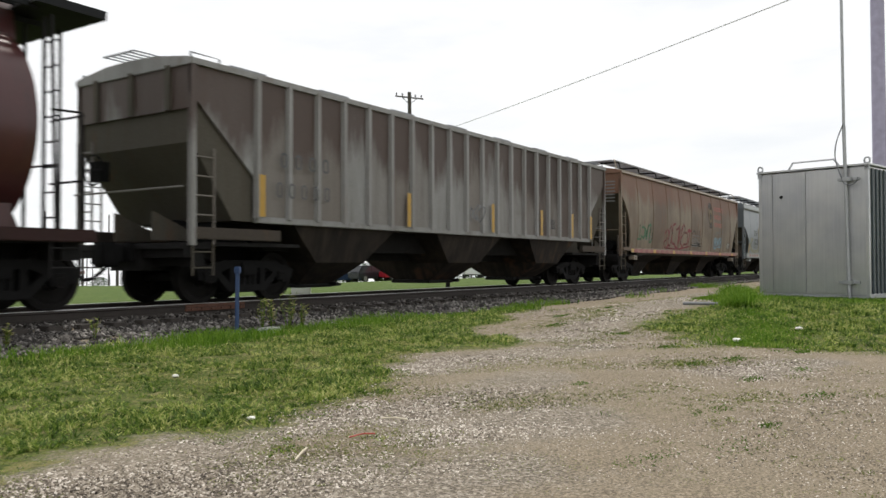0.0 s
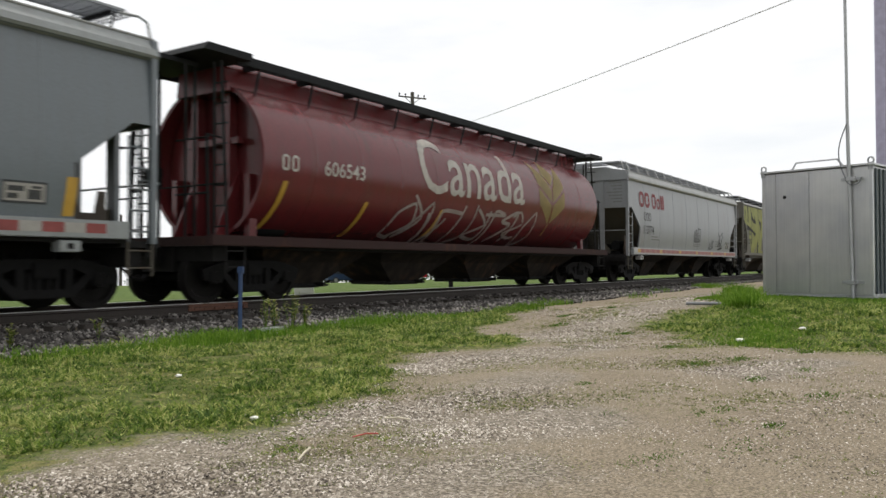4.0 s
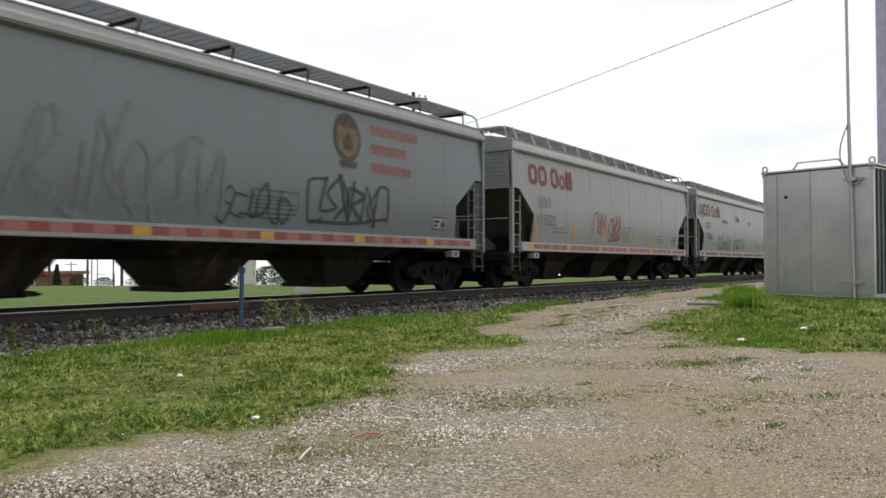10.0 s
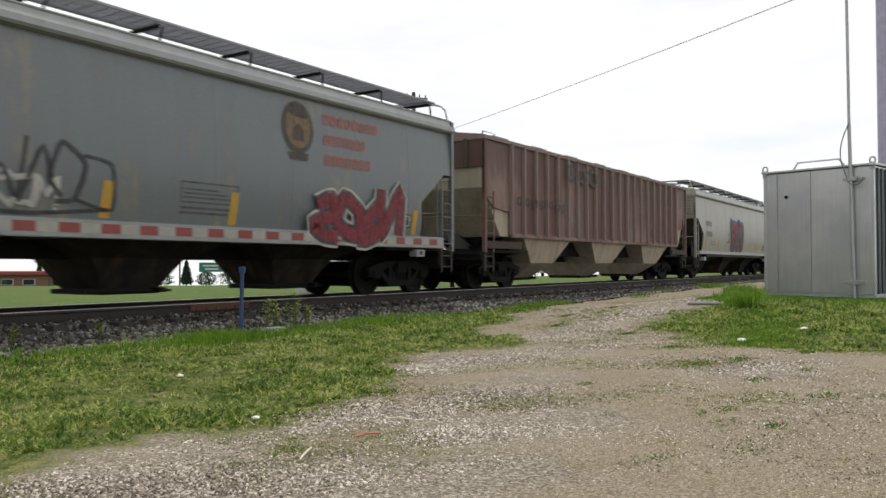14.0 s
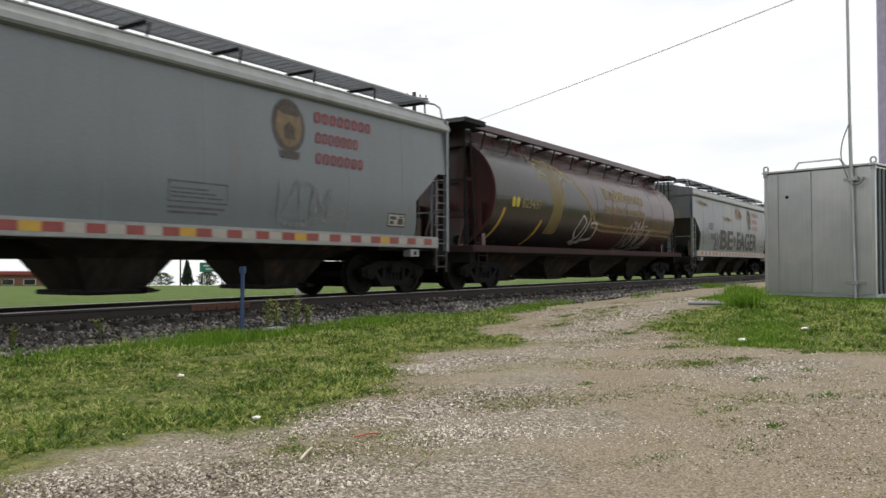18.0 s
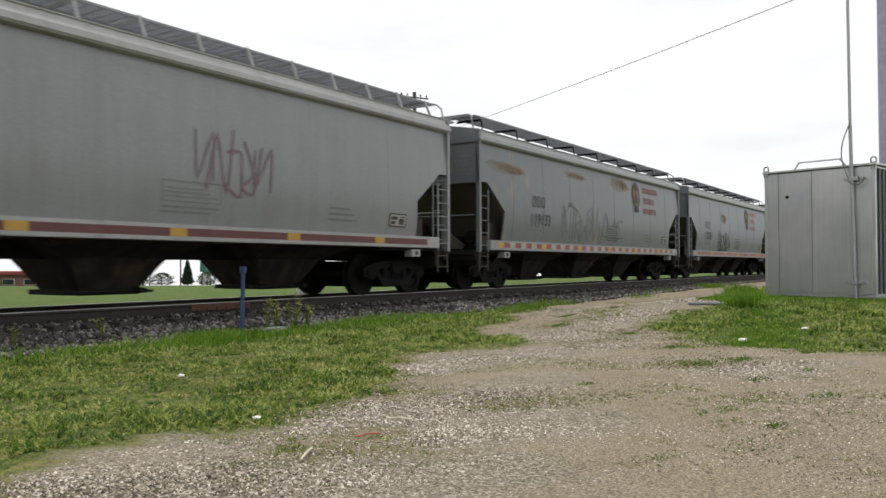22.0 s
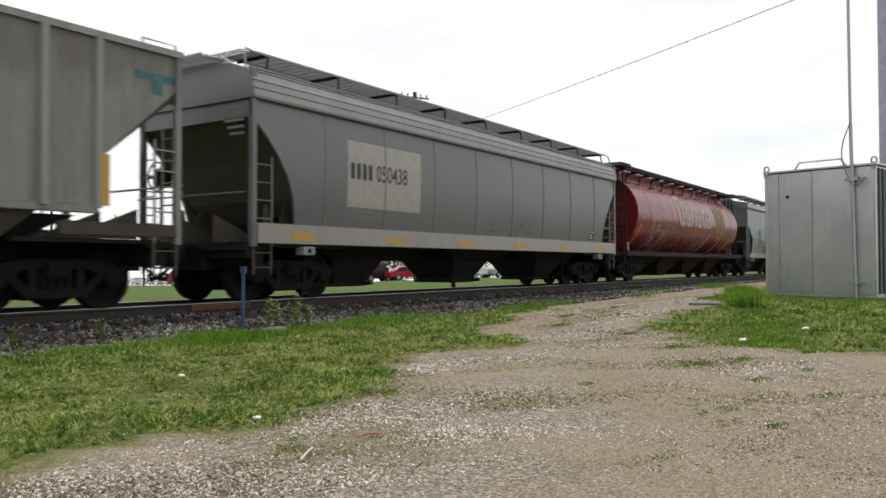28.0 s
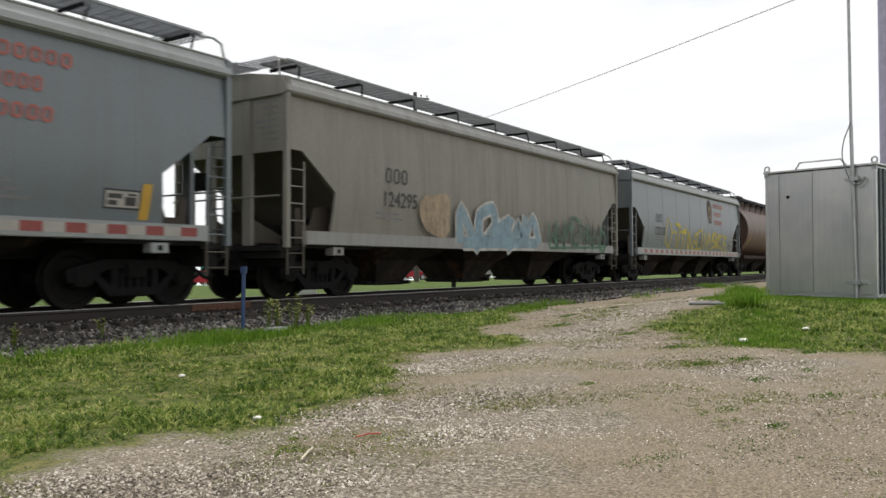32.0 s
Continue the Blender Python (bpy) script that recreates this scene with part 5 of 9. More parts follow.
def background():
    # low brick building with a red roof, down the slope
    b = thing("brick_building", "long low brick building with a dark red metal roof", "building", (84.5, 146.5, -3.9), -57.0)
    bm = bmesh.new()
    box(bm, -40, 0, 0, 14, -1, 3.0)
    part("wall", bm, "brick", b)
    bm = bmesh.new()
    prism(bm, [(-41, 2.9), (-41, 3.55), (0.8, 3.55), (0.8, 2.9)], -0.9, 15)
    part("roof", bm, "roof_red", b)
    for i in range(9):
        bm = bmesh.new()
        x = -4.2 * i - 4
        box(bm, x - 1.2, x + 1.2, -0.06, 0.05, 0.9, 2.1)
        w = part("window", bm, "white_cab", b)
        bm = bmesh.new()
        box(bm, x - 1.05, x + 1.05, -0.09, -0.055, 1.0, 2.0)
        part("pane", bm, "glass", w)
    # poles and gantries on the skyline
    for x, y, h, r in ((35.1, 55.7, 2.2, 0.09), (55.8, 96.8, 9.5, 0.17), (86.0, 141.8, 4.6, 0.1), (58.8, 92.4, 5.0, 0.07), (59.2, 91.8, 4.2, 0.06), (60.3, 90.1, 9, 0.09), (60.9, 89.2, 9, 0.19),
                       (62.3, 87.0, 9, 0.12), (62.8, 86.4, 8, 0.08), (64.9, 83.1, 9, 0.10), (73.9, 69.6, 7, 0.10)):
        p = thing("far_pole", "dark slim pole standing beyond the field", "pole", spot(x, y), group="far poles")
        bm = bmesh.new()
        rod(bm, (0, 0, -0.3), (0, 0, h), r, 8, r * 0.8)
        part("shaft", bm, "wood_pole", p)
        if h == 4.6:
            bm = bmesh.new()
            rod(bm, (-0.9, 0.6, h - 0.5), (0.9, -0.6, h - 0.5), 0.06, 5)
            part("crossarm", bm, "wood_pole", p)
    g = thing("goal_frame", "thin dark steel gantry beyond the field", "gantry", spot(61.5, 93.5), -55)
    bm = bmesh.new()
    tube(bm, [(-1.1, 0, -0.3), (-1.1, 0, 1.5), (1.1, 0, 1.5), (1.1, 0, -0.3)], 0.04, 6)
    part("frame", bm, "cast", g)
    s = thing("road_sign", "green road sign on two posts", "sign", spot(73.6, 87.4), -46)
    bm = bmesh.new()
    box(bm, -1.7, 1.7, -0.06, 0.0, 1.9, 3.2)
    part("panel", bm, "sign_green", s)
    for i, (w, z) in enumerate(((2.4, 2.75), (1.8, 2.3))):
        bm = bmesh.new()
        box(bm, -w / 2, w / 2, -0.075, -0.062, z - 0.09, z + 0.09)
        part("lettering_bar", bm, "white_cab", s)
    for x in (-1.2, 1.2):
        bm = bmesh.new()
        rod(bm, (x, 0.05, -0.3), (x, 0.05, 3.2), 0.06, 6)
        part("post", bm, "galvanised", s)
    # white service cabinets on the grass
    for x, y, w, d, h, t in ((31.3, 33.9, 0.62, 0.5, 1.35, -48), (19.2, 18.2, 0.62, 0.45, 0.62, -50)):
        c = thing("service_cabinet", "off-white steel service cabinet standing on grass", "cabinet", spot(x, y), t, group="service cabinets")
        bm = bmesh.new()
        soft_box(bm, -w / 2, w / 2, -d / 2, d / 2, 0.0, h, 0.03)
        part("body", bm, "white_cab", c)
        bm = bmesh.new()
        soft_box(bm, -w / 2 + 0.04, w / 2 - 0.04, -d / 2 - 0.025, -d / 2, 0.08, h - 0.1, 0.01)
        door = part("door", bm, "white_cab", c)
        bm = bmesh.new()
        soft_box(bm, w / 2 - 0.12, w / 2 - 0.09, -d / 2 - 0.06, -d / 2 - 0.02, h * 0.45, h * 0.6, 0.008)
        part("handle", bm, "cast", door)
        bm = bmesh.new()
        soft_box(bm, -w / 2 - 0.04, w / 2 + 0.04, -d / 2 - 0.04, d / 2 + 0.04, h, h + 0.05, 0.015)
        part("lid", bm, "white_cab", c)
    st = thing("signal_post", "short black post with a base beside the track", "post", spot(25.3, 16.4), 0)
    bm = bmesh.new()
    rod(bm, (0, 0, -0.1), (0, 0, 1.05), 0.09, 10, 0.075)
    part("shaft", bm, "black", st)
    bm = bmesh.new()
    soft_box(bm, -0.2, 0.2, -0.2, 0.2, -0.1, 0.12, 0.03)
    part("base", bm, "black", st)
    # car park beyond the grass
    road = bmesh.new()
    pts = [(58, 69), (66, 56.5), (74, 46), (84, 37.5), (98, 29)]
    prev = None
    for x, y in pts:
        d = Vector((0.72, 0.69, 0)) * 11
        row = [road.verts.new((x + d.x * f, y + d.y * f, float(land(x + d.x * f, y + d.y * f)) + 0.03)) for f in (0, 0.35, 0.7, 1.0)]
        if prev:
            for i in range(3):
                road.faces.new((prev[i], row[i], row[i + 1], prev[i + 1]))
        prev = row
    tagged(part("pavement", road, "asphalt"), "pale asphalt car park beyond the grass", "pavement", kind="structure")
    for nm, lab, x, y, t, k, L, H, st in (
            ("box_truck", "white box truck parked beyond the grass", 65.0, 61.5, 15, "car_white", 6.0, 2.3, "truck"),
            ("parked_car", "dark blue car parked beyond the grass", 67.6, 55.5, 160, "car_blue", 4.6, 1.5, "car"),
            ("parked_suv", "black off-road car parked beyond the grass", 68.8, 52.4, 170, "car_black", 4.9, 1.8, "suv"),
            ("parked_car", "bright red car parked beyond the grass", 69.9, 48.8, 150, "car_red", 4.5, 1.5, "car"),
            ("parked_pickup", "white pickup parked nose to the grass", 74.3, 45.2, 215, "car_white", 5.2, 1.9, "pickup"),
            ("parked_car", "silver car parked beyond the grass", 77.7, 42.2, 165, "car_silver", 4.4, 1.5, "car"),
            ("parked_car", "silver car parked beyond the grass", 82.5, 39.0, 190, "car_silver", 4.5, 1.5, "car"),
            ("parked_suv", "dark blue off-road car parked beyond the grass", 88.0, 36.5, 175, "car_blue", 4.7, 1.75, "suv")):
        vehicle(nm, lab, (x, y), t, k, L, 1.85, H, st)
    for i, (x, y, h, w, kd) in enumerate(((90, 160, 4.6, 1.9, "spruce"), (84.6, 144.2, 4.0, 1.7, "spruce"), (87, 141, 1.9, 3.2, "broad"), (89.5, 136.5, 1.6, 3.4, "broad"), (95.4, 127.6, 2.4, 4.6, "broad"), (92.5, 130.5, 1.5, 4.0, "broad"),
                                          (98, 123.5, 4.6, 2.6, "spruce"), (100.5, 121, 2.6, 3.4, "broad"), (104, 116, 3.4, 7, "broad"), (107, 110, 3.6, 8, "broad"), (109, 104, 3.6, 8, "broad"), (104, 100, 3.2, 7, "broad"), (100, 93, 4.4, 7, "broad"), (104, 88, 4.6, 8, "broad"), (108, 82, 4.4, 7, "broad"), (111, 76, 4.6, 8, "broad"),
                                          (117, 71, 4.4, 8, "broad"), (122, 65, 4.4, 8, "broad"), (128, 58, 5, 9, "broad"), (134, 51, 5, 9, "broad"), (75, 150, 1.8, 5, "broad"), (150, 20, 7, 11, "broad"), (150, 6, 7, 11, "broad"), (148, -8, 8, 12, "broad"))):
        tree((x, y), h, w, 40 + i, kd)


VAN = None


def moving_van():
    global VAN
    VAN = vehicle("minivan", "dark red minivan driving along the far road", (62.0, 74.0), 128, "car_red", 4.9, 1.9, 1.8, "suv")
    tagged(VAN, group="moving traffic")


# ---- the grain train ----
SPEED, SLOWING = 14.0266, -0.00949


def run(t):
    """How far the train has come after t seconds."""
    return SPEED * t + SLOWING * t * t


CACHE = {}


def shared(key, make):
    """One mesh for alike pieces."""
    if key not in CACHE:
        bm = bmesh.new()
        make(bm)
        me = bpy.data.meshes.new(key[0] if isinstance(key, tuple) else key)
        bm.to_mesh(me)
        bm.free()
        me.materials.append(None)
        CACHE[key] = me
    return CACHE[key]


WHEELSETS = []


def wheelset_mesh(bm):
    for s in (-1, 1):
        y = s * 0.7175
        prof = [(0.0, 0.07), (0.13, 0.07), (0.16, 0.02), (0.34, 0.035), (0.37, -0.01), (0.457, -0.01), (0.457, 0.11), (0.48, 0.125), (0.48, 0.15), (0.36, 0.15), (0.34, 0.10), (0.16, 0.12), (0.13, 0.16), (0.0, 0.16)]
        n = 28
        rings = []
        for r, w in prof:
            yy = y + s * (0.075 - w) * 1.0
            rings.append([bm.verts.new((r * math.cos(2 * math.pi * i / n), yy, r * math.sin(2 * math.pi * i / n))) for i in range(n)] if r else [bm.verts.new((0, yy, 0))])
        for a, b in zip(rings, rings[1:]):
            for i in range(n):
                j = (i + 1) % n
                if len(a) == 1:
                    bm.faces.new((a[0], b[i], b[j]))
                elif len(b) == 1:
                    bm.faces.new((a[i], a[j], b[0]))
                else:
                    bm.faces.new((a[i], a[j], b[j], b[i]))
    rod(bm, (0, -1.0, 0), (0, 1.0, 0), 0.075, 12)
    for s in (-1, 1):
        for k in range(3):
            a = 2 * math.pi * k / 3
            rod(bm, (0.06 * math.cos(a), s * 0.99, 0.06 * math.sin(a)), (0.06 * math.cos(a), s * 1.12, 0.06 * math.sin(a)), 0.016, 6)
        rod(bm, (0, s * 0.9, 0), (0, s * 1.1, 0), 0.105, 14)


def side_frame(bm):
    top = [(-1.12, 0.42), (-1.16, 0.60), (-0.98, 0.66), (-0.55, 0.76), (0.55, 0.76), (0.98, 0.66), (1.16, 0.60), (1.12, 0.42), (0.98, 0.40), (0.95, 0.56), (0.82, 0.56), (0.72, 0.50), (0.45, 0.62), (-0.45, 0.62), (-0.72, 0.50), (-0.82, 0.56), (-0.95, 0.56), (-0.98, 0.40)]
    prism(bm, top, -1.06, -0.92)
    prism(bm, [(-0.80, 0.56), (-0.45, 0.20), (0.45, 0.20), (0.80, 0.56), (0.66, 0.56), (0.38, 0.32), (-0.38, 0.32), (-0.66, 0.56)], -1.06, -0.92)
    for x in (-0.42, 0.30):
        box(bm, x, x + 0.12, -1.06, -0.92, 0.3, 0.66)
    for x in (-0.2, -0.07, 0.07, 0.2):
        rod(bm, (x, -0.99, 0.3), (x, -0.99, 0.56), 0.055, 8)
    for x in (-0.89, 0.89):
        soft_box(bm, x - 0.16, x + 0.16, -1.10, -0.95, 0.36, 0.58, 0.03)


def bolster(bm):
    soft_box(bm, -0.2, 0.2, -1.12, 1.12, 0.48, 0.72, 0.03)
    rod(bm, (0, 0, 0.7), (0, 0, 0.86), 0.22, 12)
    for x in (-0.42, 0.42):
        box(bm, x - 0.05, x + 0.05, -0.85, 0.85, 0.28, 0.40)
    box(bm, -0.36, 0.36, -0.86, 0.86, 0.17, 0.30)
    for y in (-0.45, 0.45):
        box(bm, -0.95, 0.95, y - 0.04, y + 0.04, 0.22, 0.46)


def truck(car, x):
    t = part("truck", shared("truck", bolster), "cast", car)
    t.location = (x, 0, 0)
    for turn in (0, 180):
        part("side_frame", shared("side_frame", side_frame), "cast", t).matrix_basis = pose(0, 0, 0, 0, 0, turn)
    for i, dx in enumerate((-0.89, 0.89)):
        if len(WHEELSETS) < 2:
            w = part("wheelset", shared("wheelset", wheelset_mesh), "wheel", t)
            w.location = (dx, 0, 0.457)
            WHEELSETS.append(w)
        else:
            w = WHEELSETS[i].copy()
            scene.collection.objects.link(w)
            w.parent = t
        w["axle"] = i
        w.matrix_parent_inverse.identity()
    return t


def coupler(bm):
    box(bm, -0.35, 0.6, -0.10, 0.10, 0.74, 1.0)
    soft_box(bm, -0.66, -0.3, -0.17, 0.17, 0.64, 1.06, 0.05)
    soft_box(bm, -0.2, 0.0, -0.28, 0.28, 0.72, 1.05, 0.03)
    tube(bm, [(-0.05, 0.35, 0.85), (-0.25, 0.34, 0.62), (-0.5, 0.30, 0.45), (-0.72, 0.25, 0.42), (-0.8, 0.2, 0.5)], 0.03, 6)


def ladder(bm, x0, x1, y, z0, z1, steps):
    rod(bm, (x0, y, z0), (x0, y, z1), 0.022, 6)
    rod(bm, (x1, y, z0), (x1, y, z1), 0.022, 6)
    for i in range(steps):
        z = z0 + (i + 0.5) * (z1 - z0) / steps
        rod(bm, (x0, y, z), (x1, y, z), 0.014, 6)


def end_ladder(bm, x, y0, y1, z0, z1, steps):
    rod(bm, (x, y0, z0), (x, y0, z1), 0.022, 6)
    rod(bm, (x, y1, z0), (x, y1, z1), 0.022, 6)
    for i in range(steps):
        z = z0 + (i + 0.5) * (z1 - z0) / steps
        rod(bm, (x, y0, z), (x, y1, z), 0.014, 6)


# ---- lettering and spray paint ----
FONT_MESHES = {}


def text_bm(body, h, width=None):
    if body not in FONT_MESHES:
        cu = bpy.data.curves.new("lettering", "FONT")
        cu.body = body
        cu.resolution_u = 3
        cu.offset = 0.007 if body == "Canada" else 0.030 if body in ("BE", "EAGER", "9") else 0.012
        ob = bpy.data.objects.new("lettering", cu)
        scene.collection.objects.link(ob)
        FONT_MESHES[body] = bpy.data.meshes.new_from_object(ob)
        bpy.data.objects.remove(ob)
    bm = bmesh.new()
    bm.from_mesh(FONT_MESHES[body])
    xs, ys = [v.co.x for v in bm.verts], [v.co.y for v in bm.verts]
    k = h / (max(ys) - min(ys))
    kx = width / (max(xs) - min(xs)) if width else k
    x0, y0 = min(xs), min(ys)
    for v in bm.verts:
        v.co = ((v.co.x - x0) * kx, (v.co.y - y0) * k, 0)
    return bm


def quad(bm, pts):
    bm.faces.new([bm.verts.new((x, z, 0)) for x, z in pts])


def bars(n, w, h, gap=0.2, lean=0.0, seed=0, shape="", hollow=0.0):
    """A word as plain upright blocks, one for each letter. shape: X tall, x low, i thin and tall."""
    bm = bmesh.new()
    shape = shape or "X" * n
    wide = {"X": 1.0, "x": 0.82, "i": 0.42, " ": 0.5}
    total = sum(wide[k] for k in shape)
    x = 0.0
    for k in shape:
        b = wide[k] * w / total
        if k != " ":
            a, e, z = x, x + b * (1 - gap), h * (0.74 if k == "x" else 1.0)
            c, t = min(e - a, z) * 0.26, hollow * min(e - a, z)
            def ring(i):
                p = [(a + c, i), (e - c, i), (e - i, c), (e - i, z - c), (e - c, z - i), (a + c, z - i), (a + i, z - c), (a + i, c)]
                return [(x + lean * y, y) for x, y in p]
            if hollow and k != "i":
                rim = [[bm.verts.new((*q, 0)) for q in ring(i)] for i in (0, t)]
                for i in range(8):
                    bm.faces.new((rim[0][i], rim[0][(i + 1) % 8], rim[1][(i + 1) % 8], rim[1][i]))
            else:
                quad(bm, ring(0))
        x += b
    return bm


def lines(rows, w, h):
    """Small print as plain bars."""
    bm = bmesh.new()
    for i in range(rows):
        z = h * (1 - (i + 0.75) / rows)
        quad(bm, [(0, z), (w * (0.7 + 0.3 * ((i * 7) % 5) / 4), z), (w * (0.7 + 0.3 * ((i * 7) % 5) / 4), z + h * 0.4 / rows), (0, z + h * 0.4 / rows)])
    return bm


def ribbon(bm, pts, t):
    """One painted stroke along the points, its joints mitred."""
    p = [Vector(q) for q in pts]
    rows = []
    for i, c in enumerate(p):
        d = (p[min(i + 1, len(p) - 1)] - p[max(i - 1, 0)])
        d = d.normalized() if d.length > 1e-6 else Vector((1, 0))
        s = Vector((-d.y, d.x)) * t / 2
        rows.append((bm.verts.new((c.x - s.x, c.y - s.y, 0)), bm.verts.new((c.x + s.x, c.y + s.y, 0))))
    for (a, b), (e, f) in zip(rows, rows[1:]):
        bm.faces.new((a, e, f, b))


def pieces(bm):
    """The bmesh taken apart into its islands."""
    left, out = dict.fromkeys(bm.verts), []
    while left:
        seen, todo = {}, [next(iter(left))]
        while todo:
            v = todo.pop()
            if v in seen:
                continue
            seen[v] = None
            todo.extend(e.other_vert(v) for e in v.link_edges)
        one, at = bmesh.new(), {}
        for v in seen:
            left.pop(v)
            at[v] = one.verts.new(v.co)
        faces = {}
        for v in seen:
            for f in v.link_faces:
                faces[f] = None
        for f in faces:
            one.faces.new([at[v] for v in f.verts])
        out.append(one)
    bm.free()
    return out


STROKES = (((0, 0), (0.45, 1), (0.9, 0.05)), ((0.1, 1), (0.05, 0), (0.8, 0.1), (0.9, 0.95)), ((0.9, 0.85), (0.4, 1.0), (0.05, 0.7), (0.8, 0.35), (0.5, 0.0), (0.0, 0.15)), ((0.05, 0), (0.1, 1), (0.85, 0.8), (0.2, 0.5), (0.9, 0.0)),
           ((0.0, 0.95), (1.0, 1.0), (0.45, 0.98), (0.5, 0.0)), ((0.05, 0.0), (0.1, 0.95), (0.5, 0.35), (0.9, 1.0), (0.95, 0.0)), ((0.5, 1.0), (0.05, 0.6), (0.3, 0.02), (0.85, 0.3), (0.75, 0.9), (0.4, 1.0)),
           ((0.9, 0.95), (0.1, 0.9), (0.05, 0.05), (0.95, 0.1)), ((0.0, 0.1), (0.1, 1.0), (0.85, 0.0), (0.95, 1.0)), ((0.1, 1.0), (0.15, 0.0), (0.9, 1.0), (0.3, 0.5), (1.0, -0.1)))


def curl(pts, k=4):
    """A hand's path through the points, its corners eased."""
    out = []
    for i in range(len(pts) - 1):
        p0, p1, p2, p3 = (Vector(pts[max(i - 1, 0)]), Vector(pts[i]), Vector(pts[i + 1]), Vector(pts[min(i + 2, len(pts) - 1)]))
        for j in range(k):
            t = j / k
            v = p1 + (p2 - p0) * 0.28 * t * (1 - t) ** 2 - (p3 - p1) * 0.28 * t * t * (1 - t) + (p2 - p1) * (3 * t * t - 2 * t ** 3)
            out.append((v.x, v.y))
    return out + [tuple(pts[-1])]


def hand(w, h, count, seed):
    """The strokes of a spray-can tag that cannot be read, letter by letter."""
    r, step = random.Random(seed), w / count
    for i in range(count):
        shape = r.choice(STROKES)
        k, tilt, up = r.uniform(0.65, 1.1), r.uniform(0.05, 0.3), r.uniform(-0.10, 0.14) * h
        mx, my = r.choice((0, 1)), r.choice((0, 1))
        pts = [(abs(mx - x) + r.uniform(-0.12, 0.12), abs(my - y) + r.uniform(-0.10, 0.10)) for x, y in shape]
        yield curl([(i * step + step * (1.35 * x - 0.18) + tilt * y * h * 0.5, up + y * h * k) for x, y in pts])
    if r.random() < 0.6:
        yield curl([(w * 0.02, -0.04 * h), (w * 0.5, r.uniform(-0.1, 0.02) * h), (w * 1.02, r.uniform(0.02, 0.14) * h)])


def scribble(w, h, letters, t, seed):
    bm = bmesh.new()
    for i, pts in enumerate(hand(w, h, round(letters * 1.6), seed)):
        ribbon(bm, pts, t * (0.85 + 0.1 * (i % 4)))
    return bm


def throw_up(car, x, z, w, h, count, seed, fat, coats, surf, lift):
    """Fat sprayed letters: one coat over the other, each narrower than the last."""
    for i, (material, more) in enumerate(coats):
        bm = bmesh.new()
        for pts in hand(w, h, count, seed):
            ribbon(bm, pts, fat + more)
        decal(car, "graffiti", bm, x, z, material, surf, lift + 0.004 * i)


def bubbles(w, h, n, seed, grow=0.0, fat=1.0):
    """The swollen letter bodies of a throw-up."""
    bm, r = bmesh.new(), random.Random(seed)
    step = w / n
    for i in range(n):
        cx, cz = (i + 0.5) * step, h * 0.5 + r.uniform(-0.05, 0.05) * h
        rx, rz, ph = step * 0.56 * fat + grow, h * r.uniform(0.42, 0.5) + grow, r.uniform(0, 6)
        pts = []
        for j in range(28):
            a = 2 * math.pi * j / 28
            p = 2.0 / 3.2
            c, s = math.cos(a), math.sin(a)
            wv = 1 + 0.10 * math.sin(3 * a + ph) + 0.05 * math.sin(7 * a + ph)
            pts.append((cx + rx * wv * math.copysign(abs(c) ** p, c), cz + rz * wv * math.copysign(abs(s) ** p, s)))
        quad(bm, pts)
    return bm


def flat_y(z):
    """The near face of a hopper's side, swelling a little at mid height."""
    if z > 2.3:
        return 1.60 - 0.085 * ((z - 2.3) / 1.57) ** 2
    return 1.60 - 0.085 * ((2.3 - z) / 1.0) ** 2


def sill_y(z):
    return 1.6


SINGLE = {"graffiti": "graffiti_stroke", "car_number": "digit", "reporting_mark": "lettering_block", "small_print": "print_bar", "country_name": "letter", "wheat_emblem": "wheat_blade"}


def decal(car, name, bm, x, z, material, surf=flat_y, lift=0.004, label=""):
    """Lays paint drawn in the (x, z) plane on the wagon's near side, stroke by stroke."""
    if name in SINGLE or name == "lettering_block":
        for i, one in enumerate(pieces(bm)):
            paint_on(car, SINGLE.get(name, name), one, x, z, material, surf, lift + 0.0004 * (i % 6), label)
        return
    return paint_on(car, name, bm, x, z, material, surf, lift, label)


def paint_on(car, name, bm, x, z, material, surf, lift, label):
    zs = [v.co.y for v in bm.verts]
    if not zs:
        bm.free()
        return
    lo, hi, fine = min(zs), max(zs), 0.2 if surf is flat_y else 0.1
    if surf is not sill_y and hi - lo > fine:
        k = lo + fine
        while k < hi:
            bmesh.ops.bisect_plane(bm, geom=bm.verts[:] + bm.edges[:] + bm.faces[:], plane_co=(0, k, 0), plane_no=(0, 1, 0))
            k += fine
    for v in bm.verts:
        u, w = v.co.x, v.co.y
        v.co = (x + u, -surf(z + w) - lift, z + w)
    return part(name, bm, material, car, label)


def letters(car, body, x, z, h, width, material, surf, lift, label=""):
    """A word, each letter a part of its own."""
    decal(car, "country_name", text_bm(body, h, width), x, z, material, surf, lift, label)


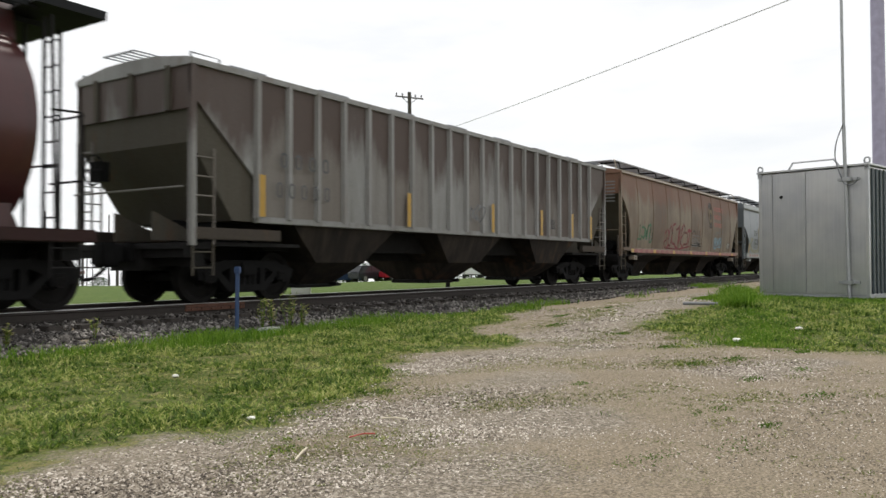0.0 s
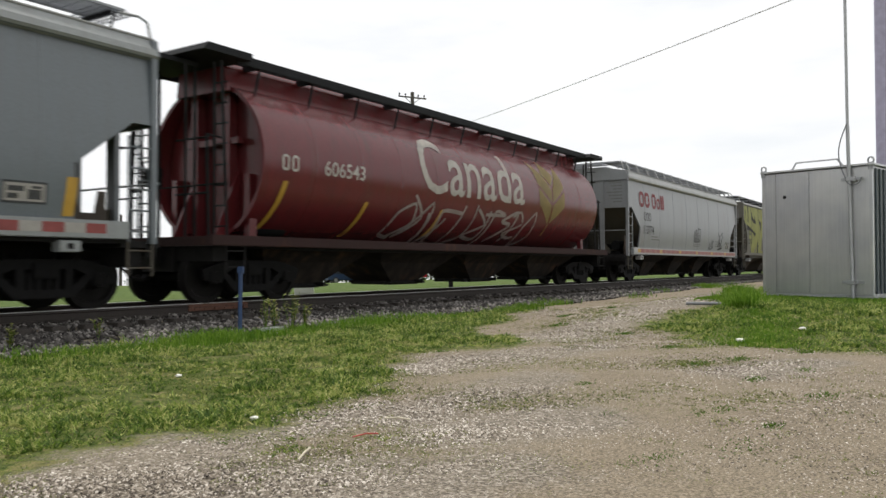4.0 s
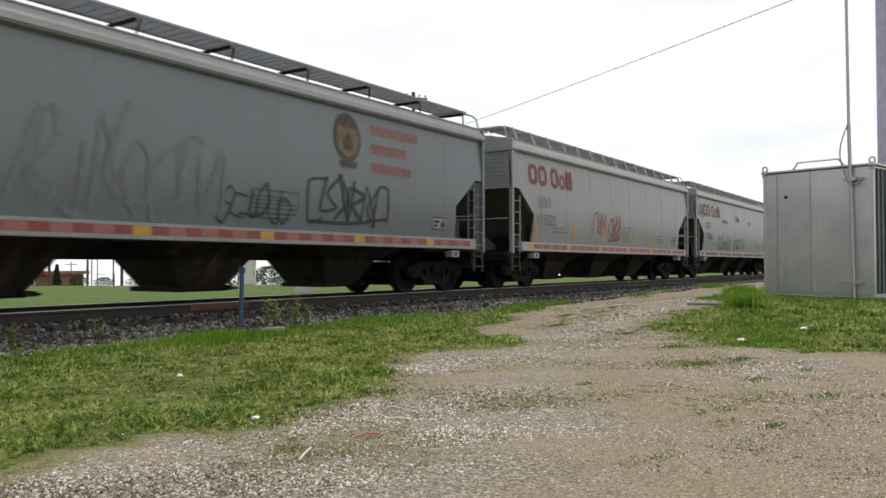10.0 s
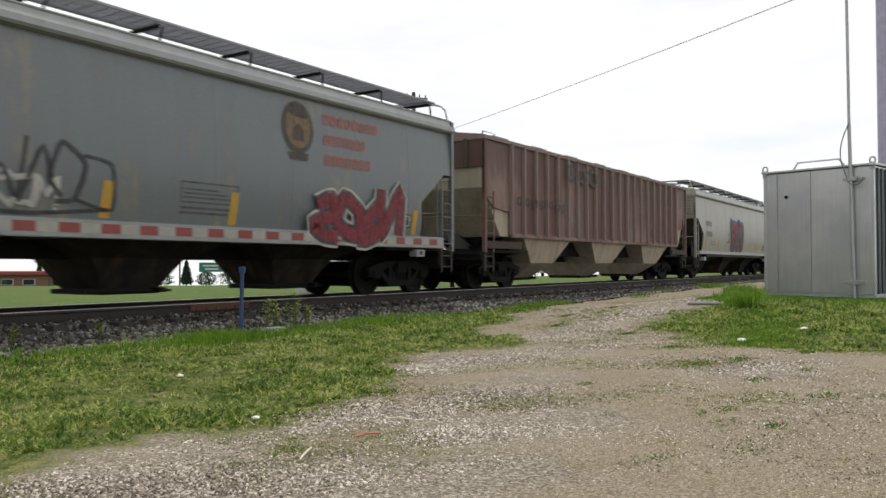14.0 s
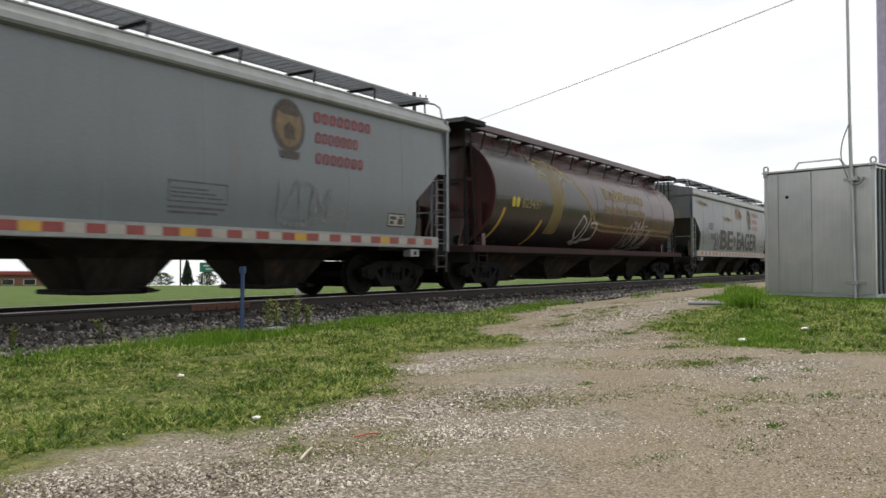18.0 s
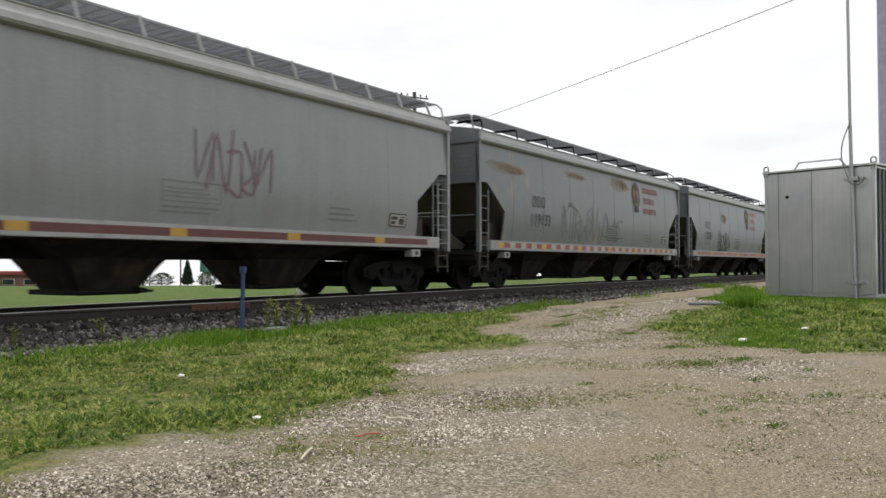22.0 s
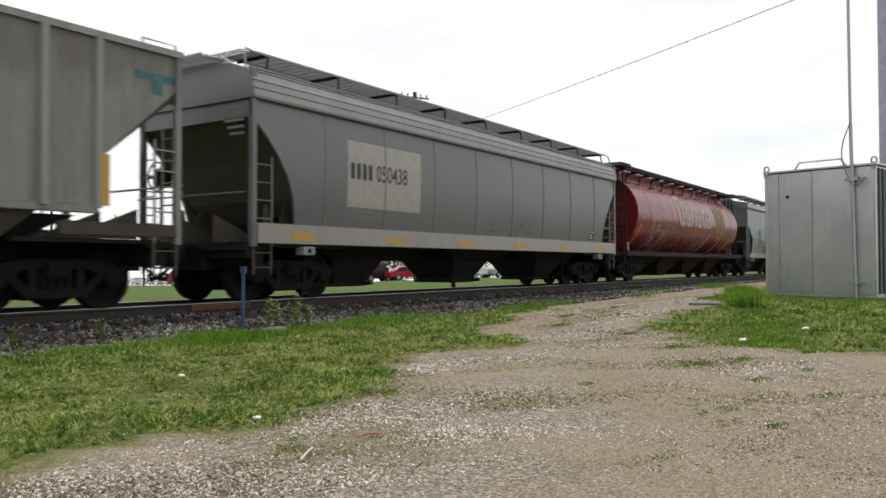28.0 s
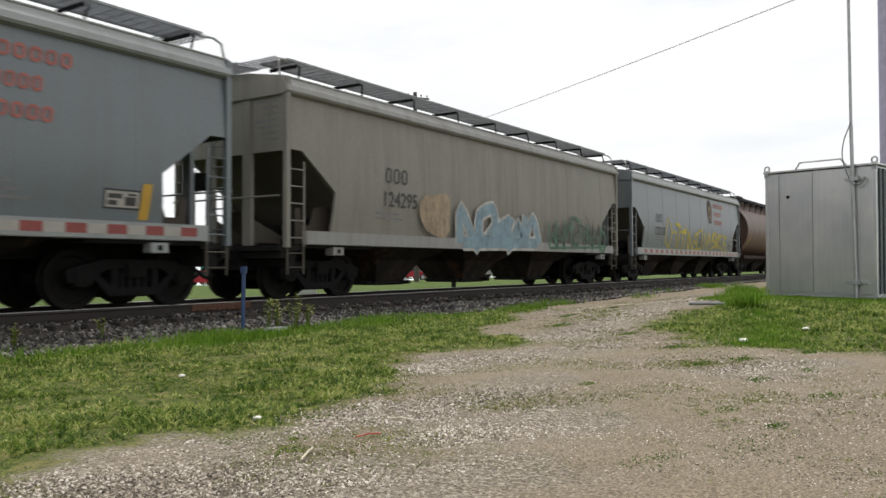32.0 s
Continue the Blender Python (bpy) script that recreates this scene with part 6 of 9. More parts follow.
def badge(car, x, z, s=1.0, surf=flat_y, dim=False):
    bm = bmesh.new()
    quad(bm, [(0.42 * s * math.cos(a), 0.06 + 0.50 * s * math.sin(a)) for a in (2 * math.pi * i / 36 for i in range(36))])
    decal(car, "emblem_ring", bm, x, z, "badge_dark", surf, 0.004)
    bm = bmesh.new()
    quad(bm, [(0.33 * s * math.cos(a), 0.06 + 0.40 * s * math.sin(a)) for a in (2 * math.pi * i / 36 for i in range(36))])
    decal(car, "emblem_field", bm, x, z, "badge_gold", surf, 0.007)
    bm = bmesh.new()
    quad(bm, [(-0.30 * s, 0.34 * s), (-0.12 * s, 0.26 * s), (0.22 * s, 0.24 * s), (0.30 * s, 0.30 * s), (0.16 * s, 0.48 * s), (-0.12 * s, 0.50 * s)])
    quad(bm, [(-0.14 * s, -0.20 * s), (0.14 * s, -0.20 * s), (0.14 * s, 0.02), (0.0, 0.14 * s), (-0.14 * s, 0.02)])
    quad(bm, [(-0.22 * s, -0.56 * s), (0.22 * s, -0.56 * s), (0.27 * s, -0.42 * s), (-0.27 * s, -0.42 * s)])
    decal(car, "emblem_figure", bm, x, z, "badge_dark", surf, 0.010)


def railway_name(car, x, z, material, surf=flat_y, k=1.0):
    for i, (n, w) in enumerate(((8, 1.75), (7, 1.3), (7, 1.45))):
        decal(car, "lettering_block", bars(n, w * k, 0.22 * k, 0.24, 0.12, i, hollow=0.30), x, z - i * 0.40 * k, material, surf)


# ---- wagon kinds ----
def tape(car, x0, x1, z0, z1, y, style):
    """Reflective strips along the sill, one piece after another."""
    x, i, step = x0, 0, 0.32
    while x + step < x1:
        if style == "sparse":
            kind = "tape_yellow" if i % 9 in (0, 1) else ""
        elif style == "amber":
            kind = "tape_yellow" if i % 8 == 1 else "tape_maroon"
        elif style in ("faded", "mixed") and i % 8 == 0:
            kind = "tape_yellow"
        else:
            kind = "tape_red" if i % 2 else ("tape_brick" if style == "faded" else "tape_white")
        wide = step * (1.0 if style == "amber" else 0.98)
        if kind:
            def strip(bm):
                box(bm, 0, wide, -y, -y + 0.003, z0, z1)
            part("reflective_strip", shared(("reflective_strip", wide, z0, z1, y), strip), kind, car).location = (x, 0, 0)
        x += step
        i += 1


def under_gear(car, L, bays, top, dark, spread_x, w0, mid=(0.85, 0.85, 0.78), full=1.0, shift=0.0):
    """Funnel-shaped bays with their outlet gates, the centre sill, couplers and brake gear."""
    gate = 0.20
    for i in range(bays):
        c = L / 2 + shift + (i - (bays - 1) / 2) * spread_x
        def bay(bm):
            rings = []
            for hx, hy, z in ((0.5, 0.55, 0.26), mid, (spread_x * 0.5 * full - 0.02, w0, top)):
                rings.append([bm.verts.new(p) for p in ((-hx, -hy, z), (hx, -hy, z), (hx, hy, z), (-hx, hy, z))])
            bm.faces.new(rings[0])
            bm.faces.new(rings[-1][::-1])
            for p, q in zip(rings, rings[1:]):
                for k in range(4):
                    bm.faces.new((p[k], p[(k + 1) % 4], q[(k + 1) % 4], q[k]))
            bmesh.ops.recalc_face_normals(bm, faces=bm.faces[:])
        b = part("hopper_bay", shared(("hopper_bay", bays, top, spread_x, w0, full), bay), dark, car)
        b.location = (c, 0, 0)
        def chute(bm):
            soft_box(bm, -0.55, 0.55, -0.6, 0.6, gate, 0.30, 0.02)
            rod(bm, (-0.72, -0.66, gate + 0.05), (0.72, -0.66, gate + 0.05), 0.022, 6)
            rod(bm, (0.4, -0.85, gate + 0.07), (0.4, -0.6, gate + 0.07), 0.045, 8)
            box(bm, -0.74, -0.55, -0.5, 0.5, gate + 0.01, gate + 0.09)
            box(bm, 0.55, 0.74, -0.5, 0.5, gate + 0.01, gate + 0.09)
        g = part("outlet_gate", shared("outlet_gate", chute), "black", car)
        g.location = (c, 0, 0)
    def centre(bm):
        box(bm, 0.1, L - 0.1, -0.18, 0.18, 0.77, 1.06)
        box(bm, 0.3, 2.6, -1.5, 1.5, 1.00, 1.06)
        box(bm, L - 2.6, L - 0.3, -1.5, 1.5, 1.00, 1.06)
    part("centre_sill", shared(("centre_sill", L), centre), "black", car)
    for x, s in ((0.0, 1), (L, -1)):
        c = part("coupler", shared("coupler", coupler), "cast", car)
        c.matrix_basis = pose(x, 0, 0, 0, 0, 0 if s > 0 else 180)
    def brake(bm):
        rod(bm, (1.0, -0.7, 1.42), (1.75, -0.7, 1.42), 0.19, 16)
        rod(bm, (0.75, -0.2, 1.35), (1.6, -0.2, 1.35), 0.14, 14)
        box(bm, 0.9, 1.8, -0.95, 0.1, 1.06, 1.2)
        tube(bm, [(1.75, -0.7, 1.4), (2.2, -0.6, 1.2), (2.8, -0.5, 0.9)], 0.025, 6)
    part("brake_cylinder", shared("brake_cylinder", brake), "cast", car)


def running_board(bm, x0, x1, y0, y1, z, slats=7, every=0.45, deep=0.018):
    for i in range(slats):
        y = y0 + (y1 - y0) * i / (slats - 1)
        box(bm, x0, x1, y - deep * 0.65, y + deep * 0.65, z - deep, z)
    x = x0
    while x < x1 + 0.01:
        box(bm, x - deep * 0.8, x + deep * 0.8, min(y0, y1), max(y0, y1), z - deep * 1.6, z - deep * 0.2)
        x += every


def wagon_ends(car, L, mat, top, columns=True):
    """Corner posts, ladders, end columns and steps of both ends."""
    for s, X in ((1, 0.0), (-1, L)):
        for side in (-1, 1):
            def put(name, make, material=mat):
                part(name, shared((name, s, side, top), make), material, car).location = (X, 0, 0)

            def post(bm):
                box(bm, *sorted((0.0, s * 0.10)), *sorted((side * 1.50, side * 1.60)), 1.0, top)
            put("corner_post", post)

            def lad(bm):
                ladder(bm, s * 0.06, s * 0.48, side * 1.575, 1.02, 2.62, 5)
            put("side_ladder", lad)

            def step(bm):
                ladder(bm, s * 0.06, s * 0.48, side * 1.56, 0.50, 1.02, 2)
            put("foot_step", step, "grime")

            def rungs(bm):
                end_ladder(bm, -s * 0.03, side * 1.52, side * 1.08, 1.1, 2.9, 5)
            if s * side > 0:
                put("end_ladder", rungs)
            if columns:
                def col(bm):
                    box(bm, *sorted((0.0, s * 0.09)), *sorted((side * 0.42, side * 0.64)), 1.0, top - 0.1)
                put("end_column", col)

            def gus(bm):
                prism(bm, [(s * 0.05, 1.1), (s * 0.05, 1.6), (s * 1.3, 1.1)][::s], *sorted((side * 0.5, side * 0.54)))
            put("gusset", gus, "grime")
        def plat(bm):
            box(bm, *sorted((-s * 0.12, s * 0.55)), -1.5, 1.5, 0.94, 1.04)
            box(bm, *sorted((-s * 0.05, s * 0.12)), -1.5, 1.5, 0.80, 0.94)
            box(bm, *sorted((-s * 0.10, s * 0.80)), -0.42, 0.42, 0.58, 0.94)
            box(bm, *sorted((s * 0.15, s * 0.42)), -1.42, -0.42, 0.66, 0.94)
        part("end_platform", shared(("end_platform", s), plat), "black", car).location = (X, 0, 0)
        def rail(bm):
            rod(bm, (-s * 0.1, -1.5, 1.95), (-s * 0.1, 1.5, 1.95), 0.018, 6)
        part("end_handrail", shared(("end_handrail", s), rail), mat, car).location = (X, 0, 0)


def brake_wheel(car):
    def make(bm):
        pts = [Vector((-0.22, 0.75 + 0.27 * math.cos(a), 2.35 + 0.27 * math.sin(a))) for a in (2 * math.pi * k / 18 for k in range(19))]
        tube(bm, pts, 0.016, 6)
        for k in range(0, 18, 3):
            rod(bm, (-0.22, 0.75, 2.35), pts[k], 0.012, 5)
        box(bm, -0.2, 0.0, 0.6, 0.9, 2.15, 2.5)
    part("brake_wheel", shared("brake_wheel", make), "cast", car)


def hopper(car, L, mat, style="flat", sill=None, walkway="roofwalk", props=False, bay="hopper_dark", tape_style="soo", seams=8, tabs=()):
    """A covered hopper with flat or slightly bulging sides."""
    sill = sill or mat
    curved = style != "flat"
    if curved:
        cut = [(1.31, 1.12), (1.6, 1.1), (1.95, 1.02), (2.3, 0.86), (2.65, 0.62), (2.95, 0.36), (3.25, 0.05), (3.3, 0.0), (3.87, 0.0)] + ([(4.08, 0.0)] if style == "curved" else [])
    else:
        cut = [(1.31, 1.30), (1.7, 1.33), (2.10, 1.36), (2.46, 0.89), (2.82, 0.42), (2.825, 0.0), (3.1, 0.0), (3.35, 0.0), (3.6, 0.0), (3.87, 0.0)]
    def surf(z):
        if style == "curved":
            return 1.40 + 0.21 * math.sin(math.pi * min(1, max(0, (z - 0.75) / 3.95))) ** 0.9
        return 1.46 + 0.15 * math.sin(math.pi * min(1, max(0, (z - 1.1) / 3.1))) ** 0.8 if curved else flat_y(z) - 0.012
    xs = [0.0] + [L * (i + 1) / (seams + 1) for i in range(seams)] + [L]
    def sides(bm, s=-1):
        for inner in (0, 1):
            for (z0, a0), (z1, a1) in zip(cut, cut[1:]):
                y0, y1 = s * (surf(z0) - 0.05 * inner), s * (surf(z1) - 0.05 * inner)
                p = [bm.verts.new(c) for c in ((a0, y0, z0), (L - a0, y0, z0), (L - a1, y1, z1), (a1, y1, z1))]
                bm.faces.new(p if (s < 0) != bool(inner) else p[::-1])
        for (z0, a0), (z1, a1) in zip(cut, cut[1:]):
            for k in (0, 1):
                e0, e1 = (L - a0, L - a1) if k else (a0, a1)
                bm.faces.new([bm.verts.new(c) for c in ((e0, s * surf(z0), z0), (e1, s * surf(z1), z1), (e1, s * (surf(z1) - 0.05), z1), (e0, s * (surf(z0) - 0.05), z0))])
        bmesh.ops.remove_doubles(bm, verts=bm.verts[:], dist=0.0005)
    for s in (-1, 1):
        body = part("side_sheet", shared(("side_sheet", style, L, s), lambda bm: sides(bm, s)), mat, car)
        smooth(body)
    for i in range(seams):
        x = xs[i + 1]
        def seam(bm):
            for (z0, z1) in ((1.32, 1.75), (1.75, 2.2), (2.2, 2.65), (2.65, 3.1), (3.1, 3.5), (3.5, 3.86 if style != "curved" else 4.07)):
                for y, w in ((0.02, 0.03) if curved else (0.007, 0.022),):
                    v = [bm.verts.new(c) for c in ((-w, -surf(z0), z0), (0, -surf(z0) - y, z0), (w, -surf(z0), z0), (-w, -surf(z1), z1), (0, -surf(z1) - y, z1), (w, -surf(z1), z1))]
                    bm.faces.new((v[0], v[1], v[4], v[3]))
                    bm.faces.new((v[1], v[2], v[5], v[4]))
        part("weld_seam", shared(("weld_seam", style), seam), mat, car).location = (x, 0, 0)
    def inner(bm):
        low = [(0.07, 3.35), (0.68, 2.62), (1.12, 1.9), (1.9, 1.06)] if curved else [(0.07, 2.86), (0.45, 2.82), (1.46, 1.98), (2.2, 1.06)]
        prism(bm, [(0.07, 4.1)] + low + [(L - x, z) for x, z in low[::-1]] + [(L - 0.07, 4.1)], -1.5, 1.5)
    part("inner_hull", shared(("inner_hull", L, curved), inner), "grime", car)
    for X, s in ((0.0, 1), (L, -1)):
        def end(bm):
            box(bm, *sorted((s * 0.03, s * 0.075)), -1.55, 1.55, 2.80 if not curved else 3.3, 4.12)
        part("end_sheet", shared(("end_sheet", s, curved), end), mat, car).location = (X, 0, 0)
        for side in (-1, 1):
            def web(bm):
                prism(bm, [(s * 0.62, 1.08), (s * 2.25, 1.08), (s * 1.55, 1.86), (s * 1.15, 1.80), (s * 1.02, 1.45), (s * 0.80, 1.45), (s * 0.74, 1.78), (s * 0.62, 1.78)][::s], *sorted((side * 1.18, side * 1.21)))
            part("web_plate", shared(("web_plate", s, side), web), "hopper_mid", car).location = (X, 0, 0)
    prof = [(-1.60, 3.86), (-1.615, 3.90), (-1.56, 4.15), (-1.50, 4.175), (-1.15, 4.24), (-0.6, 4.33), (0, 4.36)]
    if not curved:
        prof = [(-1.50, 3.84), (-1.60, 3.86), (-1.63, 3.90), (-1.60, 4.00), (-1.51, 4.16), (-1.46, 4.19), (-1.15, 4.24), (-0.6, 4.33), (0, 4.36)]
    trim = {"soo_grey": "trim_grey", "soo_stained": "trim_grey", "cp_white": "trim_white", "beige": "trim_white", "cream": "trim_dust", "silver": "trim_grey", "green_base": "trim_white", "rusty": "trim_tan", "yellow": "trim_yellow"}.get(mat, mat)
    if style == "curved":
        prof = [(-1.535, 4.05), (-1.59, 4.07), (-1.58, 4.12), (-1.48, 4.18), (-1.15, 4.24), (-0.6, 4.33), (0, 4.36)]
    if style == "band":
        prof = [(-1.635, 3.62), (-1.65, 3.66), (-1.62, 3.78), (-1.635, 3.80), (-1.60, 3.92), (-1.615, 3.94), (-1.55, 4.08), (-1.45, 4.15), (-1.1, 4.28), (-0.6, 4.36), (0, 4.38)]
    def roof(bm):
        loft_x(bm, prof + [(-y, z) for y, z in prof[::-1][1:]], -0.03, L + 0.03)
    part("roof", shared(("roof", style, L), roof), mat, car)
    # eave band and lip: skylight and the top-edge highlight are put into paler paint
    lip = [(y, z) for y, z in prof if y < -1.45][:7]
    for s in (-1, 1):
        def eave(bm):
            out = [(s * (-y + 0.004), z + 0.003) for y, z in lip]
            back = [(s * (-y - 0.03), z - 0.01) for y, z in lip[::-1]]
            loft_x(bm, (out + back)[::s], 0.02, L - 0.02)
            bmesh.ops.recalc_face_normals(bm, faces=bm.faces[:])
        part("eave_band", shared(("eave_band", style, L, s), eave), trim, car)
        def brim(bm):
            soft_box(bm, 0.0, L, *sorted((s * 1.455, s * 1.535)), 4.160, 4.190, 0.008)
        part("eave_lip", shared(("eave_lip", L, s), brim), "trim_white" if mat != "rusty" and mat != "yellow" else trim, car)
    def trough(bm):
        box(bm, 0.8, L - 0.8, -0.33, 0.33, 4.36, 4.44)
    part("hatch_trough", shared(("hatch_trough", L), trough), walkway, car)
    def hatch(bm):
        soft_box(bm, 0, 1.35, -0.36, 0.36, 4.42, 4.49, 0.02)
    x = 1.0
    while x < L - 1.5:
        part("hatch_cover", shared("hatch_cover", hatch), walkway, car).location = (x, 0, 0)
        x += 1.45
    wz = 4.56 if props or curved else 4.61
    def board(bm):
        for y0, y1 in ((-1.26, -0.54), (0.54, 1.26)):
            running_board(bm, 0.35, L - 0.35, y0, y1, wz, 18, 0.22, 0.0105)
            for y in (y0, y1):
                box(bm, 0.35, L - 0.35, y - 0.02, y + 0.02, wz - 0.035, wz + 0.002)
        for x in (0.1, L - 0.65):
            for k in range(6):
                box(bm, x + 0.1 * k, x + 0.1 * k + 0.03, -1.2, 1.2, wz - 0.02, wz)
        for x0, x1 in ((-0.42, 0.1), (L - 0.1, L + 0.42)):
            for k in range(5):
                f = k / 4
                box(bm, x0 + (x1 - x0) * f - 0.02, x0 + (x1 - x0) * f + 0.02, -0.75, 0.75, 4.40, 4.44)
            rod(bm, (x0, -0.75, 4.38), (x1, -0.75, 4.42), 0.025, 5)
            rod(bm, (x0, 0.75, 4.38), (x1, 0.75, 4.42), 0.025, 5)
    part("running_board", shared(("running_board", L, props), board), walkway, car, "steel grating walkway along the roof")
    count = 15 if props else 9
    for i in range(count):
        x = 0.6 + (L - 1.2) * i / (count - 1)
        for s in (-1, 1):
            def bracket(bm):
                if props:
                    rod(bm, (0.0, s * 1.45, 4.17), (0.0, s * 1.27, wz + 0.01), 0.032, 6)
                else:
                    rod(bm, (-0.1, s * 1.40, 4.18), (0.1, s * 1.24, wz - 0.03), 0.02, 5)
                box(bm, -0.02, 0.02, *sorted((s * 0.54, s * 1.27)), wz - 0.08, wz - 0.02)
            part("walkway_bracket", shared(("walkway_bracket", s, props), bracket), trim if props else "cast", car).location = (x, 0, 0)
    for X, s in ((0.0, 1), (L, -1)):
        for side in (-1, 1):
            def grab(bm):
                tube(bm, [(s * 0.40, side * 1.2, wz), (s * 0.12, side * 1.28, wz), (s * 0.02, side * 1.36, wz - 0.09), (0, side * 1.42, 4.18)], 0.022, 6)
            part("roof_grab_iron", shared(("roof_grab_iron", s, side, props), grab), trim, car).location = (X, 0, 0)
    deep = 1.42 if style == "band" else 1.32
    for s in (-1, 1):
        def long_sill(bm):
            a = 0.5 if not curved else 0.1
            soft_box(bm, a, L - a, *sorted((s * 1.50, s * 1.635)), 1.20 if style == "curved" else 1.17 if mat == "beige" else 1.06, deep, 0.012)
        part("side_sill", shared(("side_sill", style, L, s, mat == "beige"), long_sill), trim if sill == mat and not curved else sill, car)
    for x in (1.42, L - 1.42):
        def pad(bm):
            soft_box(bm, -0.16, 0.16, -1.62, -1.40, 0.86, 1.02, 0.012)
        def hole(bm):
            box(bm, -0.045, 0.045, -1.626, -1.60, 0.90, 0.98)
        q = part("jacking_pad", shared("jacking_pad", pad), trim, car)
        q.location = (x, 0, 0)
        part("jacking_hole", shared("jacking_hole", hole), "black", q)
    wagon_ends(car, L, mat, 4.14, not curved)
    brake_wheel(car)
    under_gear(car, L, 3, 1.2, bay, 4.7 if curved or mat == "beige" else 3.75, 1.46)
    for x in (1.52, L - 1.46):
        truck(car, x)
    if tape_style == "amber":
        tape(car, 0.7, L - 0.7, 1.13, 1.26, 1.639, "amber")
    elif tape_style:
        tape(car, 0.9, L - 0.6, 1.13, 1.27, 1.639, tape_style)
    # stencilled panels
    bm = bmesh.new()
    quad(bm, [(0, 0), (0.62, 0), (0.62, 0.30), (0, 0.30)])
    decal(car, "stencil_panel", bm, L - 2.35, 1.50, "ink", surf, 0.006)
    bm = bmesh.new()
    quad(bm, [(0.03, 0.03), (0.59, 0.03), (0.59, 0.27), (0.03, 0.27)])
    decal(car, "stencil_ground", bm, L - 2.35, 1.50, "tape_white", surf, 0.009)
    bm = bmesh.new()
    for a, b, c, d in ((0.07, 0.06, 0.22, 0.13), (0.07, 0.16, 0.30, 0.23), (0.35, 0.06, 0.54, 0.19), (0.40, 0.205, 0.54, 0.24)):
        quad(bm, [(a, b), (c, b), (c, d), (a, d)])
    decal(car, "stencil_mark", bm, L - 2.35, 1.50, "ink", surf, 0.012)
    decal(car, "small_print", lines(3, 0.9, 0.34), L - 4.3, 1.52, "ink_grey", surf)
    bm = lines(3, 1.05, 0.2)
    for v in bm.verts:
        v.co += Vector((0.06, 0.24, 0))
    for a, b, c, d in ((0, 0.18, 1.2, 0.205), (0, 0.5, 1.2, 0.53), (0, 0.18, 0.025, 0.53), (1.175, 0.18, 1.2, 0.53), (0, 0.08, 1.15, 0.12), (0, 0.0, 1.0, 0.04)):
        quad(bm, [(a, b), (c, b), (c, d), (a, d)])
    decal(car, "small_print", bm, L * 0.5 + 0.2, 1.50, "ink_soft" if mat.startswith("soo") else "ink_grey", surf)
    decal(car, "small_print", lines(2, 1.15, 0.22), 2.65, 1.62, "ink_grey", surf)
    for x in tabs:
        bm = bmesh.new()
        quad(bm, [(0, 0), (0.17, 0), (0.22, 0.55), (0.05, 0.55)])
        decal(car, "amber_tab", bm, x, 1.36, "tape_yellow", surf, 0.006)
    # print on the end sheet
    bm = bmesh.new()
    for i in range(7):
        w = 0.35 + 0.25 * ((i * 5) % 4) / 3
        bm.faces.new([bm.verts.new(p) for p in ((0.024, -1.35, 3.0 + i * 0.12), (0.024, -1.35 + w, 3.0 + i * 0.12), (0.024, -1.35 + w, 3.05 + i * 0.12), (0.024, -1.35, 3.05 + i * 0.12))])
    part("end_print", bm, "ink_grey", car)
    return surf


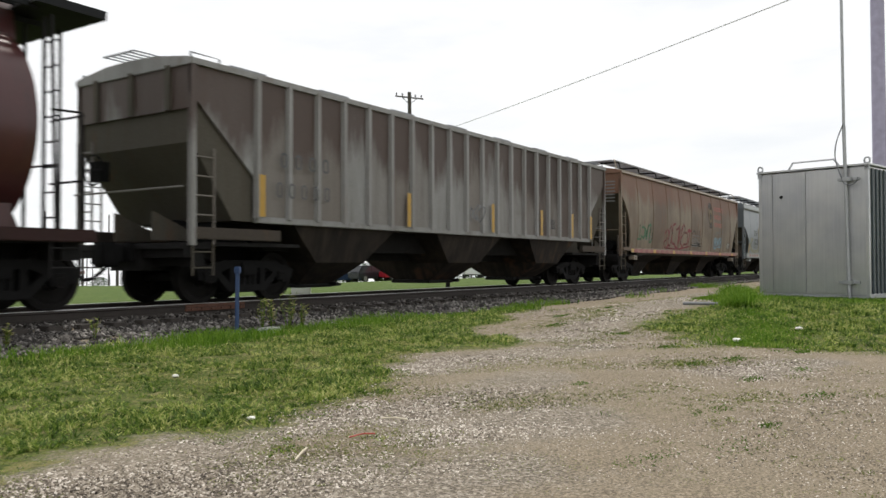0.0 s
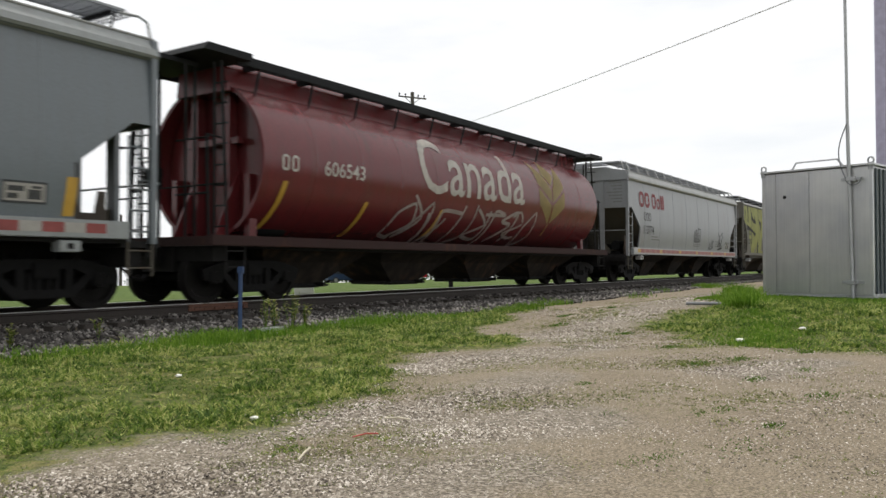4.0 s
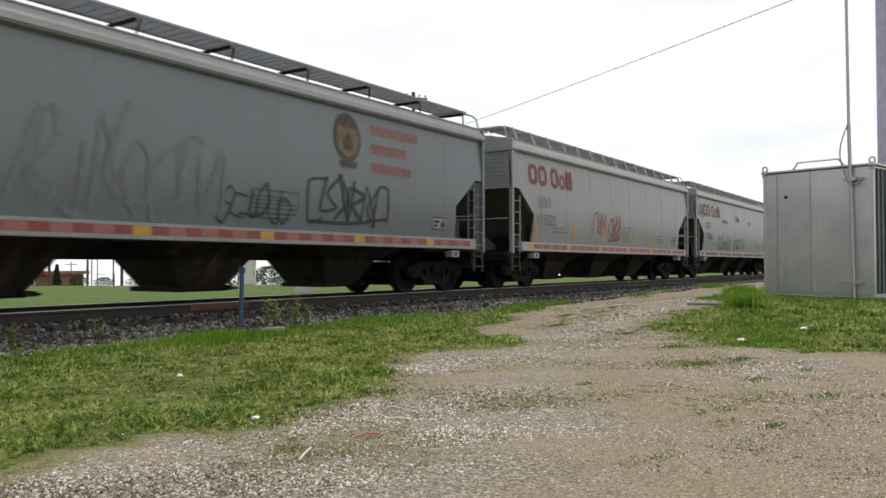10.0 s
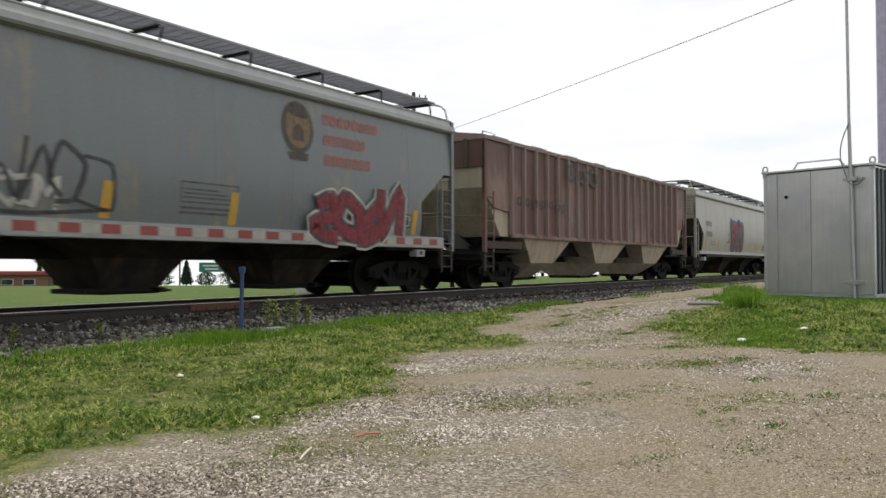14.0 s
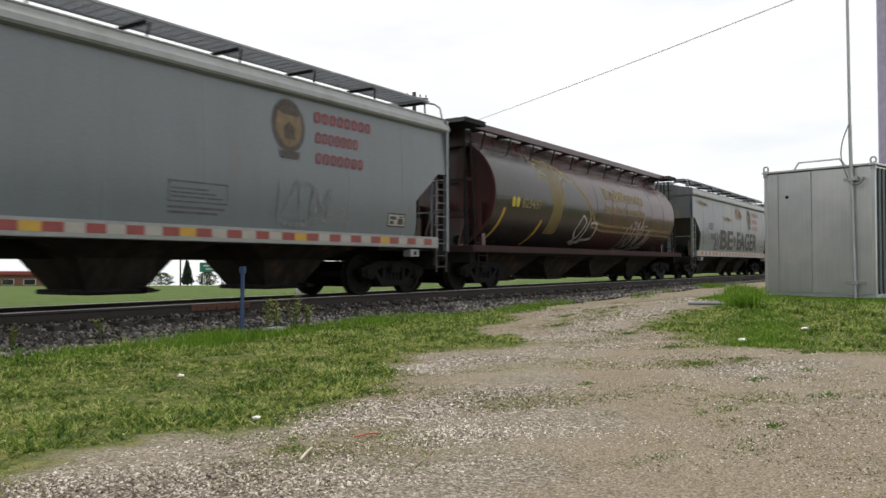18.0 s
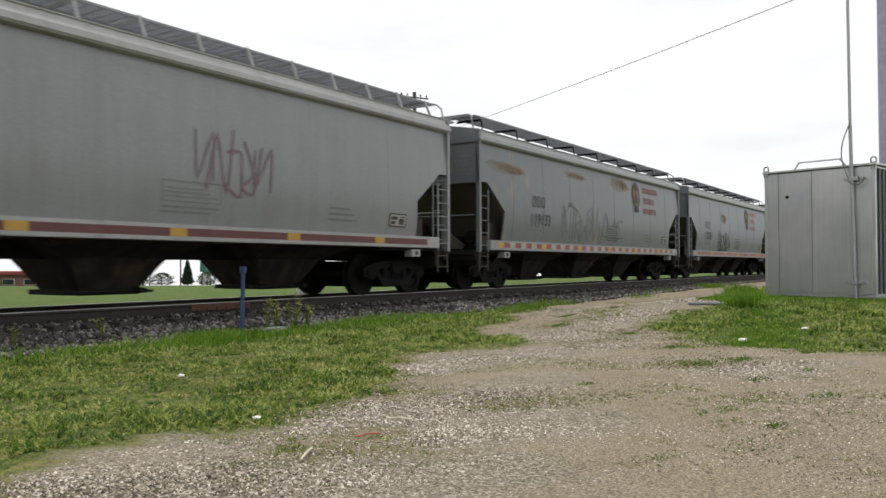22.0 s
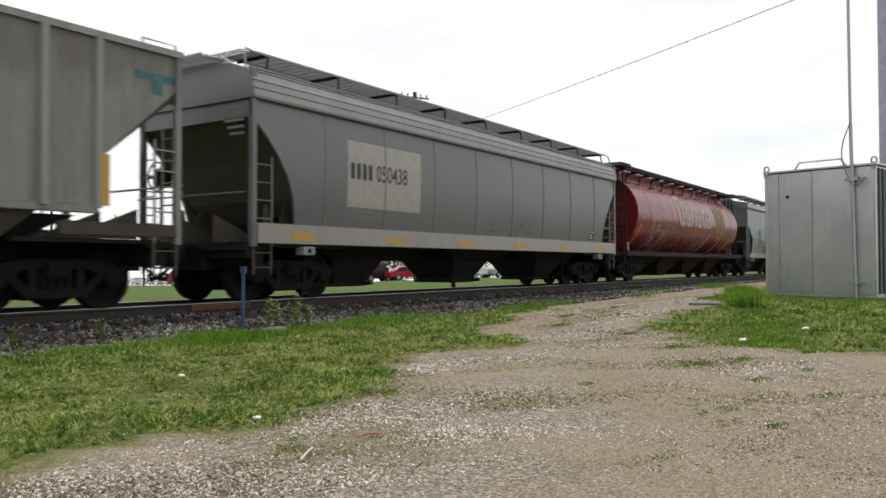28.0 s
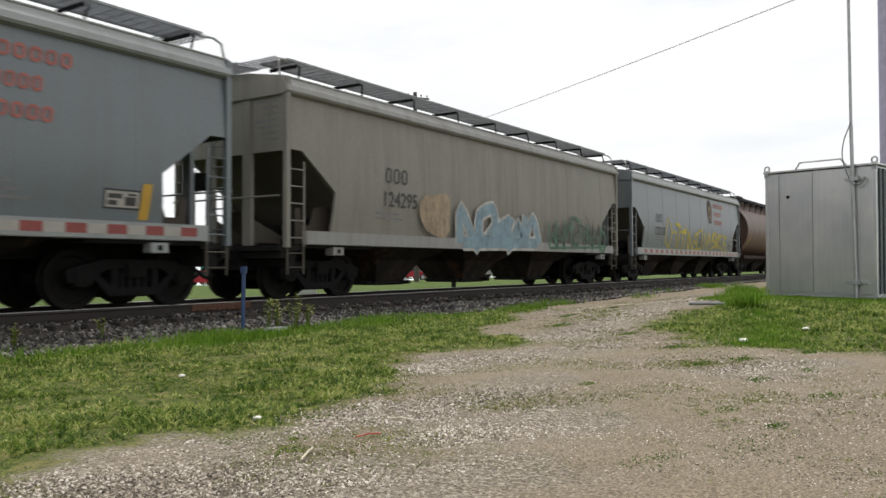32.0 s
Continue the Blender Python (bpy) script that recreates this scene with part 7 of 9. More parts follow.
def ribbed(car, L, mat, ribs, bay="hopper_mid", tabs=(), closed=False, hull=False, rusted=99):
    """A covered hopper with upright ribs on its sides."""
    x0 = 1.42
    pale = {"rib_brown": "rib_brown_pale"}.get(mat, "trim_dust")
    for s in (-1, 1):
        def sheet(bm):
            p, q, z = (0.0, 0.5, 2.55) if closed else (0.0, x0, 3.5)
            prism(bm, [(0.0, 4.05), (p, z), (q, 2.2), (x0, 2.1), (x0, 1.50), (L - x0, 1.50), (L - x0, 2.1), (L - q, 2.2), (L - p, z), (L, 4.05)] if closed else
                  [(0.0, 4.05), (0.0, 3.5), (x0, 2.2), (x0, 1.50), (L - x0, 1.50), (L - x0, 2.2), (L, 3.5), (L, 4.05)], *sorted((s * 1.52, s * 1.56)))
        part("side_sheet", shared(("rib_side", L, s, closed), sheet), mat, car)
    def rib(bm):
        v = [(-0.065, -1.56), (-0.045, -1.645), (0.045, -1.645), (0.065, -1.56)]
        a = [bm.verts.new((x, y, 1.5)) for x, y in v]
        b = [bm.verts.new((x, y, 4.0)) for x, y in v]
        for i in range(3):
            bm.faces.new((a[i], a[i + 1], b[i + 1], b[i]))
        bm.faces.new(a[::-1])
        bm.faces.new(b)
    for i in range(ribs):
        x = x0 + 0.02 + (L - 2 * x0 - 0.04) * i / (ribs - 1)
        # on the brown wagon the ribs' highlights are put into this paler paint
        p = part("side_rib", shared("side_rib", rib), pale, car)
        p.location = (x, 0, 0)
        q = part("side_rib", shared("side_rib", rib), pale, car)
        q.matrix_basis = pose(x, 0, 0, 0, 0, 180)
        if i < ribs - 1:
            wide = (L - 2 * x0 - 0.04) / (ribs - 1) - 0.15
            def panel(bm):
                box(bm, 0.075, 0.075 + wide, -1.566, -1.558, 1.54, 3.97)
            part("side_panel", shared(("side_panel", ribs), panel), mat if i < rusted else "rib_rust", car).location = (x, 0, 0)
    def inner(bm):
        z, q = (2.7, 0.95) if closed or hull else (3.3, 2.3)
        prism(bm, [(0.07, 4.0), (0.07, z), (q, 1.44), (L - q, 1.44), (L - 0.07, z), (L - 0.07, 4.0)], -1.5, 1.5)
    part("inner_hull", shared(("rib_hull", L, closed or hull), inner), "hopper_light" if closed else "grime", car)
    def core(bm):
        prism(bm, [(1.3, 1.43), (2.4, 0.95), (L - 2.4, 0.95), (L - 1.3, 1.43)], -0.8, 0.8)
    part("under_frame", shared(("under_frame", L), core), "black", car)
    for X, s in ((0.0, 1), (L, -1)):
        def end(bm):
            box(bm, *sorted((s * 0.02, s * 0.07)), -1.52, 1.52, 3.25, 4.05)
        part("end_sheet", shared(("rib_end", s), end), mat, car).location = (X, 0, 0)
        for y in (-1.0, 0.0, 1.0):
            def stiff(bm):
                box(bm, *sorted((-s * 0.03, s * 0.05)), -0.06, 0.06, 3.25, 4.0)
            part("end_stiffener", shared(("end_stiffener", s), stiff), "grime", car).location = (X, y, 0)
    prof = [(-1.62, 3.96), (-1.62, 4.06), (-1.5, 4.09), (-0.7, 4.2), (0, 4.22)]
    def roof(bm):
        loft_x(bm, prof + [(-y, z) for y, z in prof[::-1][1:]], -0.02, L + 0.02)
    part("roof", shared(("rib_roof", L), roof), pale, car)
    def board(bm):
        running_board(bm, -0.25, L + 0.25, -0.42, 0.42, 4.30, 6, 0.6)
        for x in (0.35, L - 0.35):
            tube(bm, [(x - 0.3, -1.5, 4.08), (x - 0.3, -1.5, 4.17), (x + 0.3, -1.5, 4.17), (x + 0.3, -1.5, 4.08)], 0.02, 6)
            tube(bm, [(x - 0.3, 1.5, 4.08), (x - 0.3, 1.5, 4.17), (x + 0.3, 1.5, 4.17), (x + 0.3, 1.5, 4.08)], 0.02, 6)
        for i in range(14):
            x = 0.2 + (L - 0.4) * i / 13
            box(bm, x - 0.03, x + 0.03, -0.42, 0.42, 4.19, 4.28)
        x = 1.2
        while x < L - 2:
            soft_box(bm, x, x + 0.9, -1.15, -0.55, 4.16, 4.25, 0.02)
            x += 2.4
    part("running_board", shared(("rib_board", L), board), "roofwalk", car, "steel grating walkway along the roof")
    for s in (-1, 1):
        for e0, e1, z0, z1 in ((0.05, x0 + 0.6, 1.10, 1.30), (L - x0 - 0.6, L - 0.05, 1.10, 1.30), (x0, L - x0, 1.42, 1.53)):
            bm = bmesh.new()
            soft_box(bm, e0, e1, *sorted((s * 1.48, s * 1.60)), z0, z1, 0.012)
            part("side_sill", bm, mat if z0 > 1.3 else "hopper_mid", car)
    wagon_ends(car, L, mat, 4.0, False)
    brake_wheel(car)
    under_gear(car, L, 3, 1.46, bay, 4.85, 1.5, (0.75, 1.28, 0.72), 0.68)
    for x in (1.72, L - 1.72):
        truck(car, x)
    bm = bmesh.new()
    quad(bm, [(0, 0), (0.55, 0), (0.55, 0.30), (0, 0.30)])
    decal(car, "stencil_panel", bm, L - 4.6, 1.75, "ink", lambda z: 1.56, 0.006)
    for x in tabs:
        bm = bmesh.new()
        quad(bm, [(0, 0), (0.14, 0), (0.14, 0.75), (0, 0.75)])
        decal(car, "amber_tab", bm, x, 1.53, "tape_yellow", lambda z: 1.645, 0.005)


def cyl_y(z):
    k = max(0.0, 1 - ((z - 2.62) / 1.52) ** 2)
    return 1.585 * math.sqrt(k)


def cylinder(car, L, mat, tabs=(), tab_high=0.72, fascia="roofwalk_black"):
    """A round-bodied covered hopper; the body runs from 0.5 to L - 0.85."""
    a, b = 0.50, L - 0.85
    n = 40
    ring = [(1.585 * math.cos(2 * math.pi * i / n), 2.62 + 1.52 * math.sin(2 * math.pi * i / n)) for i in range(n)]
    def body(bm):
        rows = []
        for x, k in ((a + 0.34, 0.93), (a, 0.955), (a, 1.0), (b, 1.0), (b, 0.955), (b - 0.34, 0.93)):
            rows.append([bm.verts.new((x, y * k, 2.62 + (z - 2.62) * k)) for y, z in ring])
        for p, q in zip(rows, rows[1:]):
            for i in range(n):
                j = (i + 1) % n
                bm.faces.new((p[i], p[j], q[j], q[i]))
        bm.faces.new(rows[0][::-1])
        bm.faces.new(rows[-1])
        bmesh.ops.recalc_face_normals(bm, faces=bm.faces[:])
    smooth(part("barrel", shared(("barrel", L), body), mat, car), 40)
    for i in range(10):
        x = a + (b - a) * (i + 1) / 11
        def hoop(bm):
            for k in range(n):
                p, q = ring[k], ring[(k + 1) % n]
                f = [bm.verts.new(c) for c in ((-0.03, p[0], p[1]), (0, p[0] * 1.006, 2.62 + (p[1] - 2.62) * 1.006), (0.03, p[0], p[1]), (-0.03, q[0], q[1]), (0, q[0] * 1.006, 2.62 + (q[1] - 2.62) * 1.006), (0.03, q[0], q[1]))]
                bm.faces.new((f[0], f[3], f[4], f[1]))
                bm.faces.new((f[1], f[4], f[5], f[2]))
        smooth(part("weld_seam", shared("barrel_seam", hoop), mat, car)).location = (x, 0, 0)
    for X, s in ((a, 1), (b, -1)):
        def put(name, make, y=0.0):
            part(name, shared((name, "round", s), make), mat, car).location = (X, y, 0)
        def upright(bm):
            box(bm, *sorted((s * 0.12, s * 0.30)), -0.09, 0.09, 1.0, 4.05)
        def web(bm):
            prism(bm, [(s * 0.3, 1.05), (s * 0.3, 2.5), (-s * 0.35, 1.05)][::s], -0.025, 0.025)
        def short(bm):
            box(bm, *sorted((s * 0.1, s * 0.28)), -0.07, 0.07, 1.0, 2.35)
        def cross(bm):
            box(bm, *sorted((s * 0.14, s * 0.28)), -0.75, 0.75, 2.95, 3.07)
        for side in (-1, 1):
            put("end_upright", upright, side * 0.45)
            put("gusset", web, side * 0.58)
            put("short_upright", short, side * 1.03)
        put("cross_brace", cross)
    def slopes(bm):
        prism(bm, [(-0.2, 1.0), (a + 0.3, 1.1), (b - 0.3, 1.1), (L + 0.0, 1.0), (L - 2.5, 0.95), (2.0, 0.95)], -1.45, 1.45)
    part("floor_plate", shared(("floor_plate", L), slopes), "black", car)
    def sills(bm):
        for s in (-1, 1):
            soft_box(bm, -0.70, L + 0.0, *sorted((s * 1.46, s * 1.62)), 1.0, 1.18, 0.012)
        box(bm, -0.72, -0.60, -1.6, 1.6, 1.0, 1.16)
        box(bm, L - 0.1, L + 0.02, -1.6, 1.6, 1.0, 1.16)
    part("side_sill", shared(("cyl_sill", L), sills), "dull_sill", car)
    def board(bm):
        for s in (-1, 1):
            for k in range(4):
                y = s * (0.62 + 0.115 * k)
                box(bm, 0.3, L - 0.6, *sorted((y, y + s * 0.07)), 4.43, 4.45)
            x = 0.9
            while x < L - 1.2:
                box(bm, x - 0.03, x + 0.03, *sorted((s * 0.6, s * 1.06)), 4.33, 4.43)
                rod(bm, (x, s * 0.90, 3.82), (x, s * 1.05, 4.38), 0.025, 5)
                x += 1.45
        for x0 in (-0.62, L - 0.75):
            prism(bm, [(x0, 4.36), (x0 + 1.1, 4.36), (x0 + 1.1, 4.49), (x0 + 0.1, 4.49)], -1.3, 1.3)
            prism(bm, [(x0 - 0.3, 4.24), (x0 + 0.5, 4.24), (x0 + 0.5, 4.32), (x0 - 0.3, 4.32)], -0.55, 0.55)
    part("running_board", shared(("cyl_board", L), board), "roofwalk_black", car, "black steel walkway along the roof")
    def crest(bm):
        loft_x(bm, [(-0.72, 3.9), (-0.64, 4.34), (-0.55, 4.47), (0.55, 4.47), (0.64, 4.34), (0.72, 3.9)], 0.4, L - 0.7)
    part("roof_trough", shared(("roof_trough", L), crest), mat, car)
    for s in (-1, 1):
        def edge(bm):
            soft_box(bm, 0.3, L - 0.6, *sorted((s * 1.06, s * 1.10)), 4.32, 4.49, 0.01)
        part("walkway_edge", shared(("walkway_edge", L, s), edge), fascia, car)
    for X, s in ((-0.55, 1), (L - 0.1, -1)):
        def draft(bm):
            box(bm, *sorted((0.0, s * 0.9)), -0.42, 0.42, 0.56, 1.0)
            box(bm, *sorted((s * 0.05, s * 0.3)), -1.4, 1.4, 0.74, 1.0)
        part("draft_box", shared(("draft_box", s), draft), "black", car).location = (X, 0, 0)
    for X in (-0.15, L - 0.45):
        for side in (-1, 1):
            def lad(bm):
                rod(bm, (0, side * 1.36, 1.1), (0, side * 1.2, 4.25), 0.028, 6)
                rod(bm, (0, side * 1.02, 1.1), (0, side * 1.02, 4.25), 0.028, 6)
                for k in range(8):
                    z = 1.35 + k * 0.36
                    rod(bm, (0, side * 1.36, z), (0, side * 1.02, z), 0.014, 5)
            part("end_ladder", shared(("round_ladder", side), lad), "black", car).location = (X, 0, 0)
            def stan(bm):
                rod(bm, (0, side * 0.5, 1.1), (0, side * 0.5, 4.25), 0.028, 6)
            part("stanchion", shared(("stanchion", side), stan), "black", car).location = (X, 0, 0)
            def step(bm):
                ladder(bm, -0.2, 0.22, side * 1.56, 0.5, 1.05, 2)
            part("foot_step", shared(("round_step", side), step), "black", car).location = (X, 0, 0)
            out = 0.4 if X > 2 else -0.4
            def brace(bm):
                rod(bm, (0, side * 1.36, 1.1), (0, side * 1.3, 2.9), 0.026, 6)
                rod(bm, (0, side * 0.75, 1.1), (0, side * 0.75, 4.2), 0.026, 6)
                rod(bm, (0, side * 1.36, 1.9), (0, side * 0.5, 1.9), 0.018, 5)
                rod(bm, (0, side * 1.36, 2.85), (0, side * 0.5, 2.85), 0.018, 5)
                rod(bm, (0, side * 1.3, 2.9), (-out, side * 1.2, 2.9), 0.018, 5)
            part("end_brace", shared(("end_brace", side, out), brace), "black", car).location = (X + out, 0, 0)
        def rail(bm):
            rod(bm, (0, -1.36, 2.1), (0, 1.36, 2.1), 0.016, 5)
        part("end_handrail", shared("round_handrail", rail), "black", car).location = (X, 0, 0)
    brake_wheel(car)
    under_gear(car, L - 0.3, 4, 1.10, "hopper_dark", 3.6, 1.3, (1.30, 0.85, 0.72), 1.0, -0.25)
    for x in (0.75, L - 1.1):
        truck(car, x)
    for x in tabs:
        bm = bmesh.new()
        high = tab_high if x > 2 else 0.95
        quad(bm, [(0, 0), (0.12, 0), (0.12 + 0.14 * high, high), (0.14 * high, high)])
        decal(car, "amber_tab", bm, x, 1.28, "tape_yellow", cyl_y, 0.008)


TRAIN = []


def wagon(name, label, at):
    w = thing(name, label, "freight car", (at, TRACK_Y, 0), group="wagons of the passing train")
    TRAIN.append((w, at))
    return w


def marks(car, x, z, number, surf=flat_y, ink="ink", k=1.0):
    decal(car, "reporting_mark", bars(3, 0.86 * k, 0.33 * k, 0.26, 0.06, hollow=0.22), x, z, ink, surf)
    decal(car, "car_number", text_bm(number, 0.34 * k, 1.2 * k), x - 0.03, z - 0.52 * k, ink, surf)


def red_name(car, x, z, surf=flat_y):
    """Two red words as plain blocks."""
    decal(car, "lettering_block", bars(2, 1.25, 0.60, 0.14, 0.0, 0, "", 0.26), x, z, "ink_red", surf)
    decal(car, "lettering_block", bars(4, 1.55, 0.60, 0.16, 0.0, 7, "Xxii", 0.26), x + 1.45, z, "ink_red", surf)


def stains(car, spots, surf=flat_y):
    r = random.Random(len(spots))
    for x, z, w, h in spots:
        w, h = w * 1.25, h * 2.0
        bm = bmesh.new()
        n = 22
        bm.free()
        for k, grow in enumerate((1.25, 1.0, 0.72, 0.42)):
            bm = bmesh.new()
            quad(bm, [(grow * w / 2 * math.cos(a) * r.uniform(0.8, 1.1), grow * h / 2 * math.sin(a) * r.uniform(0.7, 1.1) - 0.12 * math.cos(a) * h) for a in (2 * math.pi * i / n for i in range(n))])
            decal(car, "grain_stain", bm, x + 0.06 * k * w, z, "stain", surf, 0.003 + 0.0015 * k, "yellow-brown grain stain")


def gaps_in_spray(car, surf, gaps):
    """Bare paint (b) and black shading (k) between the sprayed letters."""
    for kind, outline in gaps:
        bm = bmesh.new()
        quad(bm, outline)
        if kind == "b":
            decal(car, "bare_gap", bm, 0, 0, "green_base", surf, 0.008)
        else:
            decal(car, "spray_shading", bm, 0, 0, "spray_shade", surf, 0.012)


def wild_letters(car, surf):
    """Yellow-green sprayed letters that fill the side, told apart by dark wedges."""
    for x0, x1, z0, z1 in ((0.55, 3.9, 2.95, 4.02), (3.9, 10.4, 1.36, 4.02), (10.4, 16.7, 1.36, 4.0)):
        bm = bmesh.new()
        if x0 < 1:
            quad(bm, [(0.15, 3.3), (0.3, 3.05), (1.1, 2.7), (1.4, 2.15), (2.2, 1.36), (3.9, 1.36), (3.9, 4.02), (0.1, 4.02)])
        elif x0 < 10:
            quad(bm, [(x0, z0), (x1, z0), (x1, z1), (x0, z1)])
        else:
            quad(bm, [(x0, z0), (15.9, z0), (16.6, 2.6), (16.75, 3.5), (x1, z1), (x0, z1)])
        decal(car, "graffiti_letter", bm, 0, 0, "spray_green", surf, 0.005, "huge yellow-green graffiti lettering")
    gaps_in_spray(car, surf, (
        (("k", ((1.9, 3.3), (2.15, 3.75), (2.2, 3.45), (2.7, 3.25), (2.8, 3.55), (3.1, 3.05), (2.4, 3.1))), ("k", ((0.75, 2.95), (2, 2.7), (3, 2.5), (2.7, 2.3), (1.9, 2.6), (0.8, 2.65))), ("b", ((2.95, 1.45), (3.35, 1.75), (3.4, 1.35))), ("k", ((3.4, 1.95), (3.6, 2.1), (3.9, 1.35), (3.65, 1.35))),),
    )[0])
    gaps_in_spray(car, surf, (
        (("k", ((3.7, 3.4), (4.5, 3.2), (4.25, 2.6), (4.15, 2.9))), ("b", ((4.65, 2.15), (4.8, 2.35), (5.05, 1.5), (4.7, 1.5))), ("k", ((4.8, 2.3), (4.95, 2.6), (5.3, 1.45), (5.05, 1.5))), ("k", ((4, 4.02), (4.15, 4.02), (4.2, 3.75))),),
    )[0])
    gaps_in_spray(car, surf, (
        (("b", ((5.15, 4.02), (5.6, 4.02), (6.25, 2.55), (5.95, 2.2), (5.4, 3.15))), ("k", ((5.55, 4.02), (5.8, 4.02), (6.5, 2.7), (5.95, 2.2), (6.25, 2.6))), ("b", ((6.1, 1.45), (6.5, 1.75), (6.6, 1.45))), ("k", ((6.55, 1.85), (6.75, 2), (6.95, 1.4), (6.6, 1.4))),),
    )[0])
    gaps_in_spray(car, surf, (
        (("b", ((6.95, 3.5), (8.1, 2.6), (7.6, 1.85))), ("k", ((6.9, 3.5), (7.3, 3.4), (8.35, 2.7), (7.6, 1.85), (8, 2.55))), ("k", ((7.65, 4.02), (7.8, 4.02), (7.95, 3.65))),),
    )[0])
    gaps_in_spray(car, surf, (
        (("k", ((8.6, 3.8), (9.45, 3.5), (9.2, 3.25), (8.9, 3.35))), ("k", ((9.2, 2.55), (10.05, 2.45), (9.55, 2.25))), ("b", ((9.35, 2.35), (9.9, 2.4), (9.45, 2.05))), ("k", ((8.35, 1.85), (8.55, 2.1), (8.75, 1.35), (8.45, 1.4))), ("b", ((9.35, 4.02), (10.8, 4.02), (10.15, 2.95), (9.65, 3.05))), ("k", ((10.05, 3.45), (9.65, 3), (9.6, 3.15))),),
    )[0])
    gaps_in_spray(car, surf, (
        (("b", ((11.5, 3.65), (12.15, 2.9), (11.6, 2.35), (11.1, 2.95))), ("k", ((11.45, 3.7), (11.75, 3.7), (12.35, 2.9), (11.7, 2.3), (12.05, 2.85))), ("b", ((9.35, 1.55), (10.6, 2.35), (11, 1.55))), ("k", ((10.6, 2.4), (10.85, 2.3), (11.45, 1.4), (11.05, 1.55))),),
    )[0])
    gaps_in_spray(car, surf, (
        (("b", ((11.85, 1.55), (12.7, 2.25), (12.75, 1.55))), ("k", ((12.65, 2.3), (12.9, 2.5), (13, 1.45), (12.7, 1.5))), ("k", ((12.25, 4.02), (12.4, 3.7), (12.75, 2.95), (12.55, 3.2))), ("k", ((13.25, 3.7), (13.5, 3.7), (13.9, 3.1), (13.65, 3))),),
    )[0])
    gaps_in_spray(car, surf, (
        (("k", ((13.95, 3), (14.3, 2.6), (13.65, 2.55))), ("b", ((13.5, 2.1), (14.55, 2.25), (14.5, 1.5), (13.6, 1.55))), ("k", ((14.3, 3.55), (14.5, 3.55), (15.05, 2.65), (14.7, 2.65))), ("k", ((13.45, 2.25), (14.65, 2.4), (14.7, 1.45), (14.45, 2.2))),),
    )[0])
    gaps_in_spray(car, surf, (
        (("k", ((15, 3.75), (15.9, 3.3), (15.5, 2.95))), ("k", ((15.5, 2.6), (16.25, 2.35), (15.75, 2.05))), ("k", ((16.15, 3.65), (16.35, 3.7), (16.5, 3.15), (16.25, 3.1))), ),
    )[0])
    gaps_in_spray(car, surf, (("k", ((0.0, 3.75), (0.1, 3.75), (0.3, 3.2))), ("k", ((0.55, 3.8), (0.7, 3.8), (0.5, 3.1))), ("k", ((1.25, 4.02), (1.45, 4.02), (1.1, 3.05), (0.95, 3.1)))))


def leaves(car, x, z, surf):
    bm = bmesh.new()
    for s in (-1, 1):
        quad(bm, [(s * 0.05, 0.0), (s * 0.85, 0.55), (s * 0.88, 1.05), (s * 0.05, 0.55)])
        quad(bm, [(s * 0.05, 0.65), (s * 0.88, 1.15), (s * 0.92, 1.85), (s * 0.50, 1.55), (s * 0.05, 1.05)])
    quad(bm, [(0, 1.15), (0.40, 1.52), (0.0, 1.95), (-0.40, 1.52)])
    quad(bm, [(-0.03, -0.35), (0.03, -0.35), (0.03, 0.0), (-0.03, 0.0)])
    decal(car, "wheat_emblem", bm, x, z, "ink_gold", surf, 0.008, "gold wheat-ear emblem")


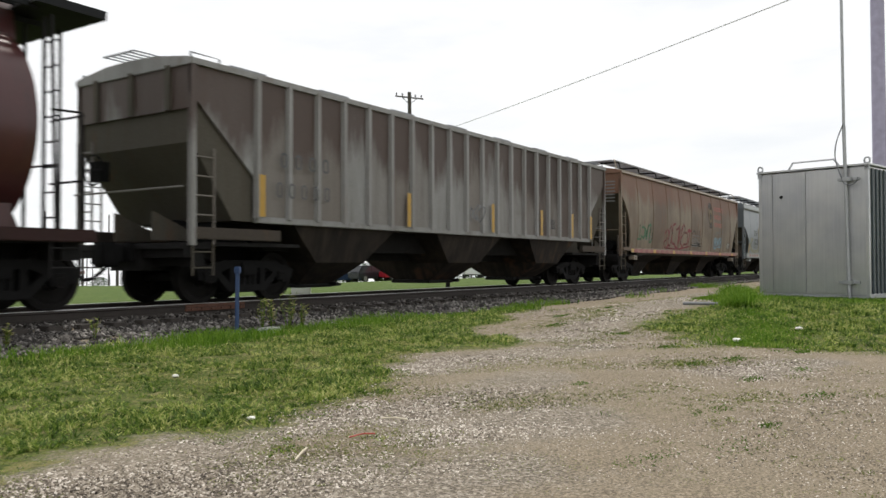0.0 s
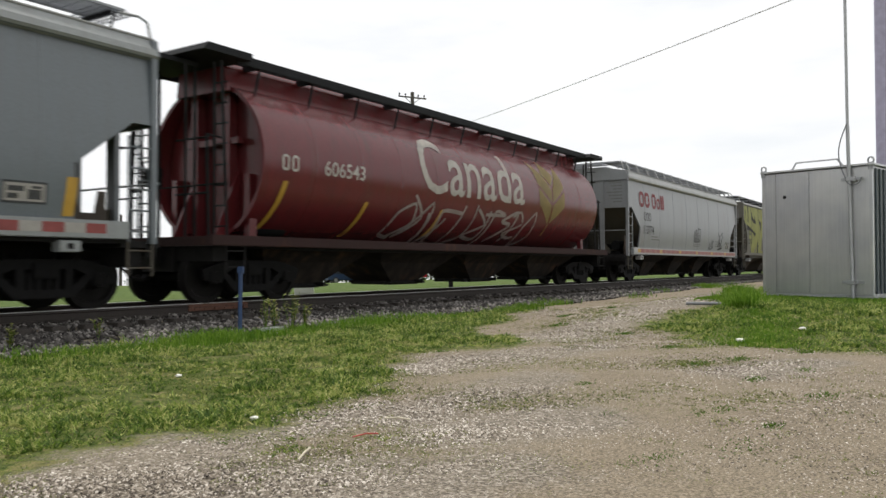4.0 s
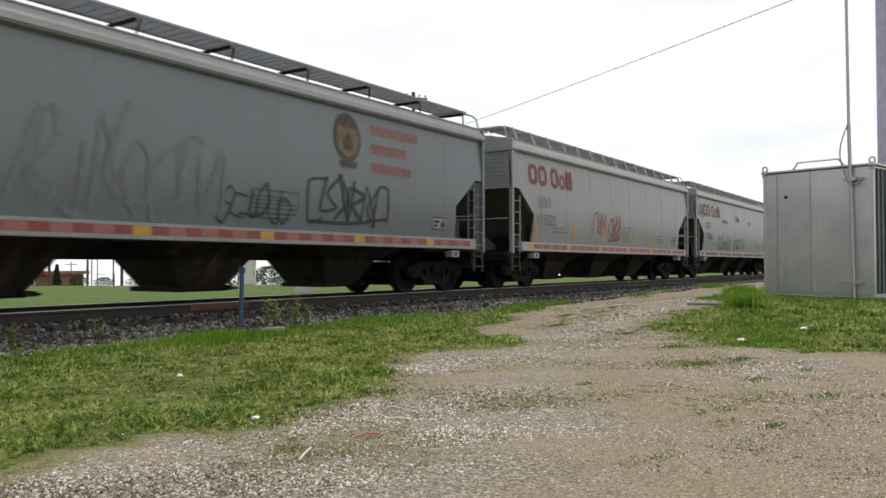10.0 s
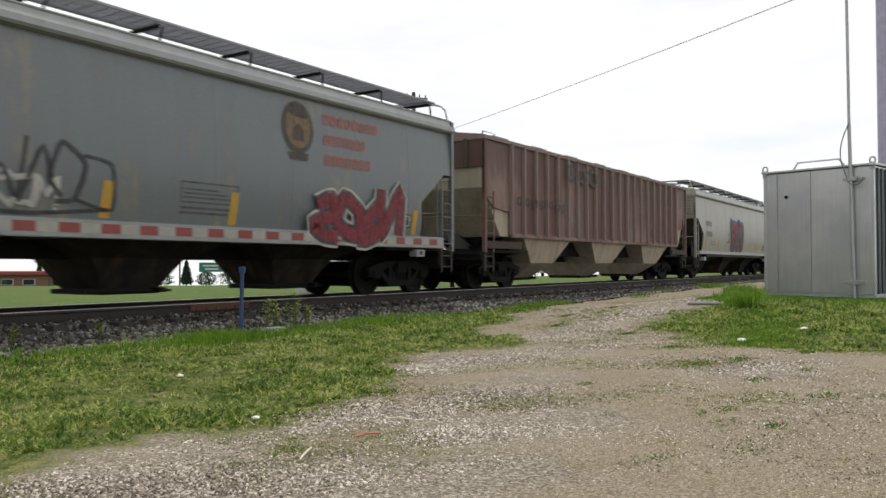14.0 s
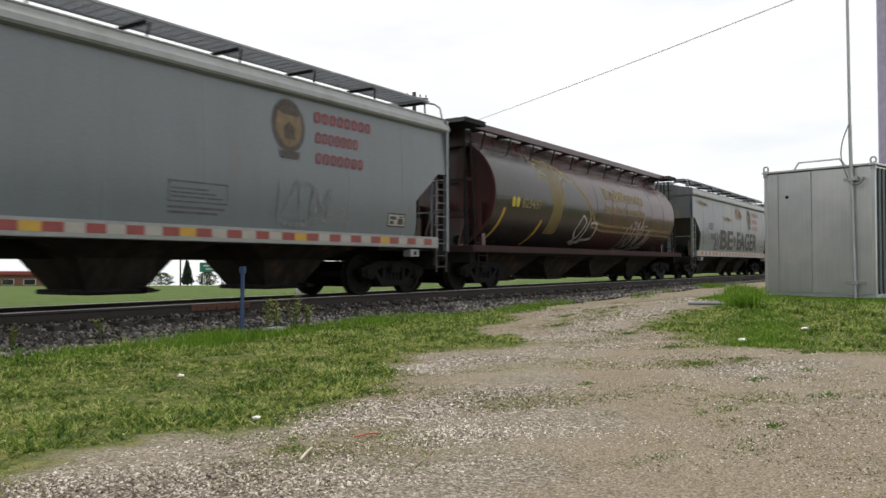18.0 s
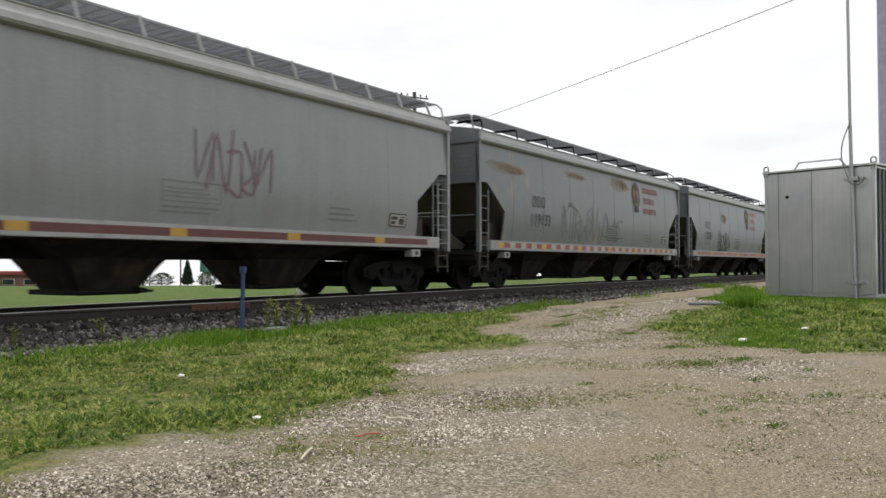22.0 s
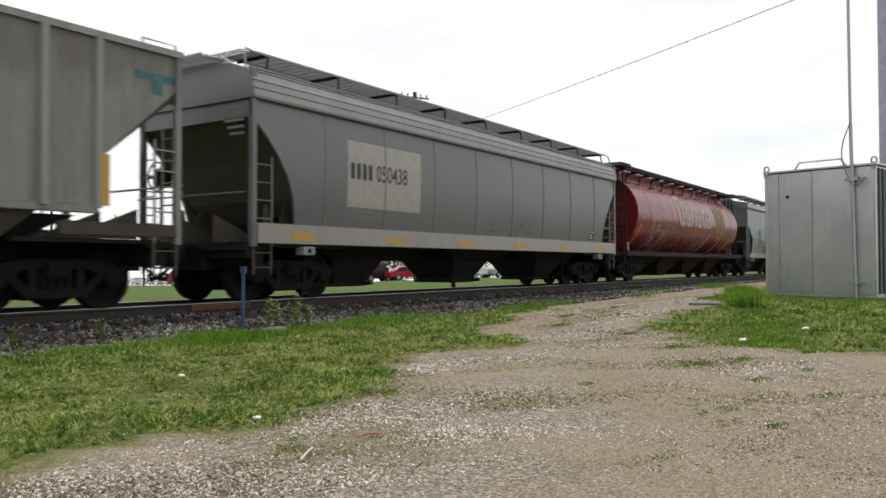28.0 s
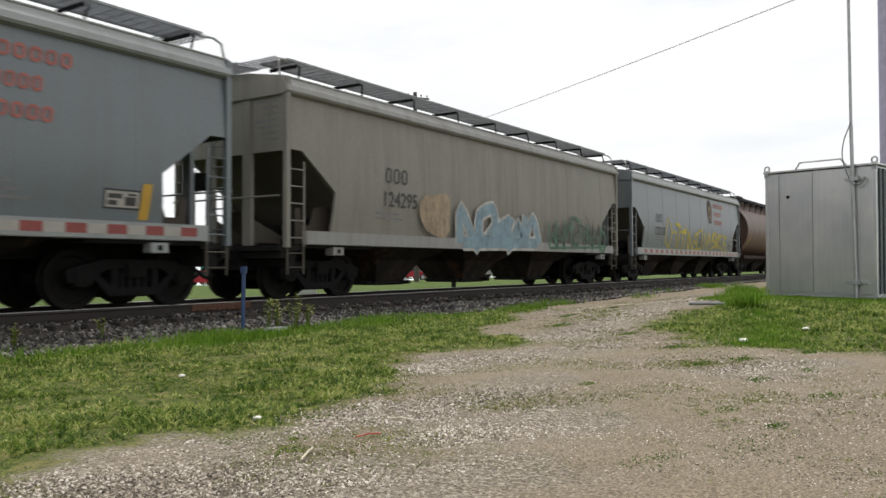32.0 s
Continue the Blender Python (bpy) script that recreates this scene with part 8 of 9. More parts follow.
def train():
    grey = "light grey grain hopper {}"
    # 0: red barrel wagon that has nearly passed
    c = wagon("cylindrical_hopper", "dark red round-bodied grain hopper with black walkway", -9.83)
    cylinder(c, 16.6, "maroon", (1.2, 14.9))
    # 1: dirty ribbed wagon
    c = wagon("ribbed_hopper", "dirty grey ribbed grain hopper with rust streaks", 8.46)
    ribbed(c, 17.8, "rib_grey", 20, "hopper_dark", hull=True, rusted=13, tabs=(1.44, 5.9, 9.7, 12.6, 14.8, 16.3))
    decal(c, "reporting_mark", bars(4, 1.5, 0.28, 0.5, hollow=0.26), 1.95, 2.45, "ink_soft", lambda z: 1.648)
    decal(c, "car_number", bars(5, 1.6, 0.28, 0.5, hollow=0.26), 1.85, 1.9, "ink_soft", lambda z: 1.648)
    decal(c, "graffiti", scribble(0.7, 0.5, 1, 0.06, 5), 8.6, 1.75, "spray_grey", lambda z: 1.65)
    # 2: rusty wagon
    c = wagon("curved_hopper", "rust-stained tan grain hopper covered in faded graffiti", 27.79)
    s = hopper(c, 17.96, "rusty", "curved", "rusty", tape_style="faded", seams=9)
    badge(c, 12.25, 3.1, 1.15, s)
    railway_name(c, 12.95, 3.35, "ink_pale_red", s)
    decal(c, "graffiti", scribble(3.6, 0.95, 5, 0.09, 21), 5.2, 1.42, "spray_red", s)
    decal(c, "graffiti", scribble(1.5, 0.8, 2, 0.06, 22), 9.1, 1.6, "spray_black", s)
    decal(c, "graffiti", scribble(1.6, 0.6, 3, 0.09, 23), 1.9, 1.65, "spray_dgreen", s)
    decal(c, "graffiti", bubbles(1.5, 0.6, 2, 24), 13.0, 1.42, "spray_blue", s, 0.006)
    decal(c, "graffiti", scribble(1.3, 0.8, 2, 0.06, 25), 13.1, 1.6, "spray_grey", s, 0.009)
    # 3
    c = wagon("covered_hopper", grey.format("with pale graffiti figures"), 47.20)
    s = hopper(c, 16.5, "soo_grey", tabs=(1.4, 4.7, 7.05, 9.3, 11.6, 15.0))
    marks(c, 2.66, 2.38, "122256")
    badge(c, 11.2, 3.2)
    railway_name(c, 11.9, 3.42, "ink_red")
    decal(c, "graffiti", bubbles(0.85, 1.25, 1, 31), 3.78, 1.34, "spray_cream", s, 0.008)
    decal(c, "graffiti", bubbles(1.05, 0.75, 2, 36, 0, 0.8), 3.72, 2.2, "spray_cream", s, 0.011)
    bm = bmesh.new()
    ribbon(bm, curl([(2.35, 2.1), (1.95, 2.15), (1.85, 1.75), (2.3, 1.5), (3.0, 1.42), (3.8, 1.5)]), 0.22)
    decal(c, "graffiti", bm, 0, 0, "spray_cream", s, 0.014)
    decal(c, "graffiti", scribble(0.8, 0.9, 2, 0.04, 32), 3.85, 1.6, "spray_grey", s, 0.018)
    decal(c, "graffiti", scribble(1.6, 0.45, 4, 0.04, 34), 10.6, 1.6, "spray_grey", s)
    # 4
    c = wagon("cylindrical_hopper", "deep red round-bodied grain hopper with white lettering", 65.45)
    cylinder(c, 16.6, "deep_red", (0.9, 3.4, 6.3))
    letters(c, "Canada", 5.4, 2.35, 1.35, 5.1, "ink_white", cyl_y, 0.008)
    leaves(c, 12.3, 1.9, cyl_y)
    decal(c, "car_number", text_bm("606543", 0.30, 1.25), 2.1, 2.42, "ink_white", cyl_y, 0.008)
    decal(c, "reporting_mark", bars(2, 0.5, 0.3, 0.25, hollow=0.26), 0.95, 2.42, "ink_white", cyl_y, 0.008)
    decal(c, "graffiti", scribble(6.8, 0.9, 6, 0.08, 41), 4.6, 1.25, "ink_dull", cyl_y, 0.010)
    # 5
    c = wagon("covered_hopper", "off-white grain hopper with large red lettering blocks", 84.14)
    s = hopper(c, 16.55, "cp_white", props=True, tape_style="faded")
    red_name(c, 1.25, 2.9)
    marks(c, 1.72, 2.38, "113774")
    decal(c, "graffiti", scribble(1.0, 0.5, 3, 0.05, 51), 8.5, 1.75, "spray_black")
    decal(c, "graffiti", scribble(0.8, 0.5, 2, 0.06, 52), 11.0, 1.45, "spray_grey")
    decal(c, "graffiti", scribble(0.8, 0.75, 2, 0.06, 53), 12.7, 1.45, "spray_black")
    # 6
    c = wagon("curved_hopper", "grey-brown grain hopper covered in yellow-green graffiti letters", 102.30)
    s = hopper(c, 17.55, "green_base", "curved", "green_base", tape_style="", bay="hopper_mid")
    wild_letters(c, s)
    decal(c, "reporting_mark", bars(3, 0.9, 0.28, 0.22, hollow=0.24), 1.1, 2.35, "ink", s, 0.014)
    decal(c, "car_number", text_bm("52340", 0.3, 1.0), 1.1, 1.85, "ink", s, 0.014)
    # 7
    c = wagon("curved_hopper", "ochre yellow grain hopper with blue lettering blocks", 121.35)
    s = hopper(c, 17.75, "yellow", "curved", "yellow", tape_style="", bay="hopper_dark", seams=10, tabs=())
    bm = bars(2, 1.55, 0.62, 0.12, 0.14, 5, "", 0.27)
    decal(c, "lettering_block", bm, 13.05, 3.08, "ink_blue", s)
    decal(c, "lettering_block", bars(2, 1.2, 0.58, 0.2, 0.14, 5, "xX", 0.27), 14.6, 3.08, "ink_blue", s)
    for z in (2.95, 2.84):
        bm = bmesh.new()
        quad(bm, [(0, 0), (3.15, 0), (3.12, 0.06), (0.02, 0.06)])
        decal(c, "lettering_stripe", bm, 12.75, z, "ink_blue", s)
    decal(c, "reporting_mark", bars(3, 1.0, 0.30, 0.22, hollow=0.24), 2.0, 2.38, "ink", s)
    decal(c, "car_number", text_bm("51006", 0.34, 1.05), 1.92, 1.88, "ink", s)
    decal(c, "graffiti", bubbles(3.2, 0.85, 5, 72), 4.1, 1.42, "spray_tan", s, 0.006)
    decal(c, "graffiti", scribble(3.6, 0.9, 5, 0.06, 71), 3.9, 1.42, "spray_black", s, 0.009)
    # 8
    c = wagon("covered_hopper", grey.format("with big black spray tags"), 140.58)
    s = hopper(c, 16.4, "soo_grey", tape_style="faded")
    marks(c, 2.66, 2.38, "122845")
    badge(c, 11.0, 3.2)
    railway_name(c, 11.75, 3.42, "ink_pale_red")
    decal(c, "graffiti", scribble(3.7, 1.35, 5, 0.09, 81), 4.0, 1.42, "spray_grey")
    decal(c, "graffiti", scribble(1.6, 0.6, 4, 0.05, 82), 7.7, 1.45, "spray_black")
    decal(c, "graffiti", scribble(2.4, 0.95, 4, 0.07, 83), 9.85, 1.55, "spray_black")
    # 9
    c = wagon("covered_hopper", "off-white grain hopper with red lettering blocks and red tags", 158.48)
    s = hopper(c, 16.4, "cp_white", props=True, tape_style="faded", tabs=(1.45, 4.1, 6.6, 9.1, 11.6))
    red_name(c, 1.05, 3.0)
    marks(c, 1.6, 2.35, "115522", ink="ink_grey")
    decal(c, "graffiti", scribble(1.0, 0.75, 2, 0.07, 91), 5.65, 1.65, "spray_pink")
    decal(c, "graffiti", scribble(1.0, 0.75, 2, 0.09, 92), 7.05, 1.55, "spray_pink")
    # 10
    c = wagon("covered_hopper", "off-white grain hopper with red lettering blocks and green tags", 176.16)
    s = hopper(c, 16.85, "cp_white", props=True, tape_style="amber", seams=6)
    red_name(c, 1.26, 2.98)
    marks(c, 1.6, 2.38, "117966")
    decal(c, "graffiti", scribble(2.6, 0.6, 6, 0.06, 101), 3.75, 1.45, "spray_dgreen")
    decal(c, "graffiti", scribble(1.5, 0.5, 3, 0.06, 102), 7.0, 1.5, "spray_dgreen")
    decal(c, "graffiti", scribble(0.95, 0.7, 3, 0.06, 103), 0.32, 2.95, "spray_teal")
    stains(c, ((5.2, 2.85, 0.9, 0.10), (7.8, 3.1, 0.9, 0.16), (10.5, 3.0, 0.7, 0.12)))
    # 11
    c = wagon("covered_hopper", grey.format("with a red graffiti throw-up"), 194.29)
    s = hopper(c, 16.4, "soo_stained", tape_style="soo", tabs=(1.4, 4.9, 7.0, 9.4, 14.7))
    marks(c, 2.64, 2.40, "122915")
    badge(c, 11.05, 3.2)
    railway_name(c, 11.75, 3.42, "ink_pale_red")
    throw_up(c, 11.45, 1.22, 2.6, 0.92, 4, 118, 0.24, (("spray_white", 0.22), ("spray_black", 0.12), ("spray_red", 0.0)), sill_y, 0.042)
    decal(c, "graffiti", scribble(2.2, 1.1, 3, 0.06, 112), 4.9, 1.45, "spray_black")
    decal(c, "graffiti", scribble(0.9, 0.5, 2, 0.08, 114), 5.4, 1.42, "spray_white")
    decal(c, "graffiti", scribble(0.9, 0.4, 3, 0.04, 115), 1.5, 1.75, "spray_black")
    # 12
    c = wagon("ribbed_hopper", "faded brown ribbed grain hopper with three dark letters", 212.19)
    ribbed(c, 17.55, "rib_brown", 21, "hopper_light", (), True)
    for i, x in enumerate((4.95, 5.85, 6.75)):
        decal(c, "lettering_block", bars(1, 0.62, 0.56, 0.08, hollow=0.22), x, 3.25, "ink", lambda z: 1.648)
    decal(c, "car_number", bars(7, 3.5, 0.26, 0.5, hollow=0.3), 1.65, 2.3, "ink", lambda z: 1.648)
    # 13
    c = wagon("covered_hopper", "pale beige grain hopper with a red and teal graffiti", 231.22)
    s = hopper(c, 16.35, "beige", tape_style="", tabs=(1.4, 4.0, 9.5, 12.3, 14.6))
    decal(c, "graffiti", bubbles(2.6, 1.65, 3, 131, 0.16), 6.5, 1.4, "spray_teal", flat_y, 0.005)
    decal(c, "graffiti", bubbles(2.6, 1.65, 3, 131), 6.5, 1.4, "spray_red", flat_y, 0.009)
    decal(c, "graffiti", scribble(2.4, 1.4, 3, 0.10, 132), 6.6, 1.5, "spray_teal", flat_y, 0.013)
    decal(c, "graffiti", scribble(0.5, 0.5, 1, 0.05, 133), 5.7, 1.8, "spray_black")
    decal(c, "reporting_mark", bars(4, 1.0, 0.28, 0.3), 1.75, 2.5, "ink_grey")
    decal(c, "car_number", bars(6, 1.1, 0.28, 0.3), 1.75, 2.0, "ink_grey")
    # 14
    c = wagon("covered_hopper", grey.format("with a small grey tag"), 248.93)
    s = hopper(c, 16.4, "soo_grey", tape_style="mixed")
    marks(c, 2.72, 2.42, "119175")
    badge(c, 11.05, 3.2)
    railway_name(c, 11.75, 3.42, "ink_red")
    decal(c, "graffiti", scribble(1.3, 0.7, 2, 0.08, 141), 10.8, 1.48, "spray_grey")
    # 15
    c = wagon("cylindrical_hopper", "dark brown and maroon round-bodied hopper with a yellow wheat emblem", 267.12)
    cylinder(c, 16.6, "sask", (0.9, 3.3), fascia="maroon")
    bm = bmesh.new()
    quad(bm, [(0.52, 1.25), (7.6, 1.25), (7.45, 1.95), (6.9, 2.55), (6.15, 3.2), (5.2, 3.68), (4.2, 3.95), (0.52, 3.95)])
    decal(c, "dark_panel", bm, 0, 0, "sask_dark", cyl_y, 0.004, "dark brown painted half of the side")
    bm = bmesh.new()
    for i in range(6):
        u = (i - 2.5) * 0.13
        quad(bm, [(u - 0.04, 0), (u + 0.04, 0), (u * 0.8 + 0.04, 1.1), (u * 0.8 - 0.04, 1.1)])
    for s2 in (-1, 1):
        for i in range(4):
            r0 = 0.46 - 0.05 * i
            pts = [(s2 * (0.06 + 0.13 * i + r0 * (1 - math.cos(a))), 1.62 - 0.05 * i + 0.10 * (3 - i) + r0 * 0.85 * math.sin(a)) for a in (math.pi * k / 14 for k in range(12))]
            ribbon(bm, [(s2 * (0.06 + 0.13 * i) * 0.8, 0.9)] + pts, 0.075)
    decal(c, "wheat_emblem", bm, 4.35, 1.62, "ink_gold", cyl_y, 0.008, "yellow wheat-sheaf emblem")
    bm = bmesh.new()
    ribbon(bm, [(4.1, 3.95), (5.0, 3.75), (5.9, 3.3), (6.7, 2.6), (7.2, 1.95), (8.2, 1.84), (15.6, 1.84)], 0.07)
    ribbon(bm, [(4.3, 3.95), (5.2, 3.70), (6.1, 3.2), (6.85, 2.55), (7.35, 2.1), (8.3, 2.02), (15.6, 2.02)], 0.07)
    decal(c, "stripe", bm, 0, 0, "ink_gold", cyl_y, 0.008)
    decal(c, "reporting_mark", bars(2, 0.5, 0.28, 0.25), 1.45, 2.28, "ink_yellow", cyl_y, 0.008)
    decal(c, "car_number", text_bm("625497", 0.28, 1.2), 2.05, 2.28, "ink_gold", cyl_y, 0.008)
    decal(c, "lettering_block", bars(12, 4.0, 0.46, 0.2, 0, 2, "Xxxixixxxxxx", 0.27), 8.1, 2.92, "ink_gold", cyl_y, 0.008)
    decal(c, "lettering_block", bars(20, 4.0, 0.32, 0.2, 0, 3, "Xxxix Xxx Xxxxxxxixxx", 0.27), 8.1, 2.45, "ink_gold", cyl_y, 0.008)
    decal(c, "graffiti", scribble(1.5, 0.8, 2, 0.08, 151), 6.1, 1.42, "spray_white", cyl_y, 0.011)
    decal(c, "graffiti", scribble(2.6, 1.0, 5, 0.06, 152), 10.6, 1.3, "ink_dull", cyl_y, 0.011)
    # 16
    c = wagon("covered_hopper", grey.format("with tall dark brown sprayed words"), 285.52)
    s = hopper(c, 16.4, "soo_stained", tape_style="mixed")
    marks(c, 2.66, 2.36, "119967")
    badge(c, 11.1, 3.2)
    railway_name(c, 11.8, 3.42, "ink_pale_red")
    letters(c, "BE", 4.85, 1.42, 1.0, 2.5, "spray_brown", flat_y, 0.006)
    letters(c, "9", 7.45, 1.55, 0.6, 0.42, "spray_brown", flat_y, 0.006)
    letters(c, "EAGER", 8.2, 1.42, 1.0, 4.7, "spray_brown", flat_y, 0.006)
    decal(c, "graffiti", scribble(1.1, 0.7, 3, 0.05, 161), 1.4, 1.65, "spray_grey")
    decal(c, "graffiti", scribble(1.2, 0.85, 3, 0.05, 162), 3.6, 1.45, "spray_black")
    stains(c, ((6.2, 3.0, 1.4, 0.12), (8.6, 3.4, 1.2, 0.3), (1.6, 3.55, 1.5, 0.12)))
    # 17
    c = wagon("covered_hopper", "off-white grain hopper with red lettering blocks and a purple tag", 303.21)
    s = hopper(c, 16.75, "cp_white", props=True, tape_style="amber", seams=6)
    red_name(c, 1.31, 2.95)
    marks(c, 1.6, 2.34, "115242", k=1.02)
    decal(c, "graffiti", scribble(1.6, 1.15, 3, 0.05, 171), 9.2, 1.85, "spray_purple")
    # 18
    c = wagon("covered_hopper", grey.format("stained yellow by grain"), 321.34)
    s = hopper(c, 16.75, "soo_stained", tape_style="mixed")
    marks(c, 2.96, 2.33, "119133")
    badge(c, 11.5, 3.2)
    railway_name(c, 12.25, 3.42, "ink_red")
    decal(c, "graffiti", scribble(5.0, 1.0, 7, 0.05, 181), 5.0, 1.42, "spray_grey")
    stains(c, ((1.5, 3.3, 1.5, 0.14), (9.9, 3.55, 1.3, 0.22), (6.0, 3.5, 1.2, 0.10)))
    # 19
    c = wagon("covered_hopper", grey.format("with a sharp black tag"), 339.47)
    s = hopper(c, 16.35, "soo_grey", tape_style="faded")
    marks(c, 2.66, 2.40, "122281")
    badge(c, 11.1, 3.2)
    railway_name(c, 11.8, 3.42, "ink_pale_red")
    decal(c, "graffiti", scribble(1.9, 0.95, 5, 0.055, 191), 4.95, 1.42, "spray_black")
    decal(c, "graffiti", text_bm("6", 0.45, 0.3), 7.05, 1.5, "spray_black")
    stains(c, ((6.0, 3.0, 0.8, 0.25),))
    # 20
    c = wagon("cylindrical_hopper", "dull maroon round-bodied grain hopper with faded lettering", 357.81)
    cylinder(c, 16.6, "maroon", (0.9, 4.0, 7.0, 9.5, 12.0, 14.6), 0.34)
    letters(c, "Canada", 5.35, 2.35, 1.35, 5.1, "ink_dull", cyl_y, 0.008)
    decal(c, "faded_patch", lines(2, 1.6, 0.5), 1.5, 2.3, "ink_dull", cyl_y, 0.006)
    # 21
    c = wagon("ribbed_hopper", "pale grey ribbed grain hopper with a round dark emblem", 376.02)
    ribbed(c, 17.43, "rib_pale", 19, "hopper_mid", (9.9, 12.4, 16.0))
    r = lambda z: 1.648
    bm = bmesh.new()
    quad(bm, [(0.56 * math.cos(a), 0.62 * math.sin(a)) for a in (2 * math.pi * i / 32 for i in range(32))])
    decal(c, "emblem_ring", bm, 8.68, 2.85, "ink", r, 0.004)
    bm = bmesh.new()
    for q in range(4):
        a0 = math.pi / 4 + q * math.pi / 2
        quad(bm, [(math.cos(a0) * 0.12, math.sin(a0) * 0.12), (math.cos(a0 - 0.45) * 0.42, math.sin(a0 - 0.45) * 0.46), (math.cos(a0) * 0.5, math.sin(a0) * 0.54), (math.cos(a0 + 0.45) * 0.42, math.sin(a0 + 0.45) * 0.46)])
    decal(c, "emblem_petals", bm, 8.68, 2.85, "ink_white", r, 0.007)
    decal(c, "lettering_block", bars(5, 1.6, 0.55, 0.2, 0, 4, "Xixix"), 9.4, 2.62, "ink", r)
    decal(c, "faded_patch", bars(2, 0.7, 0.6, 0.1, 0, 4), 11.0, 2.5, "stain", r)
    bm = bmesh.new()
    quad(bm, [(0, 0.22), (0.8, 0.22), (0.8, 0.34), (0, 0.34)])
    quad(bm, [(0.3, 0), (0.5, 0), (0.5, 0.34), (0.3, 0.34)])
    decal(c, "teal_mark", bm, 16.6, 3.3, "spray_teal", lambda z: 1.56)
    # 22
    c = wagon("banded_hopper", "dull silver grain hopper with ribbed eaves and deep sill", 394.95)
    s = hopper(c, 17.0, "silver", "band", "beige", tape_style="sparse", bay="black")
    bm = bmesh.new()
    quad(bm, [(0, 0), (2.55, 0), (2.55, 1.35), (0, 1.35)])
    decal(c, "pale_panel", bm, 2.53, 1.85, "tape_white", s, 0.005, "pale repainted panel")
    decal(c, "car_number", text_bm("050438", 0.36, 1.1), 3.45, 2.42, "ink", s, 0.009)
    decal(c, "reporting_mark", bars(4, 0.75, 0.34, 0.3), 2.62, 2.42, "ink", s, 0.009)
    decal(c, "graffiti", scribble(2.6, 0.5, 6, 0.05, 221), 8.2, 1.55, "spray_grey", s)
    # 23
    c = wagon("cylindrical_hopper", "bright red round-bodied grain hopper with white lettering and graffiti", 413.84)
    cylinder(c, 16.6, "red", (0.75, 3.7, 7.2, 10.3, 12.6, 14.3))
    letters(c, "Canada", 5.4, 2.35, 1.35, 5.2, "ink_white", cyl_y, 0.008)
    leaves(c, 12.3, 1.75, cyl_y)
    decal(c, "car_number", text_bm("606457", 0.28, 1.25), 2.05, 2.42, "ink_white", cyl_y, 0.008)
    decal(c, "reporting_mark", bars(2, 0.5, 0.28, 0.25, hollow=0.26), 0.88, 2.42, "ink_white", cyl_y, 0.008)
    decal(c, "graffiti", scribble(3.2, 1.15, 4, 0.06, 231), 1.9, 1.22, "ink_dull", cyl_y, 0.011)
    decal(c, "graffiti", scribble(3.2, 1.0, 5, 0.05, 232), 7.4, 1.28, "ink_dull", cyl_y, 0.011)
    decal(c, "graffiti", scribble(0.9, 1.2, 1, 0.06, 233), 5.5, 1.35, "ink_dull", cyl_y, 0.011)
    decal(c, "graffiti", scribble(1.8, 1.2, 2, 0.05, 234), 13.4, 1.3, "ink_dull", cyl_y, 0.011)
    # 24
    c = wagon("covered_hopper", grey.format("with tan graffiti letters"), 431.94)
    s = hopper(c, 16.35, "soo_grey", tape_style="soo", tabs=(1.4, 4.1, 14.6))
    marks(c, 2.63, 2.36, "122145")
    badge(c, 11.1, 3.2)
    railway_name(c, 11.8, 3.42, "ink_pale_red")
    throw_up(c, 4.7, 1.36, 4.5, 0.72, 6, 247, 0.20, (("spray_black", 0.17), ("spray_tan", 0.04)), sill_y, 0.042)
    decal(c, "graffiti", scribble(0.8, 0.5, 2, 0.06, 243), 3.9, 1.4, "spray_blue")
    decal(c, "graffiti", scribble(0.9, 0.5, 2, 0.06, 244), 9.6, 1.35, "spray_blue")
    stains(c, ((8.2, 3.2, 1.3, 0.16),))
    # 25
    c = wagon("covered_hopper", "grey-cream grain hopper with pale blue graffiti letters", 449.60)
    s = hopper(c, 16.35, "cream", tape_style="", seams=10)
    marks(c, 2.95, 2.44, "124295")
    throw_up(c, 5.9, 1.26, 4.0, 1.0, 5, 253, 0.26, (("spray_white", 0.16), ("spray_blue", 0.02)), sill_y, 0.042)
    decal(c, "graffiti", bubbles(1.1, 1.1, 1, 253), 4.3, 1.3, "spray_tan", sill_y, 0.040)
    decal(c, "graffiti", scribble(4.4, 0.85, 5, 0.10, 254), 10.7, 1.2, "spray_dgreen", sill_y, 0.044)
    decal(c, "graffiti", scribble(4.2, 0.75, 5, 0.05, 255), 10.8, 1.25, "spray_black", sill_y, 0.048)
    # 26
    c = wagon("covered_hopper", grey.format("with yellow graffiti"), 467.39)
    s = hopper(c, 16.35, "soo_grey", tape_style="soo")
    marks(c, 2.66, 2.38, "122318")
    badge(c, 10.6, 3.2)
    railway_name(c, 11.3, 3.42, "ink_pale_red")
    decal(c, "graffiti", scribble(5.0, 1.0, 5, 0.10, 261), 4.0, 1.3, "ink_yellow")
    decal(c, "graffiti", scribble(4.2, 0.9, 4, 0.09, 262), 9.5, 1.3, "ink_yellow")
    # 27
    c = wagon("cylindrical_hopper", "dark brown round-bodied grain hopper", 485.40)
    cylinder(c, 16.6, "brown", (1.0, 6.0))


ground()
stones()
grasses()
track()
shed()
utility_poles()
small_things()
background()
moving_van()
train()


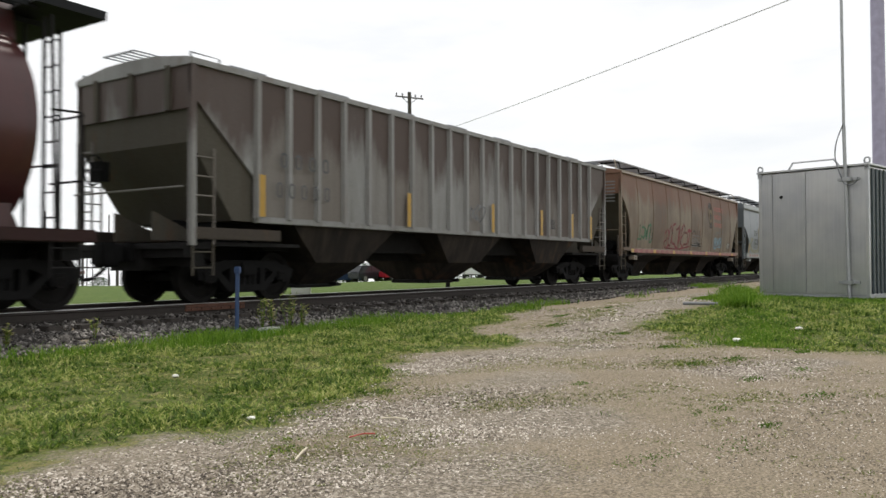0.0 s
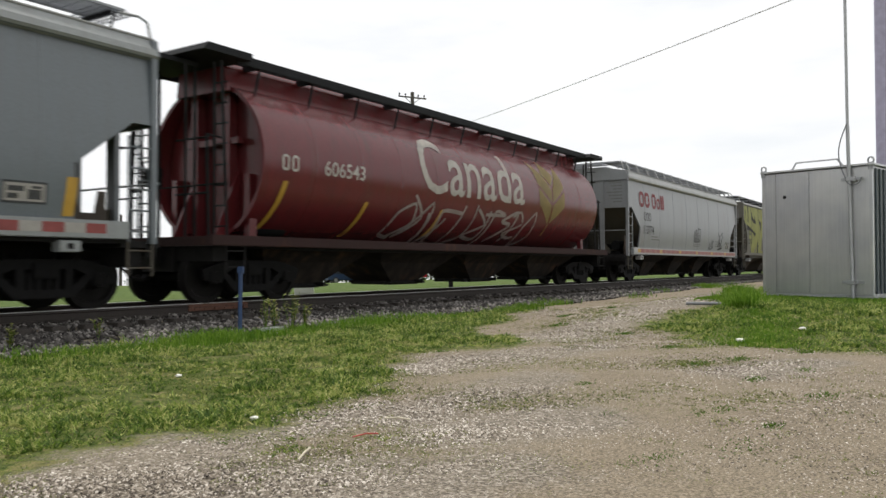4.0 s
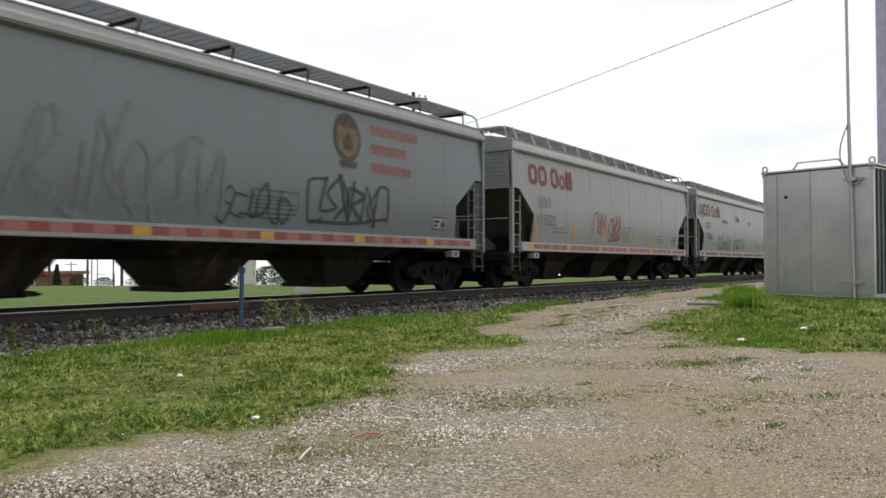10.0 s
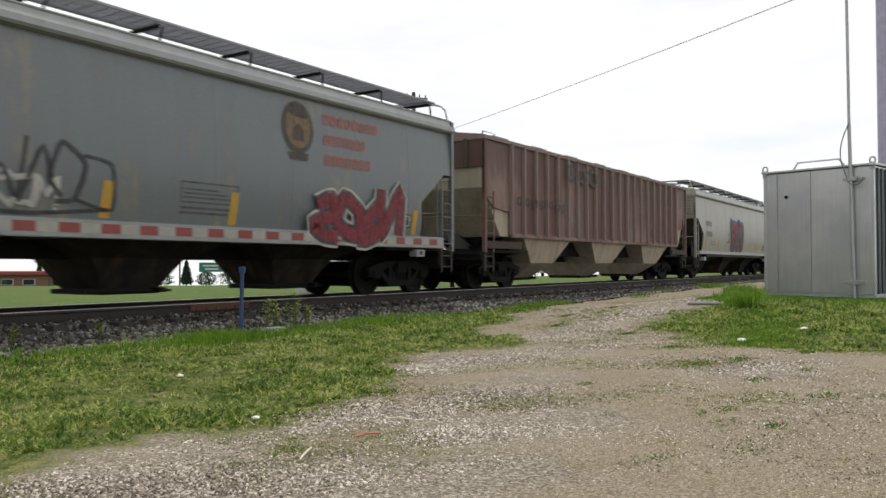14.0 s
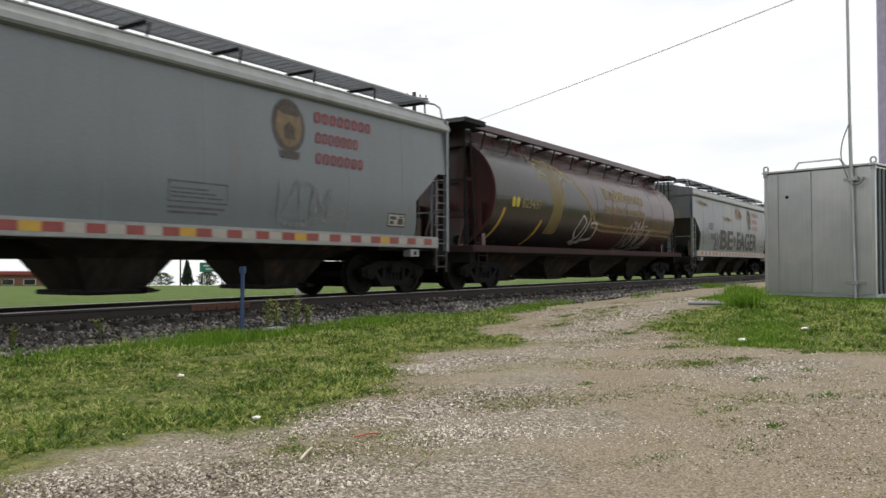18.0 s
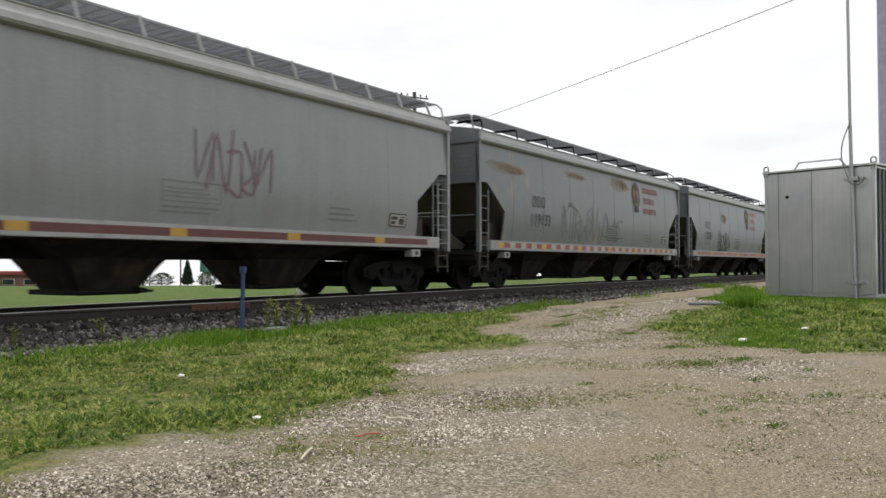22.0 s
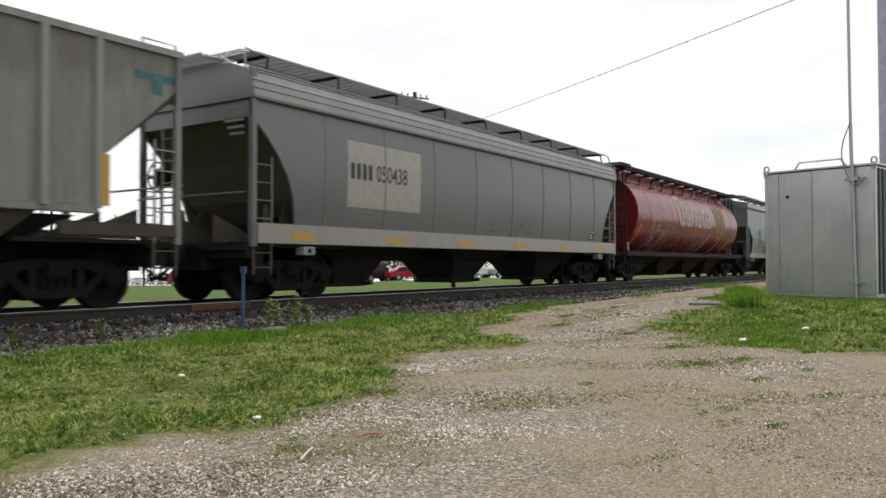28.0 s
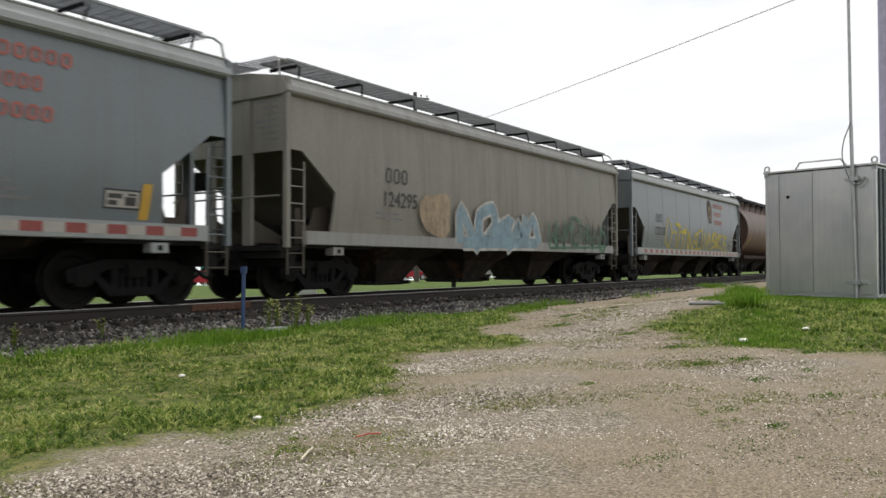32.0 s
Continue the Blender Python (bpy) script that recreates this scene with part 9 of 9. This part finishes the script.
def motions():
    turn = 0.457
    times = [i * 0.5 for i in range(65)]
    for w, at in TRAIN:
        walk(w, [(t, pose(at - run(t), TRACK_Y, 0)) for t in times])
    for i, w in enumerate(WHEELSETS):
        dx = (-0.89, 0.89)[i]
        walk(w, [(k / 30, pose(dx, 0, 0.457, 0, -math.degrees(run(k / 30) / turn) % 360, 0)) for k in range(961)])
    for ob in scene.objects:
        if ob.name.startswith("wheelset") and ob not in WHEELSETS:
            src = WHEELSETS[0] if ob["axle"] == 0 else WHEELSETS[1]
            ob.rotation_mode = "QUATERNION"
            ob.animation_data_create()
            ob.animation_data.action = src.animation_data.action
            ob.animation_data.action_slot = src.animation_data.action_slot
    van = [(0.0, 40.0, 112.0), (20.0, 52.0, 94.0), (22.0, 57.5, 85.0), (25.0, 60.5, 77.5), (27.5, 62.0, 74.8), (30.0, 63.0, 73.0), (32.0, 63.2, 72.7)]
    walk(VAN, [(t, pose(x, y, float(land(x, y)), 0, 0, 128)) for t, x, y in van])


motions()
